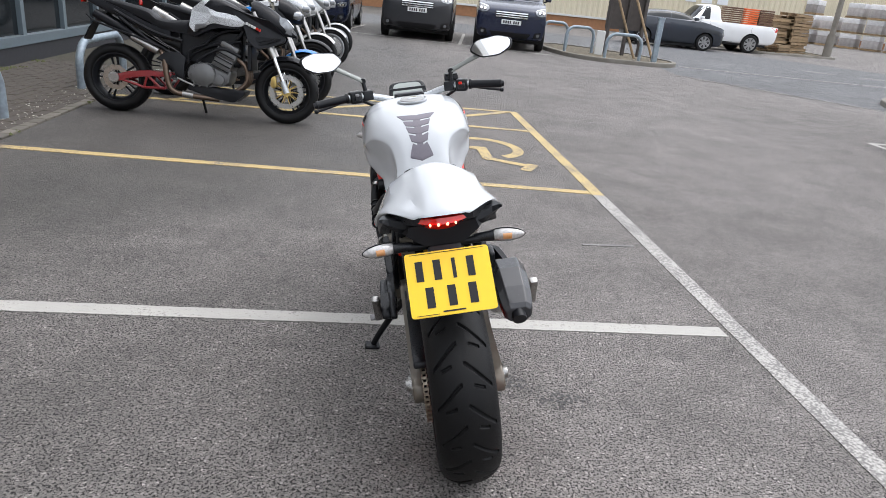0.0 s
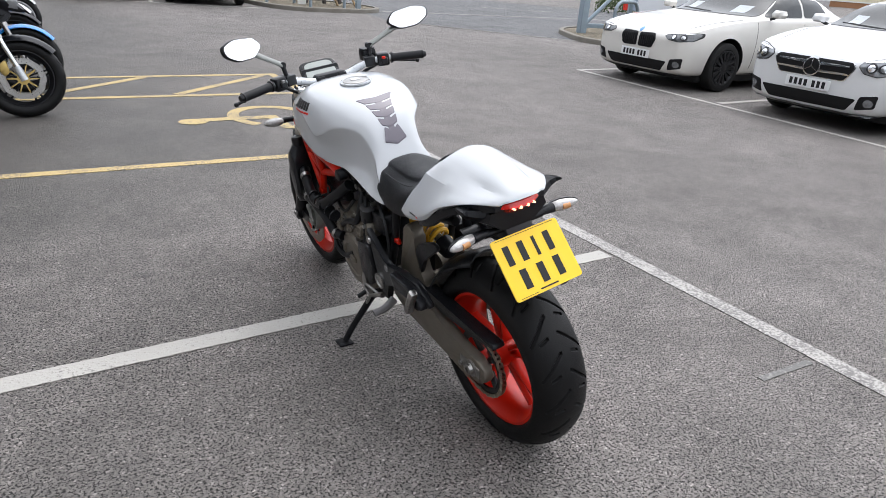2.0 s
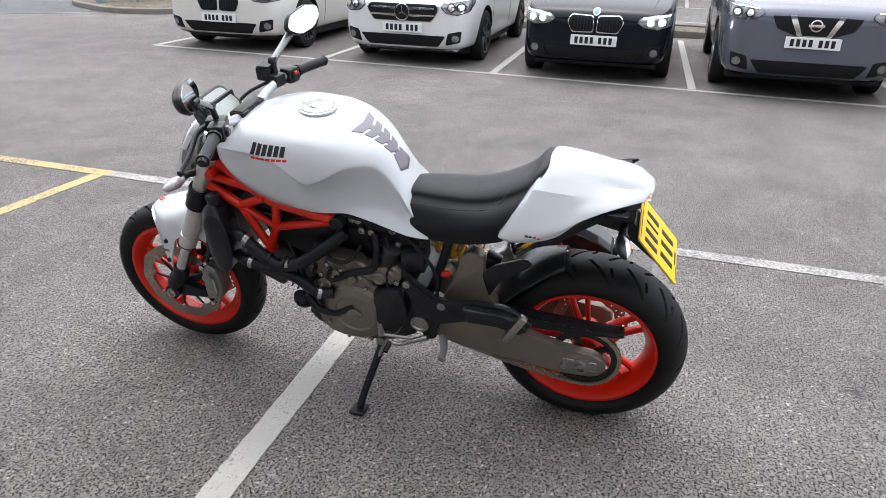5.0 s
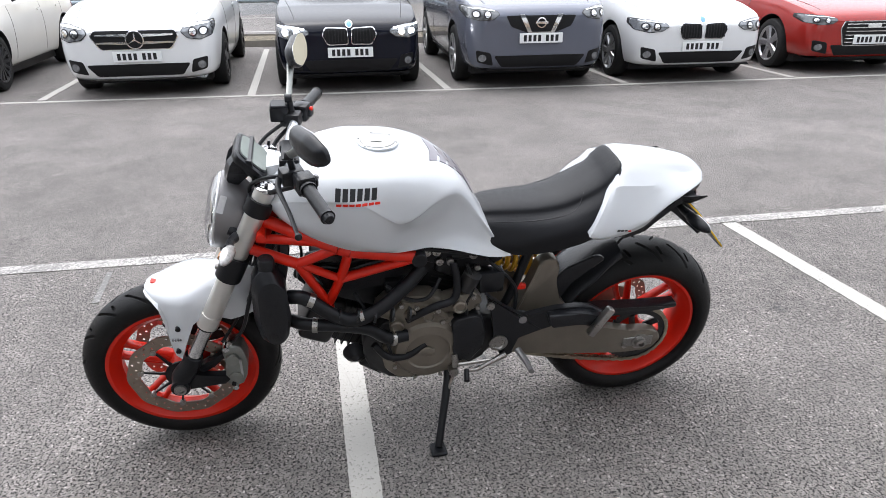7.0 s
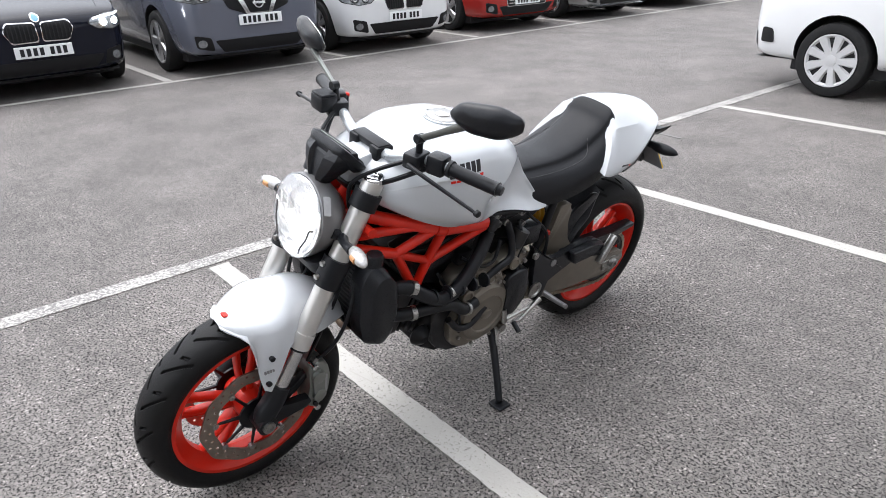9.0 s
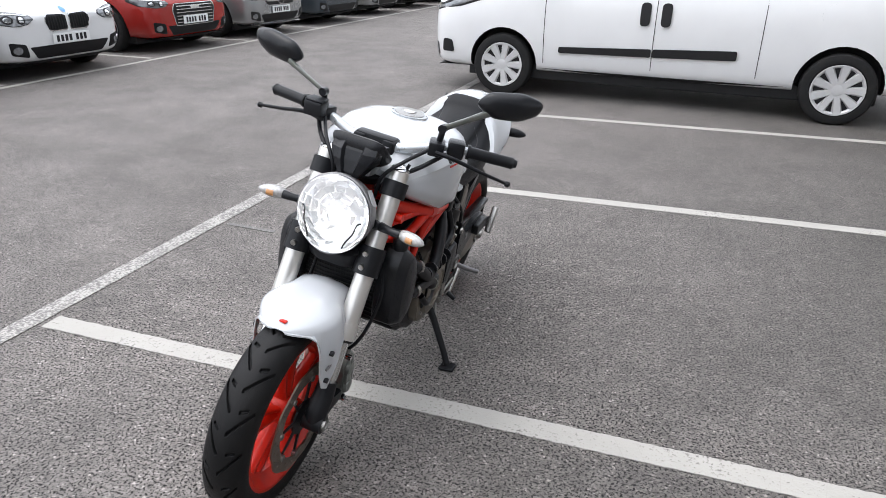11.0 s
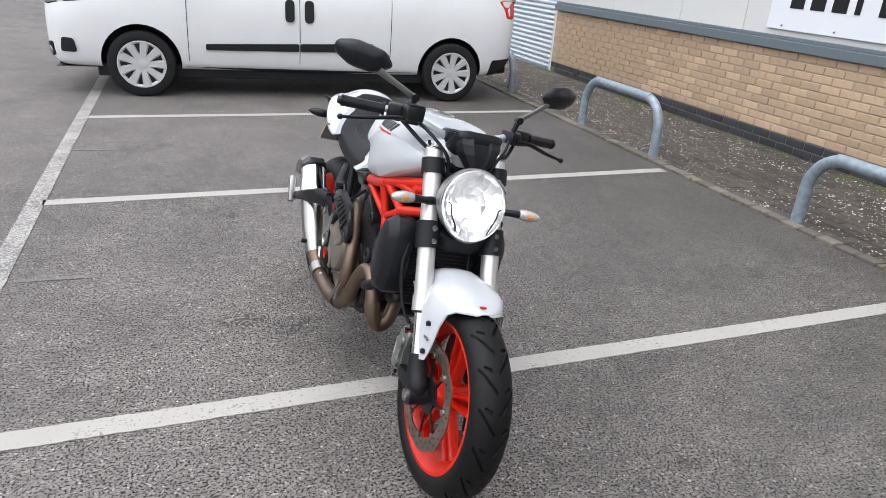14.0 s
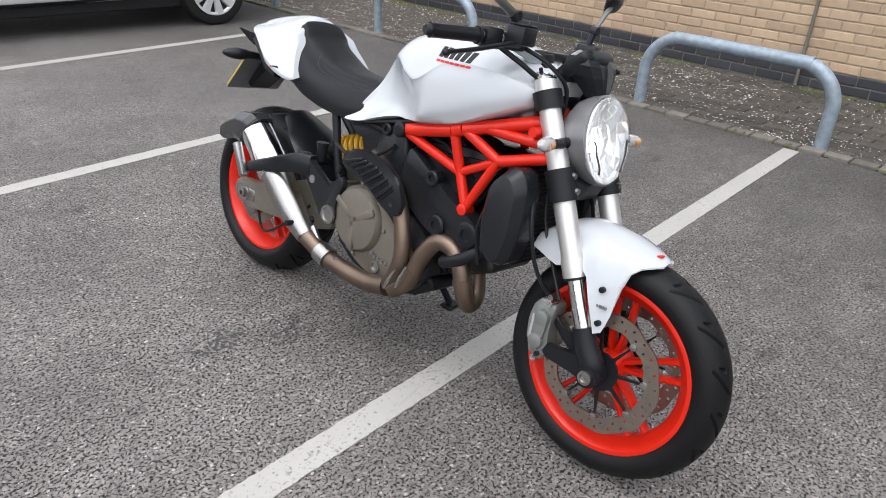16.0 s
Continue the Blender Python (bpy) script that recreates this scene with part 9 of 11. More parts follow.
for k, (x, y, n) in enumerate(((18.9, 33.9, 11), (20.2, 34.2, 13), (19.2, 35.3, 12), (20.6, 35.6, 12), (18.6, 32.6, 3))):
    pallet_stack(x, y, 20 + k * 3, n, 100 + k)
bed("kerb_corner", [(16.5, 31.2), (21.8, 32.3), (22.2, 36.5), (15.5, 36.5)], "kerbed corner where the pallets stand", 0.1)
ob = thing("lamp_post", pose(21.5, 33.0, 0), "tall grey concrete lamp post at the kerb", "lamp post")
part("shaft", tube_bm([(0, 0, 0), (0, 0, 3), (0.1, 0.2, 9)], [0.14, 0.12, 0.08], 14), M_KERBSTONE, ob)
part("base", tube_bm([(0, 0, 0), (0, 0, 1.1)], [0.2, 0.18], 14), M_KERBSTONE, ob)
rnd = random.Random(7)
n_pack = 0
for i in range(18):
    for j in range(3):
        if j == 2 and rnd.random() < 0.25:
            continue
        f = i / 17
        x, y = 34.6 + 16 * f + rnd.uniform(-0.05, 0.05), 56.4 - 24 * f
        ob = thing("block_pack", pose(x, y, 0.02 + j * 1.12, 0, 0, -56 + rnd.uniform(-4, 4)), "plastic-wrapped pack of paving blocks on a pallet", "block pack", "packs stacked in the yard")
        part("pack", box_bm((-0.6, -0.6, 0.14), (0.6, 0.6, 1.05), 0.04, None, 2), M_PACK, ob)
        part("pallet", box_bm((-0.62, -0.62, 0.0), (0.62, 0.62, 0.13)), M_PALLET, ob, smooth=False)
        part("wrap_top", box_bm((-0.605, -0.605, 0.7), (0.605, 0.605, 1.09), 0.05, None, 2), M_WRAP, ob, "pale plastic wrap")
ob = thing("hedge", pose(20.5, 22.0, 0), "low dark green bush beside the road", "bush", kind="stuff")
rnd = random.Random(9)
bm = bmesh.new()
for _ in range(900):
    a, r = rnd.uniform(0, 6.28), rnd.random() ** 0.5
    c = Vector((r * 1.3 * math.cos(a), r * 0.9 * math.sin(a), rnd.random() ** 0.7 * 1.0 * (1.1 - r * 0.7)))
    s = rnd.uniform(0.04, 0.09)
    q = Euler((rnd.uniform(0, 3), rnd.uniform(0, 3), rnd.uniform(0, 3))).to_matrix()
    bm.faces.new([bm.verts.new(c + q @ Vector(v)) for v in ((-s, 0, 0), (0, -s * 0.5, 0), (s, 0, 0), (0, s * 0.5, 0))])
part("leaves", bm, M_LEAF, ob, smooth=False)

# buildings
def unit(name, a, b, depth, base, h, label, doors=()):
    """A cladded industrial unit: low brick base, ribbed cladding, eaves and roof."""
    a, b = Vector(a), Vector(b)
    L = (b - a).length
    ob = thing(name, Matrix.Translation((*a, 0)) @ Matrix.Rotation(math.atan2(b.y - a.y, b.x - a.x), 4, "Z"), label, "building", kind="structure")
    part("brick_base", box_bm((0, 0, -1.0), (L, depth, base)), M_FAR_BRICK, ob, "red-brown brick base", smooth=False)
    bm = bmesh.new()
    k = 0.0
    pts = []
    while k < L:
        pts += [(k, -0.05), (k + 0.14, -0.05), (k + 0.17, -0.015), (k + 0.27, -0.015)]
        k += 0.3
    pts += [(L, -0.015), (L, depth), (0, depth)]
    lo = [bm.verts.new((x, y, base + 0.002)) for x, y in pts]
    hi = [bm.verts.new((x, y, h)) for x, y in pts]
    for i in range(len(pts)):
        j = (i + 1) % len(pts)
        bm.faces.new((lo[i], lo[j], hi[j], hi[i]))
    part("cladding", bm, M_CLAD, ob, "cream ribbed metal cladding", smooth=False)
    part("base_trim", box_bm((0, -0.08, base - 0.06), (L, -0.001, base + 0.05), 0.005), M_PANEL, ob, smooth=False)
    part("roof", prism_bm([(-0.4, h), (depth / 2, h + 1.6), (depth + 0.4, h), (depth + 0.4, h + 0.15), (depth / 2, h + 1.8), (-0.4, h + 0.15)], -0.3, L + 0.3), M_GREY, ob, smooth=False)
    for x0, x1, z0, z1, mt in doors:
        part("panel_door", box_bm((x0, -0.09, z0), (x1, -0.055, z1), 0.004), mt, ob, smooth=False)
    return ob


unit("building", (-16, 42.5), (23.5, 39.6), 18, 0.62, 6.5, "long cream-clad industrial unit on a low brick base", ((22.4, 23.4, 0.0, 2.2, M_PANEL), (33.0, 33.6, 2.0, 2.4, M_SIGN), (33.9, 34.5, 2.0, 2.4, M_SIGN), (34.8, 35.4, 2.0, 2.4, M_SIGN)))
unit("building", (30, 72), (84, 36), 20, 0.6, 7.0, "cream-clad industrial unit behind the stacked packs")
# two plain units out of view, added to close the horizon in reflections
unit("building", (48, -60), (48, 0), 20, 0.6, 6.5, "unseen pale unit across the second car park, added for reflections")
unit("building", (60, -70), (-60, -75), 20, 0.6, 6.5, "unseen pale unit past the car park's end, added for reflections")

# gate frame, sign boards and the motorcycle beside them
ob = thing("steel_gate", pose(11.05, 13.75, 0.05, 0, 0, -8), "open grey steel gate frame with a diagonal brace", "gate")
part("gate_post", box_bm((-0.09, -0.09, 0), (0.09, 0.09, 1.55), 0.01), M_GATE, ob)
part("gate_post", box_bm((1.28, -0.05, 0.12), (1.38, 0.05, 1.5), 0.01), M_GATE, ob)
for z in (0.2, 1.42):
    part("rail", box_bm((0.091, -0.04, z - 0.05), (1.279, 0.04, z + 0.05), 0.008), M_GATE, ob)
part("brace", tube_bm([(0.1, 0, 0.26), (1.27, 0, 1.36)], 0.045, 8), M_GATE, ob)
hoop_at(12.05, 13.35, -80, 0.9, 0.8, "hoops on the gravel")
ob = thing("sign_board", pose(12.75, 13.7, 0, 0, 0, -14), "white sign board with a red dot and grey lettering bars", "sign")
part("board", box_bm((0, 0, 0.3), (3.2, 0.05, 1.5), 0.006), M_SIGN, ob)
part("dot", lathe_bm([(-0.008, 0.13), (-0.001, 0.13)], "Y", (0.32, 0, 1.28), 24), M_SIGN_RED, ob, "red dot")
for k in range(8):
    part("lettering", box_bm((0.6 + k * 0.2, -0.006, 1.05), (0.74 + k * 0.2, -0.001, 1.25)), M_GREY, ob, smooth=False)
for x in (0.2, 3.0):
    part("post", box_bm((x - 0.04, 0.051, 0.04), (x + 0.04, 0.12, 1.5)), M_GALV, ob)
ob = thing("sign_board", pose(14.9, 16.0, 0, 0, 0, -14), "tall blue-grey sign board with a red edge", "sign")
part("board", box_bm((0, 0, 0.5), (2.4, 0.06, 3.6), 0.006), M_SIGN_BLUE, ob)
part("edge_strip", box_bm((-0.26, -0.005, 0.5), (-0.001, 0.065, 3.6), 0.006), M_SIGN_RED, ob, "red edge")
for x in (0.3, 2.1):
    part("post", box_bm((x - 0.05, 0.061, 0.04), (x + 0.05, 0.14, 3.6)), M_GALV, ob)


# other motorcycles: one builder, several makes
def parked_bike(m, label, body, panel, fender, swing, wheel_mat, disc_mat, screen=True, tall=1.0, group="motorcycles parked by the wall", case=True, exhaust=M_STEEL):
    b = thing("motorcycle", m, label, "motorcycle", group)
    k = tall
    f = bike_wheel(b, "front_wheel", 1.5, 0.3, 0.3, 0.06, 0.046, 0.046, 15, 12, wheel_mat)
    r = bike_wheel(b, "rear_wheel", 0.0, 0.31, 0.312, 0.088, 0.062, 0.068, 15, 30, wheel_mat)
    for w in (f, r):
        for o in w.children:
            if o.name.startswith("tyre"):
                o["label"] = "black road tyre"
            elif "label" in o:
                o["label"] = "dark alloy wheel rim" if wheel_mat is M_SOFT_BLACK else "pale alloy wheel rim"
    for s in (-1, 1):
        part("brake_disc", disc_bm(s * 0.07, 0.118, 0.155), M_STEEL, f, "bright brake disc")
        star = []
        for j in range(160):
            a = 2 * math.pi * j / 160
            arm = max(0.0, math.cos(5 * a)) ** 24
            arm2 = max(0.0, -math.cos(5 * a)) ** 24
            star.append(((0.05 + 0.072 * max(arm, arm2)) * math.cos(a), (0.05 + 0.072 * max(arm, arm2)) * math.sin(a)))
        bm = prism_bm(star, s * 0.064, s * 0.072)
        part("disc_carrier", bm, disc_mat, f, "gold-coloured disc carrier" if disc_mat is M_GOLD else "")
        part("fork_tube", tube_bm([(s * 0.1, 1.19, 0.96 * k), (s * 0.1, 1.36, 0.6)], 0.026, 14), M_STEEL, b, "bright fork tube")
        part("fork_leg", tube_bm([(s * 0.1, 1.355, 0.61), (s * 0.1, 1.49, 0.30)], [0.021, 0.028], 14), M_STEEL, b)
        part("brake_caliper", box_bm((s * 0.085 - 0.02, 1.36, 0.34), (s * 0.085 + 0.02, 1.42, 0.44), 0.012, None, 2), disc_mat, b)
        part("swingarm", prism_bm(rounded([(0.52, 0.42), (0.3, 0.40), (0.05, 0.345), (-0.05, 0.335), (-0.05, 0.285), (0.08, 0.28), (0.3, 0.31), (0.52, 0.34)], 0.02, 3), s * 0.1, s * 0.135, 0.008), swing, b, "red swingarm" if swing is M_DARK_RED else "")
        part("swingarm_truss", tube_bm([(s * 0.12, 0.08, 0.28), (s * 0.12, 0.25, 0.25), (s * 0.12, 0.42, 0.27), (s * 0.12, 0.5, 0.34)], 0.016, 8), swing, b)
        part("axle_cap", lathe_bm([(s * 0.134, 0.045), (s * 0.146, 0.043), (s * 0.147, 0.03), (s * 0.14, 0.028)], "X", (0, 0, 0.31), 24), M_STEEL, b, "bright axle cap")
        for y0, z0, y1, z1 in ((1.14, 0.88, 0.78, 0.66), (0.78, 0.66, 0.5, 0.62), (1.12, 0.78, 0.9, 0.52), (0.9, 0.76, 0.9, 0.52), (0.5, 0.62, 0.05, 0.86), (0.5, 0.5, 0.2, 0.78)):
            part("frame_tube", tube_bm([(s * 0.13, y0, z0 * k), (s * 0.15, (y0 + y1) / 2, (z0 + z1) / 2 * k), (s * 0.13, y1, z1 * k)], 0.014, 8), M_SOFT_BLACK, b)
        rows = []
        for yy, zt, zb, x in ((1.36, 0.98, 0.90, 0.05), (1.24, 1.06, 0.78, 0.125), (1.05, 1.03, 0.70, 0.19), (0.86, 0.98, 0.72, 0.195), (0.68, 0.90, 0.76, 0.16)):
            rows.append([(s * x * 0.8, yy, zt * k), (s * x, yy, (zt * 0.6 + zb * 0.4) * k), (s * (x - 0.01), yy, zb * k), (s * (x - 0.03), yy, zb * k), (s * (x - 0.03), yy, (zt * 0.6 + zb * 0.4) * k)])
        part("side_fairing", loft_bm(rows), body, b, "painted side fairing")
        part("side_panel", prism_bm(rounded([(1.0, 1.0 * k), (0.82, 1.0 * k), (0.62, 0.89 * k), (0.7, 0.84 * k), (0.95, 0.88 * k)], 0.03, 3), s * 0.188, s * 0.203, 0.006), panel, b, "contrasting side panel")
        bm = bmesh.new()
        for j in range(5):
            add_box(bm, (s * 0.178, 1.05 + j * 0.035, 0.86 * k - j * 0.012), (s * 0.182 + s * 0.014, 1.075 + j * 0.035, 0.89 * k - j * 0.012))
        part("fairing_mark", bm, M_PLATE_W if body is M_BLACK_PAINT else M_CHAR, b, "small model mark in plain blocks", smooth=False)
        part("grip", tube_bm([(s * 0.26, 1.08, 1.10 * k), (s * 0.4, 1.03, 1.09 * k)], 0.017, 12), M_SOFT_BLACK, b)
        part("mirror", loft_bm([[(s * 0.36 + x * g, yy, 1.27 * k + z * g) for x, z in circle(0, 0, 0.075, 12, 0.05)] for g, yy in ((0.95, 1.09), (1.0, 1.11), (0.6, 1.14))]), M_SOFT_BLACK, b, "black mirror")
        part("mirror_stem", tube_bm([(s * 0.2, 1.12, 1.11 * k), (s * 0.3, 1.13, 1.22 * k)], 0.008, 8), M_SOFT_BLACK, b)
        part("footpeg", tube_bm([(s * 0.15, 0.5, 0.38), (s * 0.26, 0.5, 0.38)], 0.013, 8), M_SOFT_BLACK, b)
    part("handlebar", tube_bm([(-0.4, 1.03, 1.09 * k), (-0.2, 1.1, 1.1 * k), (0, 1.13, 1.04 * k), (0.2, 1.1, 1.1 * k), (0.4, 1.03, 1.09 * k)], 0.012, 10), M_STEEL, b)
    rows = []
    for yy, tz, w, bz in ((1.2, 1.0, 0.1, 0.86), (1.05, 1.06, 0.17, 0.80), (0.9, 1.05, 0.19, 0.76), (0.75, 0.98, 0.17, 0.74), (0.63, 0.88, 0.12, 0.72)):
        rows.append([(0, yy, tz * k), (w * 0.7, yy, (tz - 0.02) * k), (w, yy, (tz * 0.55 + bz * 0.45) * k), (w * 0.7, yy, bz * k), (-w * 0.7, yy, bz * k), (-w, yy, (tz * 0.55 + bz * 0.45) * k), (-w * 0.7, yy, (tz - 0.02) * k)])
    t = part("fuel_tank", loft_bm(rows, True, 1), panel, b, "painted fuel tank")
    subdivide(t, 2)
    rows = []
    for yy, tz, w, bz in ((0.72, 0.86, 0.09, 0.76), (0.55, 0.84, 0.14, 0.74), (0.4, 0.87, 0.15, 0.76), (0.28, 0.94, 0.14, 0.82), (0.05, 0.97, 0.12, 0.88), (-0.12, 0.99, 0.09, 0.93)):
        rows.append([(0, yy, tz * k), (w * 0.8, yy, (tz - 0.012) * k), (w, yy, (tz - 0.06) * k), (w * 0.7, yy, bz * k), (-w * 0.7, yy, bz * k), (-w, yy, (tz - 0.06) * k), (-w * 0.8, yy, (tz - 0.012) * k)])
    t = part("seat", loft_bm(rows, True, 1), M_SEAT, b, "black dual seat")
    subdivide(t, 2)
    part("tail", loft_bm([[(x * g, yy, zz * k + z) for x, z in ((-0.1, 0), (0.1, 0), (0.08, -0.1), (-0.08, -0.1))] for g, yy, zz in ((1.2, 0.3, 0.88), (1.1, 0.0, 0.93), (0.8, -0.2, 0.99), (0.5, -0.27, 1.0))]), M_SOFT_BLACK, b)
    part("tail_light", box_bm((-0.06, -0.29, 0.92 * k), (0.06, -0.25, 0.98 * k), 0.01), M_RED_LENS, b, "red tail light")
    part("rear_mudguard", loft_bm([[(x, yy, zz) for x in (-0.09, 0.09)] + [(x, yy + 0.02, zz + 0.03) for x in (0.09, -0.09)] for yy, zz in ((-0.1, 0.86 * k), (-0.28, 0.78), (-0.4, 0.62))]), M_SOFT_BLACK, b)
    part("front_mudguard", loft_bm([[Vector((u * 0.075, 1.5, 0.3)) + Vector((0, math.cos(radians(a)), math.sin(radians(a)))) * (0.328 - 0.03 * u * u) for u in (-1, -0.6, 0, 0.6, 1)] + [Vector((u * 0.075, 1.5, 0.3)) + Vector((0, math.cos(radians(a)), math.sin(radians(a)))) * (0.322 - 0.03 * u * u) for u in (1, 0.6, 0, -0.6, -1)] for a in range(38, 150, 8)]), fender, b, "painted front mudguard")
    # nose with headlight and screen
    rows = [[(x * g, yy, (1.0 + dz) * k + z * g) for x, z in circle(0, 0, 0.13, 14, 0.12)] for g, yy, dz in ((1.0, 1.2, 0.03), (0.98, 1.3, 0.0), (0.75, 1.4, -0.04), (0.35, 1.455, -0.07))]
    part("nose_fairing", loft_bm(rows), body, b, "painted nose fairing")
    for s in (-1, 1):
        part("headlight", loft_bm([[(s * 0.06 + x * g, yy, 0.965 * k + z * g) for x, z in circle(0, 0, 0.05, 12, 0.055)] for g, yy in ((1.0, 1.36), (0.95, 1.42), (0.5, 1.45))]), M_HEADLAMP, b, "clear headlight")
    if screen:
        sc = part("screen", loft_bm([[(x, yy, zz * k) for x in (-w, -w * 0.5, 0, w * 0.5, w)] + [(x, yy - 0.006, zz * k) for x in (w, w * 0.5, 0, -w * 0.5, -w)] for w, yy, zz in ((0.13, 1.33, 1.08), (0.13, 1.25, 1.2), (0.1, 1.18, 1.31))]), M_LENS, b, "clear windscreen")
        sc.visible_shadow = False
    if case:
        part("crankcase", prism_bm(rounded([(0.52, 0.46), (0.55, 0.32), (0.75, 0.26), (0.95, 0.30), (0.95, 0.46), (0.75, 0.50)], 0.04, 3), -0.15, 0.15, 0.02), M_CASE, b, "grey alloy engine case")
        for s in (-1, 1):
            part("engine_cover", lathe_bm([(s * 0.14, 0.1), (s * 0.185, 0.09), (s * 0.195, 0.05)], "X", (0, 0.7, 0.38), 26), M_CASE, b, "round grey engine cover")
            part("engine_cover", lathe_bm([(s * 0.14, 0.05), (s * 0.175, 0.045), (s * 0.18, 0.02)], "X", (0, 0.86, 0.37), 20), M_CASE, b)
        mm = Matrix.Translation((0, 0.86, 0.45)) @ Matrix.Rotation(radians(-25), 4, "X")
        part("cylinder_block", box_bm((-0.17, -0.09, 0.0), (0.17, 0.09, 0.16), 0.02, mm, 2), M_CASE, b)
        part("cylinder_head", box_bm((-0.185, -0.1, 0.16), (0.185, 0.1, 0.27), 0.025, mm, 2), M_CASE, b)
        for j in range(3):
            part("exhaust_header", tube_bm([(-0.1 + 0.1 * j, 1.02, 0.56), (-0.1 + 0.1 * j, 1.12, 0.46), (-0.08 + 0.09 * j, 1.08, 0.3), (0.02 + 0.05 * j, 0.9, 0.23)], 0.019, 10), M_EXHAUST, b)
        part("belly_pan", prism_bm(rounded([(1.05, 0.34), (0.62, 0.24), (0.6, 0.19), (0.9, 0.18), (1.08, 0.26)], 0.02, 3), -0.13, 0.13, 0.012), M_SOFT_BLACK, b)
        part("exhaust_link", tube_bm([(0.1, 0.85, 0.23), (0.14, 0.6, 0.24), (0.16, 0.45, 0.33), (0.15, 0.4, 0.5), (0.1, 0.25, 0.72)], 0.024, 12), M_EXHAUST, b)
        part("muffler", tube_bm([(0.12, 0.3, 0.68), (0.11, 0.1, 0.78), (0.1, -0.12, 0.88)], [0.045, 0.055, 0.05], 16), exhaust, b, "brushed muffler under the tail")
        part("radiator", box_bm((-0.15, 1.12, 0.48), (0.15, 1.16, 0.82), 0.008), M_SOFT_BLACK, b)
        part("filler_core", box_bm((-0.1, 0.55, 0.46), (0.1, 1.08, 0.82), 0.03), M_SOFT_BLACK, b)
    part("side_stand", tube_bm([(-0.1, 0.66, 0.28), (-0.2, 0.68, 0.05)], 0.013, 8), M_SOFT_BLACK, b)
    return b


def moulded(halves, name, material, parent, label="", folds=(), along=4, across=3):
    return part(name, shell_bm(halves, along, across, folds), material, parent, label)


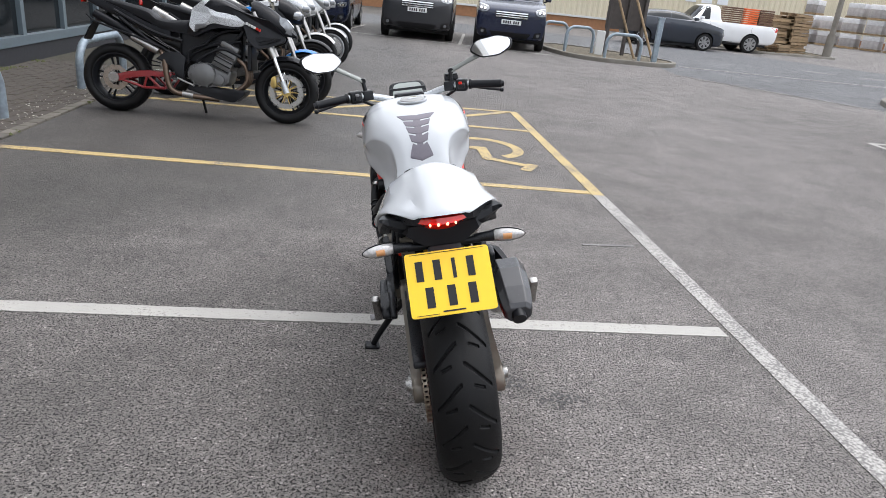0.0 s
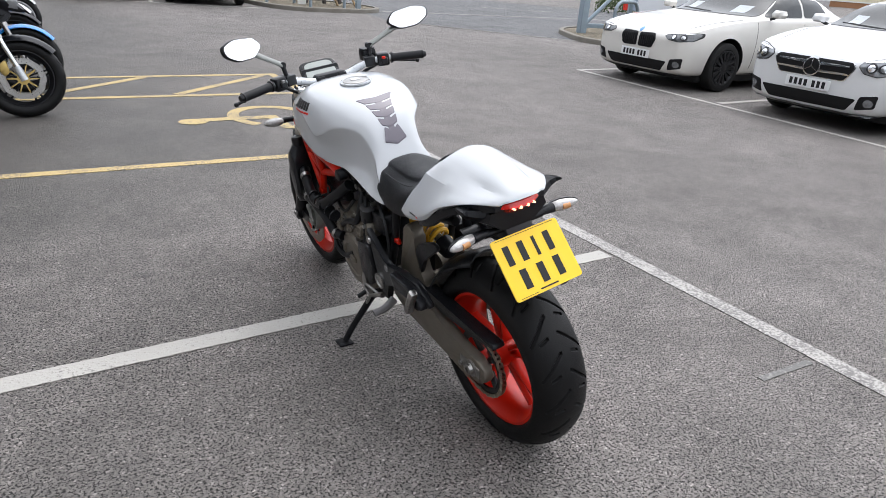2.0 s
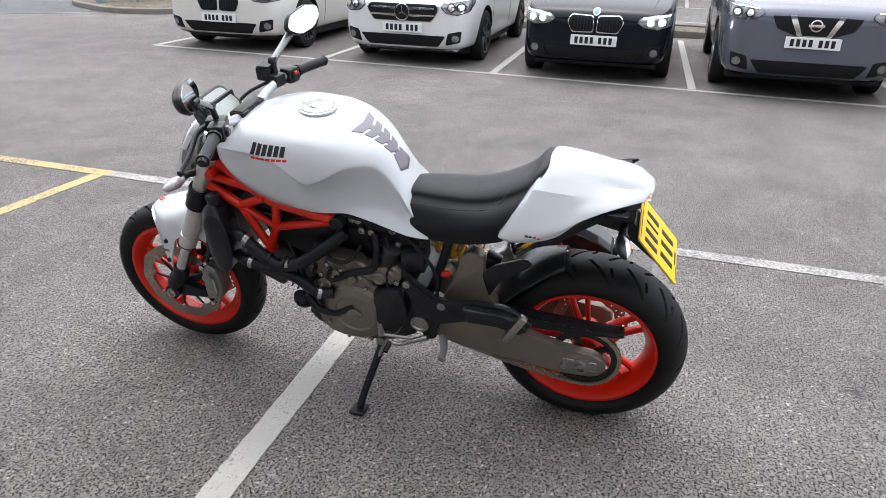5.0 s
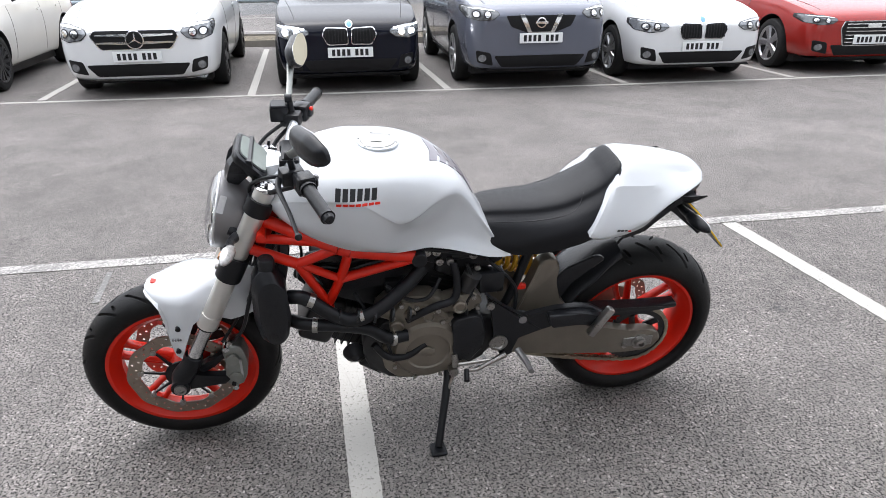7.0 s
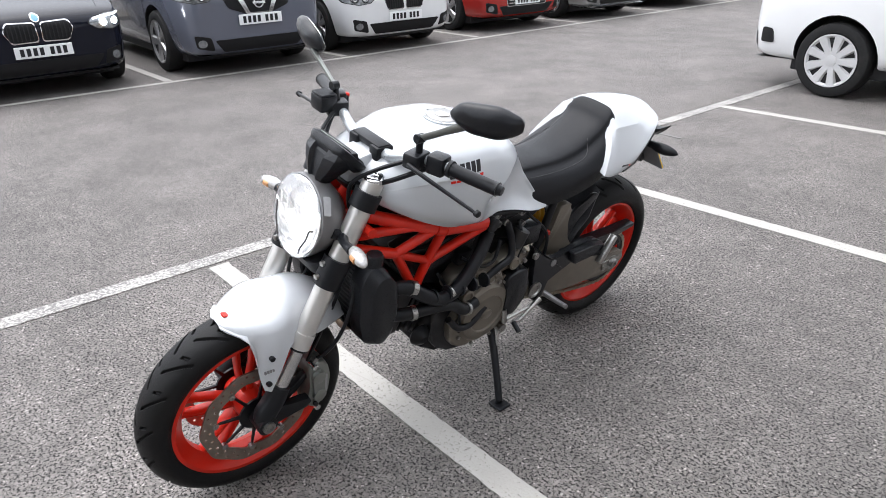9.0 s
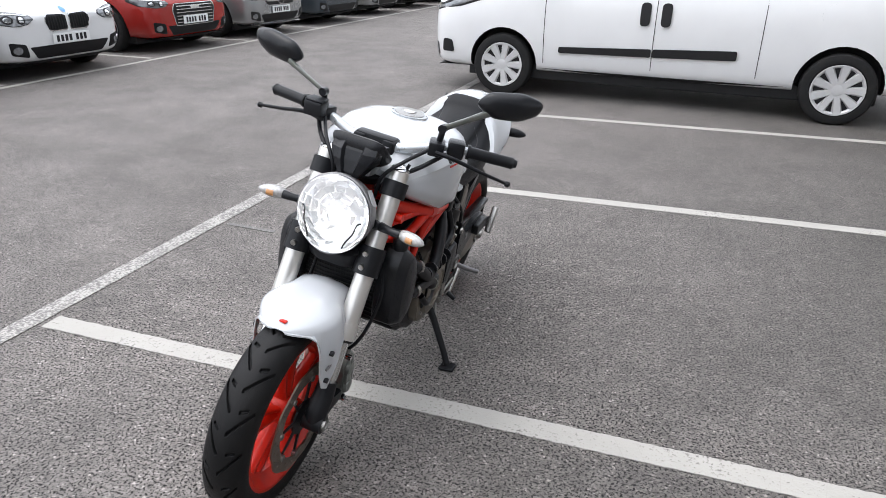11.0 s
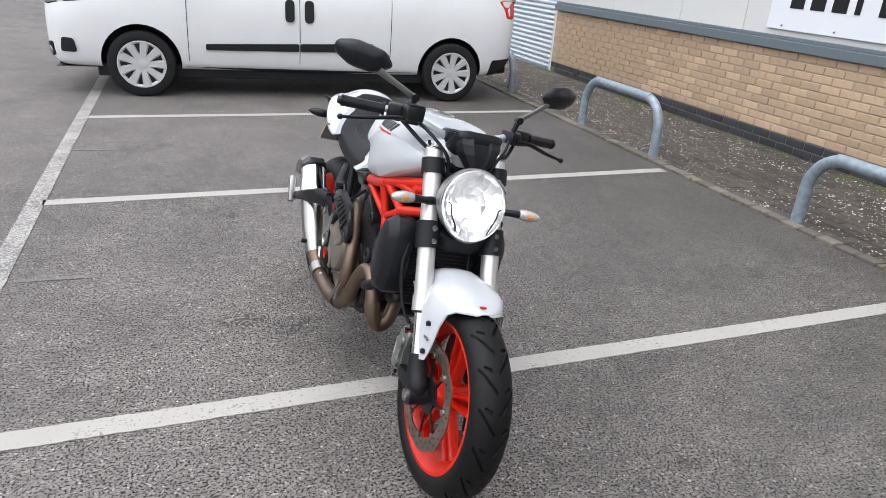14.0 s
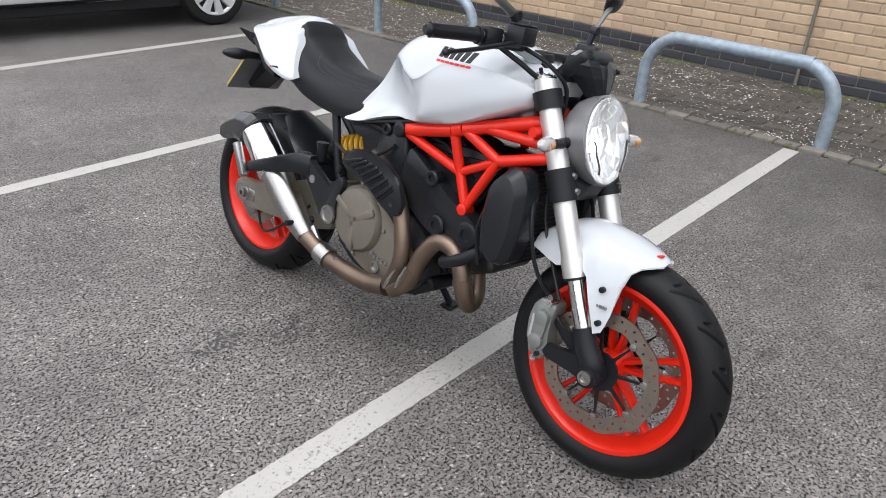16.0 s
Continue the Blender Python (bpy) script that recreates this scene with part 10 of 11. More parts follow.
def adventure_bike(m):
    b = thing("motorcycle", m, "black and silver adventure motorcycle with dark red swingarm", "motorcycle", "motorcycles parked by the wall")
    f = bike_wheel(b, "front_wheel", 1.62, 0.31, 0.31, 0.062, 0.05, 0.046, 15, 12, M_SOFT_BLACK)
    r = bike_wheel(b, "rear_wheel", 0.03, 0.315, 0.318, 0.09, 0.064, 0.068, 15, 30, M_SOFT_BLACK)
    for w in (f, r):
        for o in w.children:
            if o.name.startswith("tyre"):
                o["label"] = "black road tyre"
            elif "label" in o:
                o["label"] = "dark alloy wheel rim"
    part("brake_disc", disc_bm(0.085, 0.07, 0.115), M_DISC, r, "dull rear brake disc")
    star = []
    for j in range(160):
        a = 2 * math.pi * j / 160
        arm = max(max(0.0, math.cos(5 * a)), max(0.0, -math.cos(5 * a))) ** 20
        star.append(((0.045 + 0.08 * arm) * math.cos(a), (0.045 + 0.08 * arm) * math.sin(a)))
    for s in (-1, 1):
        part("brake_disc", disc_bm(s * 0.072, 0.118, 0.162), M_STEEL, f, "bright wavy brake disc")
        part("disc_carrier", prism_bm(star, s * 0.066, s * 0.076), M_GOLD, f, "gold-coloured disc carrier")
        part("fork_tube", tube_bm([(s * 0.105, 1.30, 1.02), (s * 0.105, 1.50, 0.62)], 0.028, 14), M_STEEL, b, "bright fork tube")
        part("fork_leg", tube_bm([(s * 0.105, 1.495, 0.63), (s * 0.105, 1.61, 0.36)], [0.021, 0.021], 14), M_CHROME, b)
        part("fork_foot", tube_bm([(s * 0.105, 1.585, 0.41), (s * 0.105, 1.63, 0.30)], [0.026, 0.03], 14), M_SILVER, b)
        part("brake_caliper", prism_bm(rounded([(1.52, 0.46), (1.48, 0.44), (1.47, 0.36), (1.50, 0.33), (1.535, 0.36)], 0.012, 3), s * 0.06, s * 0.105, 0.008), M_GOLD, b, "gold brake caliper")
        part("swingarm", prism_bm(rounded([(0.56, 0.40), (0.35, 0.405), (0.18, 0.385), (0.05, 0.345), (0.0, 0.34), (0.0, 0.29), (0.08, 0.285), (0.2, 0.33), (0.38, 0.355), (0.56, 0.355)], 0.015, 3), s * 0.11, s * 0.14, 0.008), M_DARK_RED, b, "dark red swingarm")
        for q0, q1 in (((0.1, 0.3), (0.3, 0.245)), ((0.3, 0.245), (0.5, 0.25)), ((0.5, 0.25), (0.56, 0.34)), ((0.3, 0.245), (0.33, 0.36)), ((0.33, 0.36), (0.45, 0.25))):
            part("swingarm_tube", tube_bm([(s * 0.125, *q0), (s * 0.125, *q1)], 0.012, 8), M_DARK_RED, b)
        part("axle_cap", lathe_bm([(s * 0.138, 0.05), (s * 0.15, 0.048), (s * 0.151, 0.036), (s * 0.142, 0.033)], "X", (0, 0.03, 0.315), 24), M_STEEL, b, "bright axle cap")
        for q in (((1.24, 0.86), (1.0, 0.80), (0.78, 0.62)), ((1.2, 0.74), (0.98, 0.70), (0.76, 0.6)), ((0.78, 0.62), (0.66, 0.48), (0.6, 0.36)), ((0.66, 0.70), (0.4, 0.76), (0.05, 0.92)), ((0.6, 0.56), (0.36, 0.68), (0.1, 0.86)), ((1.22, 0.84), (1.12, 0.72), (1.0, 0.72))):
            part("frame_tube", tube_bm([(s * 0.15, *p) for p in q], 0.015, 8), M_SOFT_BLACK, b)
        part("rack_tube", tube_bm([(s * 0.16, 0.5, 0.62), (s * 0.17, 0.25, 0.70), (s * 0.15, -0.1, 0.80), (s * 0.13, -0.2, 0.86)], 0.009, 8), M_SOFT_BLACK, b, "black pannier rack tube")
        # black flank of the fairing, reaching forward into a beak
        fl = rounded([(0.90, 1.03), (1.08, 1.05), (1.30, 0.98), (1.47, 0.95), (1.61, 0.81), (1.585, 0.765), (1.43, 0.70), (1.34, 0.69), (1.27, 0.76), (1.25, 0.84), (1.20, 0.92), (0.98, 0.985)], 0.03, 3)
        bm = bmesh.new()
        wide = lambda y: 0.224 - 0.115 * max(0.0, (y - 1.25) / 0.36) ** 1.5
        o1 = [bm.verts.new((s * wide(y), y, z)) for y, z in fl]
        o2 = [bm.verts.new((s * (wide(y) - 0.06), y, z)) for y, z in fl]
        bm.faces.new(o1)
        bm.faces.new(o2[::-1])
        for k in range(len(fl)):
            bm.faces.new((o1[k], o1[(k + 1) % len(fl)], o2[(k + 1) % len(fl)], o2[k]))
        bmesh.ops.triangulate(bm, faces=[g for g in bm.faces if len(g.verts) > 4])
        part("side_fairing", bm, M_BLACK_PAINT, b, "black side fairing", smooth=False)
        # silver flank over the tank, running forward to a point
        fl = rounded([(0.735, 0.84), (0.765, 1.0), (0.86, 1.085), (0.97, 1.085), (1.11, 1.0), (1.25, 0.91), (1.22, 0.875), (1.12, 0.865), (0.96, 0.885), (0.86, 0.84), (0.785, 0.785)], 0.02, 3)
        bm = bmesh.new()
        out = lambda y, z: 0.232 - 0.35 * max(0.0, z - 0.95) - 0.2 * max(0.0, 0.85 - y)
        o1 = [bm.verts.new((s * out(y, z), y, z)) for y, z in fl]
        mid = bm.verts.new((s * 0.24, 0.95, 0.95))
        o2 = [bm.verts.new((s * (out(y, z) - 0.07), y, z)) for y, z in fl]
        for k in range(len(fl)):
            j = (k + 1) % len(fl)
            bm.faces.new((o1[k], o1[j], mid))
            bm.faces.new((o1[k], o1[j], o2[j], o2[k]))
        bm.faces.new(o2[::-1])
        bmesh.ops.recalc_face_normals(bm, faces=bm.faces)
        part("tank_flank", bm, M_SILVER_PAINT, b, "silver tank flank running forward to a point", smooth=False)
        part("flank_insert", prism_bm(rounded([(0.79, 0.80), (0.90, 0.845), (0.90, 0.875), (0.80, 0.86)], 0.008, 2), s * 0.215, s * 0.236, 0.003), M_CASE, b, "grey insert in the tank flank")
        part("tail_muffler_sleeve", tube_bm([(s * 0.13, 0.20, 0.70), (s * 0.135, 0.44, 0.585)], 0.036, 14), M_STEEL, b, "bright sleeve of the muffler")
        for k in range(10):
            a = 2 * math.pi * k / 10
            part("cover_bolt", lathe_bm([(s * 0.15, 0.01), (s * 0.192, 0.009), (s * 0.193, 0.004)], "X", (0, 0.86 + 0.112 * math.cos(a), 0.41 + 0.112 * math.sin(a)), 8), M_CASE, b)
        for k in range(5):
            rib = Matrix.Translation((0, 1.0, 0.46)) @ Matrix.Rotation(radians(-24), 4, "X")
            part("cylinder_rib", box_bm((s * 0.15 if s > 0 else -0.186, -0.085, 0.015 + k * 0.045), (0.186 if s > 0 else -0.15, 0.085, 0.026 + k * 0.045), 0.003, rib), M_SOFT_BLACK, b)
        part("engine_hose", tube_bm([(s * 0.17, 0.80, 0.52), (s * 0.19, 0.90, 0.60), (s * 0.185, 1.04, 0.66), (s * 0.17, 1.2, 0.60)], 0.016, 10), M_SOFT_BLACK, b)
        part("engine_hose", tube_bm([(s * 0.16, 0.72, 0.50), (s * 0.18, 0.74, 0.62), (s * 0.17, 0.9, 0.70)], 0.012, 10), M_SOFT_BLACK, b)
        part("air_scoop", prism_bm(rounded([(1.36, 0.80), (1.58, 0.80), (1.4, 0.725), (1.22, 0.71)], 0.02, 3), s * 0.14, s * 0.2, 0.006), M_SOFT_BLACK, b)
        for k in range(6):
            part("fairing_mark", box_bm((s * 0.19, 1.25 + k * 0.024, 0.895 - k * 0.01), (s * 0.226, 1.266 + k * 0.024, 0.918 - k * 0.01)), M_PLATE_W if k < 4 else M_RED, b, "small model mark in plain blocks", smooth=False)
        part("headlight", loft_bm([[(s * (0.055 + x * g), y, z + dz * g) for x, dz in ((-0.045, 0.06), (0.03, 0.075), (0.05, 0.0), (0.03, -0.07), (-0.03, -0.09))] for g, y, z in ((1.0, 1.54, 0.93), (0.95, 1.60, 0.92), (0.6, 1.66, 0.885))]), M_HEADLAMP, b, "clear headlight")
        part("grip", tube_bm([(s * 0.28, 1.2, 1.15), (s * 0.42, 1.15, 1.14)], 0.017, 12), M_SOFT_BLACK, b)
        part("hand_guard", tube_bm([(s * 0.2, 1.28, 1.13), (s * 0.32, 1.3, 1.12), (s * 0.42, 1.2, 1.12)], 0.02, 8, 4, True, 1.6), M_SOFT_BLACK, b)
        part("mirror", loft_bm([[(s * 0.38 + x * g, y, 1.32 + z * g) for x, z in circle(0, 0, 0.075, 12, 0.05)] for g, y in ((0.95, 1.19), (1.0, 1.21), (0.6, 1.24))]), M_SOFT_BLACK, b, "black mirror")
        part("mirror_stem", tube_bm([(s * 0.24, 1.22, 1.15), (s * 0.34, 1.22, 1.28)], 0.008, 8), M_SOFT_BLACK, b)
        part("footrest_plate", prism_bm(rounded([(0.70, 0.55), (0.62, 0.60), (0.50, 0.58), (0.42, 0.52), (0.56, 0.47), (0.62, 0.36), (0.68, 0.36), (0.68, 0.46)], 0.015, 3), s * 0.15, s * 0.172, 0.006), M_SOFT_BLACK, b)
        part("footpeg", tube_bm([(s * 0.16, 0.6, 0.37), (s * 0.27, 0.6, 0.37)], 0.013, 8), M_SOFT_BLACK, b)
        part("foot_lever", tube_bm([(s * 0.18, 0.62, 0.36), (s * 0.19, 0.78, 0.30)], 0.008, 8), M_STEEL, b)
        part("muffler", tube_bm([(s * 0.1, 0.46, 0.60), (s * 0.105, 0.3, 0.67), (s * 0.1, 0.05, 0.79), (s * 0.09, -0.14, 0.88)], [0.03, 0.042, 0.044, 0.04], 16), M_BLACK_PAINT, b, "dark muffler under the tail")
        part("engine_cover", lathe_bm([(s * 0.14, 0.115), (s * 0.185, 0.105), (s * 0.2, 0.06), (s * 0.203, 0.02)], "X", (0, 0.86, 0.41), 26), M_CASE, b, "round grey engine cover")
        part("engine_cover", lathe_bm([(s * 0.14, 0.055), (s * 0.18, 0.05), (s * 0.186, 0.02)], "X", (0, 1.0, 0.37), 20), M_CASE, b)
    part("handlebar", tube_bm([(-0.42, 1.15, 1.14), (-0.2, 1.23, 1.16), (0, 1.26, 1.08), (0.2, 1.23, 1.16), (0.42, 1.15, 1.14)], 0.012, 10), M_STEEL, b)
    moulded([[(0, y, t), (w * 0.5, y, t - 0.008), (w, y, t - 0.05), (w * 1.02, y, z)] for y, t, w, z in ((1.32, 0.95, 0.1, 0.85), (1.22, 1.03, 0.165, 0.85), (1.1, 1.09, 0.2, 0.85), (0.98, 1.12, 0.21, 0.84), (0.88, 1.09, 0.205, 0.80), (0.79, 1.01, 0.18, 0.755), (0.70, 0.90, 0.13, 0.76))], "fuel_tank", M_BLACK_PAINT, b, "black fuel tank between silver flanks")
    moulded([[(0, y, t), (w * 0.6, y, t - 0.006), (w, y, t - 0.035), (w * 0.98, y, t - 0.05)] for y, t, w in ((1.3, 1.0, 0.06), (1.2, 1.07, 0.1), (1.08, 1.115, 0.115), (0.96, 1.135, 0.11), (0.86, 1.1, 0.09), (0.78, 1.02, 0.06))], "tank_top", M_BLACK_PAINT, b, "black cover over the tank")
    moulded([[(0, y, t), (w * 0.6, y, t - 0.004), (w, y, t - 0.03), (w * 0.95, y, z)] for y, t, w, z in ((0.86, 0.90, 0.09, 0.80), (0.68, 0.895, 0.13, 0.77), (0.54, 0.885, 0.15, 0.78), (0.42, 0.905, 0.15, 0.80), (0.34, 0.96, 0.135, 0.85), (0.15, 1.0, 0.125, 0.92), (-0.02, 1.03, 0.10, 0.97), (-0.12, 1.04, 0.07, 0.99))], "seat", M_SEAT, b, "black stepped dual seat")
    moulded([[(0, y, t), (w, y, t - 0.01), (w, y, z), (w * 0.6, y, z - 0.01)] for y, t, w, z in ((0.55, 0.79, 0.14, 0.70), (0.36, 0.84, 0.145, 0.74), (0.1, 0.95, 0.12, 0.86), (-0.15, 1.03, 0.09, 0.96), (-0.26, 1.05, 0.06, 1.01))], "tail", M_BLACK_PAINT, b, "black tail panel", (1,))
    part("tail_light", box_bm((-0.06, -0.285, 0.97), (0.06, -0.25, 1.04), 0.012), M_RED_LENS, b, "red tail light")
    part("rear_mudguard", loft_bm([[(-0.09, y, z), (0.09, y, z), (0.08, y + 0.03, z + 0.04), (-0.08, y + 0.03, z + 0.04)] for y, z in ((-0.02, 0.90), (-0.12, 0.85), (-0.2, 0.75), (-0.25, 0.64))]), M_SOFT_BLACK, b, "long black rear mudguard")
    part("front_mudguard", loft_bm([[Vector((u * 0.08, 1.62, 0.31)) + Vector((0, math.cos(radians(a)), math.sin(radians(a)))) * (0.345 - 0.04 * u * u) for u in (-1, -0.6, 0, 0.6, 1)] + [Vector((u * 0.08, 1.62, 0.31)) + Vector((0, math.cos(radians(a)), math.sin(radians(a)))) * (0.338 - 0.04 * u * u) for u in (1, 0.6, 0, -0.6, -1)] for a in range(40, 150, 8)]), M_BLACK_PAINT, b, "black front mudguard")
    moulded([[(0, y, t), (w * 0.6, y, t - 0.02), (w, y, (t + z) / 2), (w * 0.8, y, z)] for y, t, w, z in ((1.28, 1.14, 0.12, 0.95), (1.40, 1.10, 0.13, 0.88), (1.52, 1.03, 0.115, 0.84), (1.62, 0.94, 0.085, 0.83), (1.70, 0.86, 0.04, 0.82))], "nose_fairing", M_BLACK_PAINT, b, "black nose fairing")
    sc = part("screen", loft_bm([[(x, y, z) for x in (-w, -w * 0.5, 0, w * 0.5, w)] + [(x, y - 0.006, z) for x in (w, w * 0.5, 0, -w * 0.5, -w)] for w, y, z in ((0.12, 1.48, 1.06), (0.13, 1.40, 1.2), (0.1, 1.33, 1.33))]), M_LENS, b, "clear windscreen")
    sc.visible_shadow = False
    part("crankcase", prism_bm(rounded([(0.70, 0.46), (0.72, 0.34), (0.86, 0.29), (1.08, 0.32), (1.12, 0.46), (0.98, 0.52), (0.80, 0.52)], 0.04, 3), -0.15, 0.15, 0.02), M_CASE, b, "grey alloy engine case")
    mm = Matrix.Translation((0, 1.0, 0.46)) @ Matrix.Rotation(radians(-24), 4, "X")
    part("cylinder_block", box_bm((-0.165, -0.09, 0.0), (0.165, 0.09, 0.13), 0.015, mm, 2), M_CASE, b)
    part("cylinder_head", box_bm((-0.18, -0.1, 0.13), (0.18, 0.1, 0.21), 0.015, mm, 2), M_CASE, b)
    part("cam_cover", box_bm((-0.175, -0.09, 0.21), (0.175, 0.09, 0.27), 0.02, mm, 2), M_CASE, b)
    for j in range(3):
        part("exhaust_header", tube_bm([(-0.11 + 0.11 * j, 1.16, 0.58), (-0.11 + 0.11 * j, 1.24, 0.5), (-0.1 + 0.1 * j, 1.24, 0.36), (0.0 + 0.05 * j, 1.1, 0.24)], 0.02, 10), M_EXHAUST, b)
    part("belly_pan", prism_bm(rounded([(1.24, 0.29), (1.0, 0.29), (0.72, 0.31), (0.70, 0.26), (0.98, 0.19), (1.14, 0.17), (1.24, 0.25)], 0.02, 3), -0.13, 0.15, 0.012), M_SOFT_BLACK, b, "black belly pan")
    part("exhaust_link", tube_bm([(0.12, 1.0, 0.19), (0.14, 0.72, 0.205), (0.15, 0.57, 0.24), (0.155, 0.52, 0.36), (0.15, 0.50, 0.50), (0.12, 0.46, 0.6)], 0.026, 12), M_EXHAUST, b)
    part("link_sleeve", tube_bm([(0.14, 0.76, 0.203), (0.142, 0.66, 0.214)], 0.031, 14), M_STEEL, b)
    part("radiator", box_bm((-0.15, 1.26, 0.48), (0.15, 1.30, 0.80), 0.008), M_SOFT_BLACK, b)
    part("filler_core", box_bm((-0.1, 0.62, 0.5), (0.1, 1.2, 0.84), 0.03), M_SOFT_BLACK, b)
    part("side_stand", tube_bm([(-0.1, 0.76, 0.28), (-0.2, 0.8, 0.03)], 0.013, 8), M_SOFT_BLACK, b)
    return b


adventure_bike(pose(-2.38, 7.17, 0, 0, -7, -90))
parked_bike(pose(-2.2, 8.25, 0, 0, -7, -91), "black motorcycle with bright blue mudguard and trim", M_BLACK_PAINT, M_BLUE, M_BLUE, M_SOFT_BLACK, M_SOFT_BLACK, M_SOFT_BLACK, False, 1.0)
parked_bike(pose(-2.25, 9.5, 0, 0, -7, -88), "silver and white faired motorcycle", M_SILVER_PAINT, M_WHITE_PAINT, M_SOFT_BLACK, M_SOFT_BLACK, M_SOFT_BLACK, M_STEEL, True, 1.02)
parked_bike(pose(-2.3, 10.8, 0, 0, -7, -90), "white motorcycle with red tank panel", M_WHITE_PAINT, M_DARK_RED, M_WHITE_PAINT, M_SOFT_BLACK, M_SOFT_BLACK, M_STEEL, True, 1.0)
parked_bike(pose(-2.2, 12.1, 0, 0, -7, -90), "silver touring motorcycle with pale wheels", M_SILVER_PAINT, M_SILVER_PAINT, M_SILVER_PAINT, M_SILVER_PAINT, M_RIM, M_STEEL, True, 1.02)
parked_bike(pose(-2.2, 13.4, 0, 0, -7, -90), "silver scooter-like touring motorcycle", M_SILVER_PAINT, M_SILVER_PAINT, M_SILVER_PAINT, M_SILVER_PAINT, M_RIM, M_STEEL, True, 1.0)
parked_bike(pose(14.3, 12.2, 0.05, 0, -7, 84), "black touring motorcycle with a clear screen beside the gate", M_BLACK_PAINT, M_BLACK_PAINT, M_BLACK_PAINT, M_SOFT_BLACK, M_SOFT_BLACK, M_STEEL, True, 1.1)

# second car park behind the far row
car("car", pose(27.5, 10.5, 0, 0, 0, 190), "dark blue off-roader in the second car park", "car", P_NAVY, 4.6, 1.85, 1.7, 1.0, 1.15, 1.2, 1.9, 4.0, "hatch", 2.7, 0.88, 0.36, M_RIM, 5, "slats", group="cars in the second car park")
car("car", pose(31.5, 13.0, 0, 0, 0, 190), "white hatchback in the second car park", "car", P_WHITE, 4.2, 1.78, 1.5, 0.86, 1.02, 1.15, 1.85, 3.4, "hatch", 2.55, 0.84, 0.32, M_RIM, 5, "slats", group="cars in the second car park")
car("car", pose(19.0, 2.9, 0, 0, 0, 0), "dark hatchback in the second car park", "car", P_BLACK, 4.2, 1.78, 1.5, 0.86, 1.02, 1.15, 1.85, 3.4, "hatch", 2.55, 0.84, 0.32, M_RIM, 5, "slats", group="cars in the second car park")
strip("second_row_line", (18.6, 16), (18.4, -25), 0.1, M_WHITE_LINE, "white line of the second car park", seed=95)
for k in range(9):
    strip("second_bay_line", (18.65, 11.3 - 2.4 * k), (23.2, 11.3 - 2.4 * k), 0.09, M_WHITE_LINE, "white divider in the second car park", seed=96 + k)
strip("second_row_line", (14.6, 12), (14.6, -25), 0.1, M_WHITE_LINE, "white line of the second car park", seed=110)

# ---- bricks, pavers and setts, one by one where the camera passes nearest ----
def lay(name, parent, mesh, cells, near, material, rest_name, rest_label):
    """One object for each near cell; the rest joined into one mesh. Cells: (x, y, z, length factor)."""
    me = brick_mesh(name, *mesh)
    me.materials.append(material)
    verts, faces = [], []
    base = [v.co.copy() for v in me.vertices]
    polys = [tuple(f.vertices) for f in me.polygons]
    for x, y, z, turn in cells:
        if near(x, y, z):
            ob = new(name, me)
            ob.parent = parent
            ob.location = (x, y, z)
            ob.rotation_euler = (0, 0, turn)
        else:
            o = len(verts)
            verts += [(c.x + x, c.y + y, c.z + z) for c in base]
            faces += [tuple(i + o for i in f) for f in polys]
    if verts:
        rm = bpy.data.meshes.new(rest_name)
        rm.from_pydata(verts, [], faces)
        rm.materials.append(material)
        ob = new(rest_name, rm)
        ob.parent = parent
        tagged(ob, rest_label, kind="stuff")


rnd = random.Random(21)
near_wall = lambda x, y, z: -2.4 < y < 3.7
cells = []
for c in range(10):
    z = 0.2145 + c * 0.0772
    off = 0.1125 if c % 2 else 0.0
    for k in range(54):
        y = -4.78 + k * 0.225 + off
        if y < 7.1:
            cells.append((WALL_X - 0.025 + rnd.uniform(-0.0015, 0.0015), y, z, 0.0))
lay("brick", wall_brick, (0.05, 0.214, 0.067), cells, near_wall, M_BRICK, "brick_rest", "more buff bricks of the same wall")
cells = []
for c in range(3):
    z = -0.018 + c * 0.0772
    off = 0.1125 if c % 2 else 0.0
    for k in range(54):
        y = -4.78 + k * 0.225 + off
        if y < 7.1:
            cells.append((WALL_X - 0.025 + rnd.uniform(-0.0015, 0.0015), y, z, 0.0))
lay("brick", wall_base, (0.05, 0.214, 0.067), cells, near_wall, M_DARK_BRICK, "brick_rest", "more dark bricks of the same plinth")
cells = []
for r in range(15):
    x = -4.30 + r * 0.1035
    off = 0.105 if r % 2 else 0.0
    for k in range(95):
        y = -9.9 + k * 0.21 + off
        cells.append((x, y, 0.0 + rnd.uniform(-0.002, 0.003), rnd.uniform(-0.01, 0.01)))
lay("paver", paving, (0.096, 0.203, 0.03), cells, lambda x, y, z: -0.3 < y < 3.7, M_PAVER, "paver_rest", "more mossy pavers of the same strip")
cells = [(-2.758 + rnd.uniform(-0.004, 0.004), -9.9 + k * 0.152, 0.002 + rnd.uniform(-0.003, 0.003), rnd.uniform(-0.03, 0.03)) for k in range(223)]
lay("sett", kerb, (0.092, 0.14, 0.034), cells, lambda x, y, z: -8 < y < 10, M_KERB, "sett_rest", "more setts of the same edging")

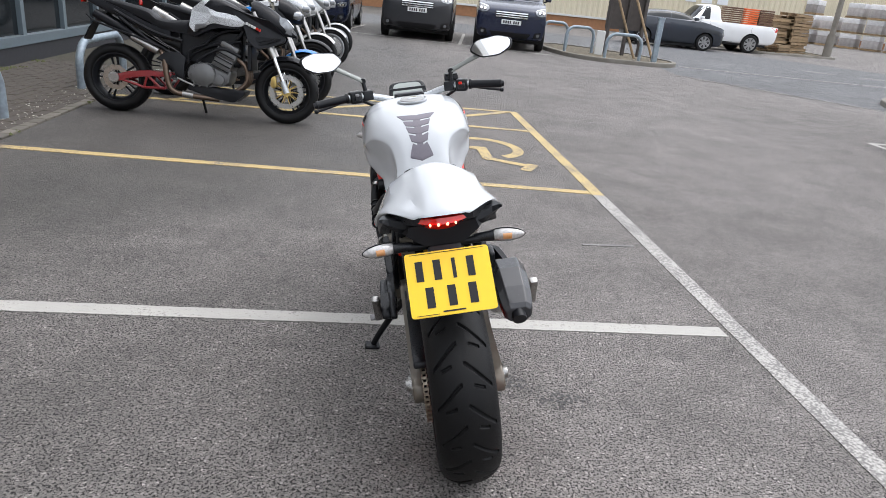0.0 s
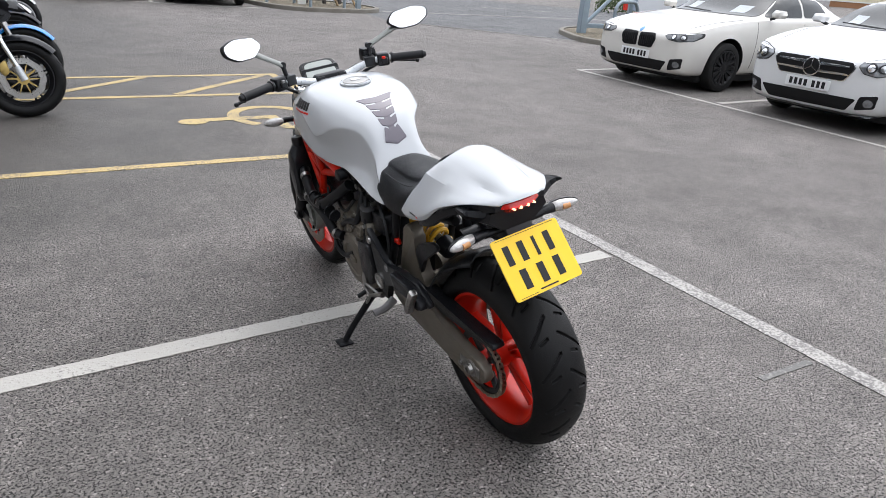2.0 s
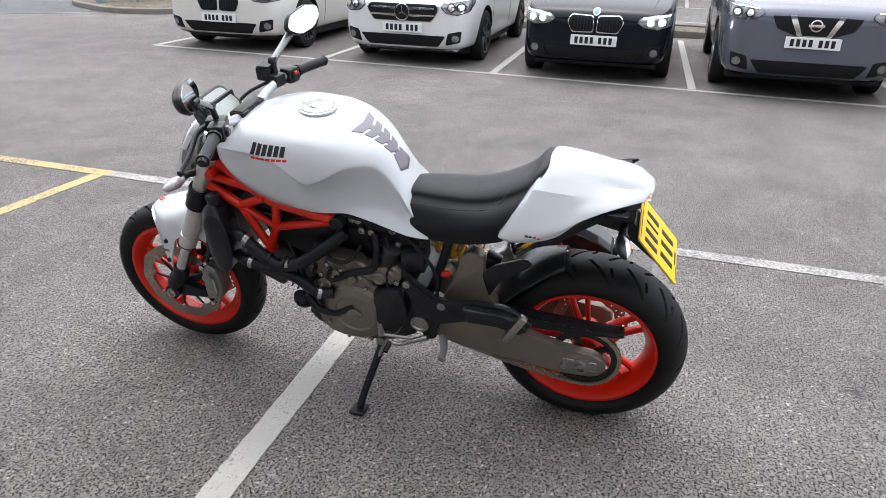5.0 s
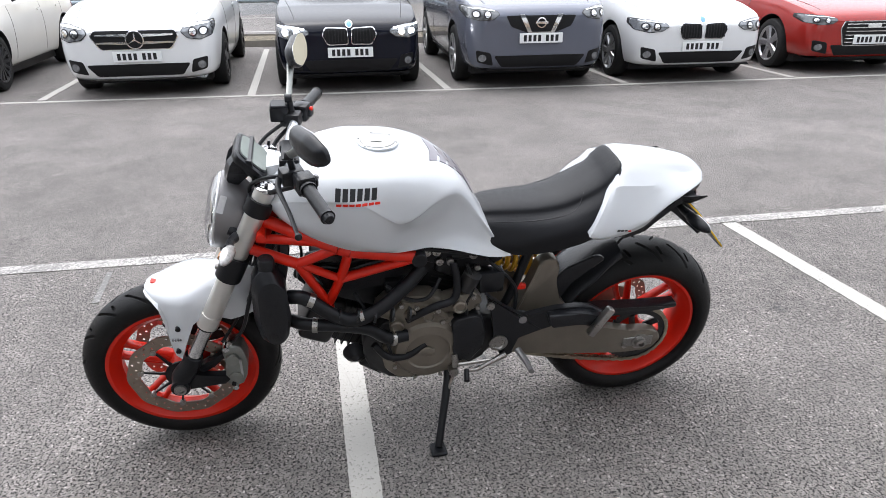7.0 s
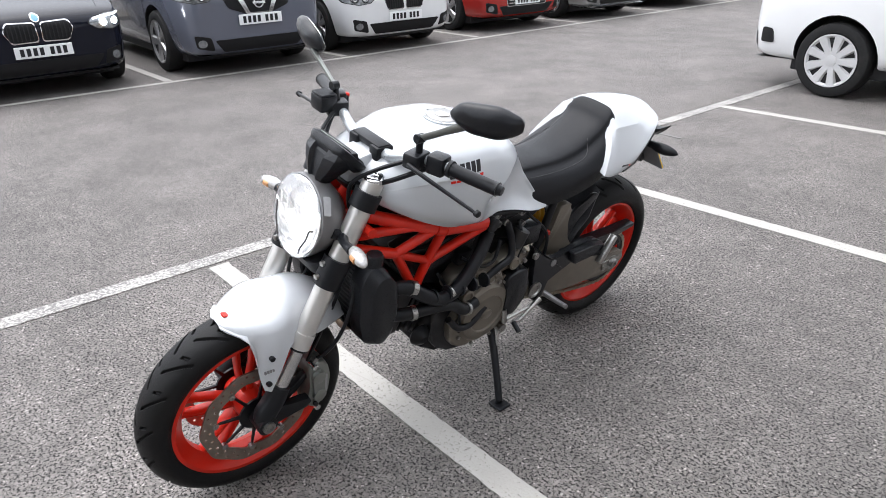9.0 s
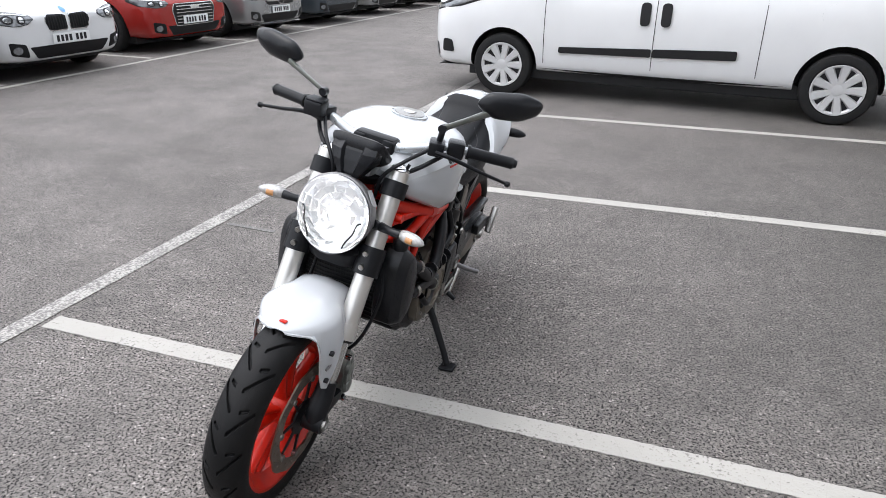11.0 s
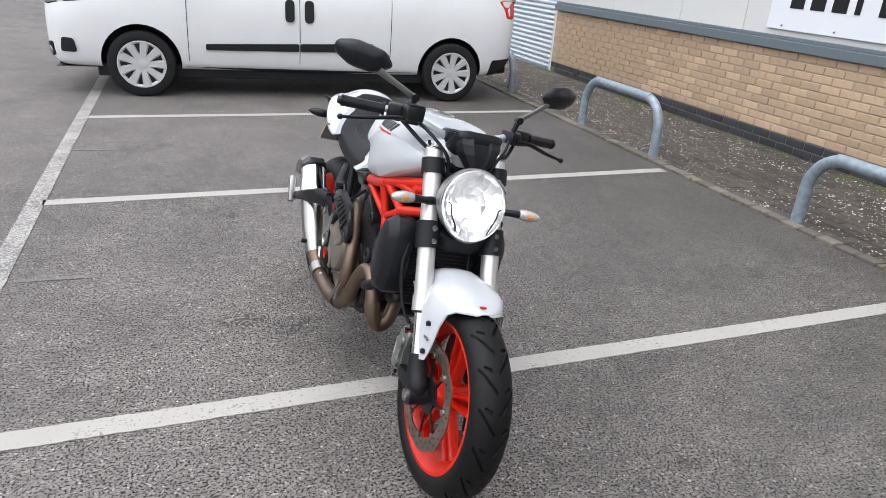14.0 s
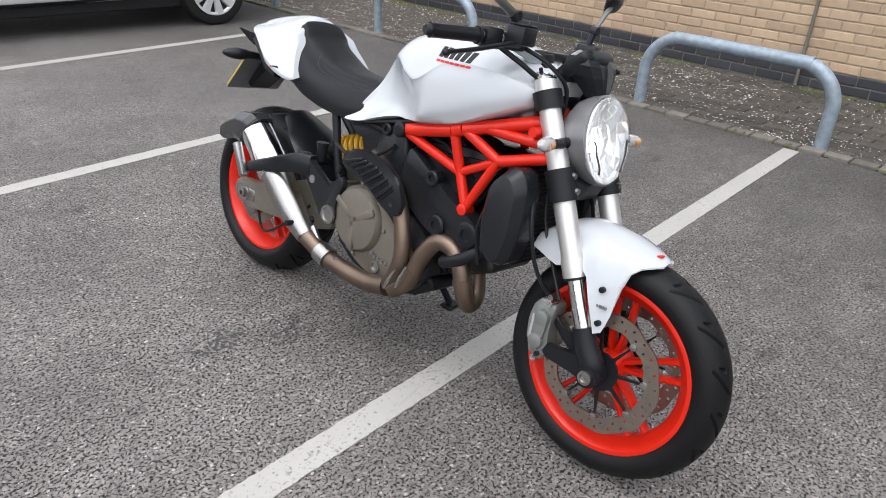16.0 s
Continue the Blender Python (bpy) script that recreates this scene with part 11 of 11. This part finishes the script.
# pale grit and moss lying on the paved strip
M_GRIT = mat("pale_grit", (0.58, 0.55, 0.5), 0.9, var=0.4, scale=60)
M_MOSS = mat("moss", (0.085, 0.095, 0.035), 0.95, var=0.5, scale=40, bump=0.6)
verts, faces = [], []
rnd = random.Random(33)
for _ in range(17000):
    y = rnd.uniform(-9, 10)
    x = -2.82 - 1.5 * rnd.random() ** 1.15
    if y > 4.2 and (x < -3.3 or rnd.random() < 0.6):
        continue
    if noise.noise(Vector((x * 1.3, y * 0.9, 0))) < rnd.uniform(-0.75, 0.45):
        continue
    s, a, h = rnd.uniform(0.003, 0.011), rnd.uniform(0, 6.28), rnd.uniform(0.001, 0.004)
    c, q = math.cos(a), math.sin(a)
    o = len(verts)
    for u, v in ((-s, -s * 0.6), (s, -s * 0.5), (s * 0.8, s * 0.6), (-s * 0.7, s * 0.7)):
        verts.append((x + u * c - v * q, y + u * q + v * c, 0.014))
    verts.append((x, y, 0.016 + h))
    faces += [(o, o + 1, o + 4), (o + 1, o + 2, o + 4), (o + 2, o + 3, o + 4), (o + 3, o, o + 4)]
gm = bpy.data.meshes.new("grit")
gm.from_pydata(verts, [], faces)
gm.materials.append(M_GRIT)
tagged(new("grit", gm), "pale grit scattered over the paved strip", "grit", kind="stuff")
verts, faces = [], []
for _ in range(2600):
    y = rnd.uniform(-5, 10)
    near_edge = rnd.random() < 0.07
    x = -2.70 + rnd.uniform(-0.03, 0.012) if near_edge else WALL_X + abs(rnd.gauss(0, 0.07)) + 0.005
    s, a = rnd.uniform(0.008, 0.022), rnd.uniform(0, 6.28)
    if noise.noise(Vector((x, y * 1.7, 4))) < -0.05:
        continue
    o = len(verts)
    for k in range(5):
        verts.append((x + s * math.cos(a + 1.257 * k), y + s * math.sin(a + 1.257 * k), 0.012))
    verts.append((x, y, 0.018 + s * 0.6))
    faces += [(o + k, o + (k + 1) % 5, o + 5) for k in range(5)]
gm = bpy.data.meshes.new("moss")
gm.from_pydata(verts, [], faces)
gm.materials.append(M_MOSS)
tagged(new("moss", gm), "tufts of moss along the foot of the wall", "moss", kind="stuff")
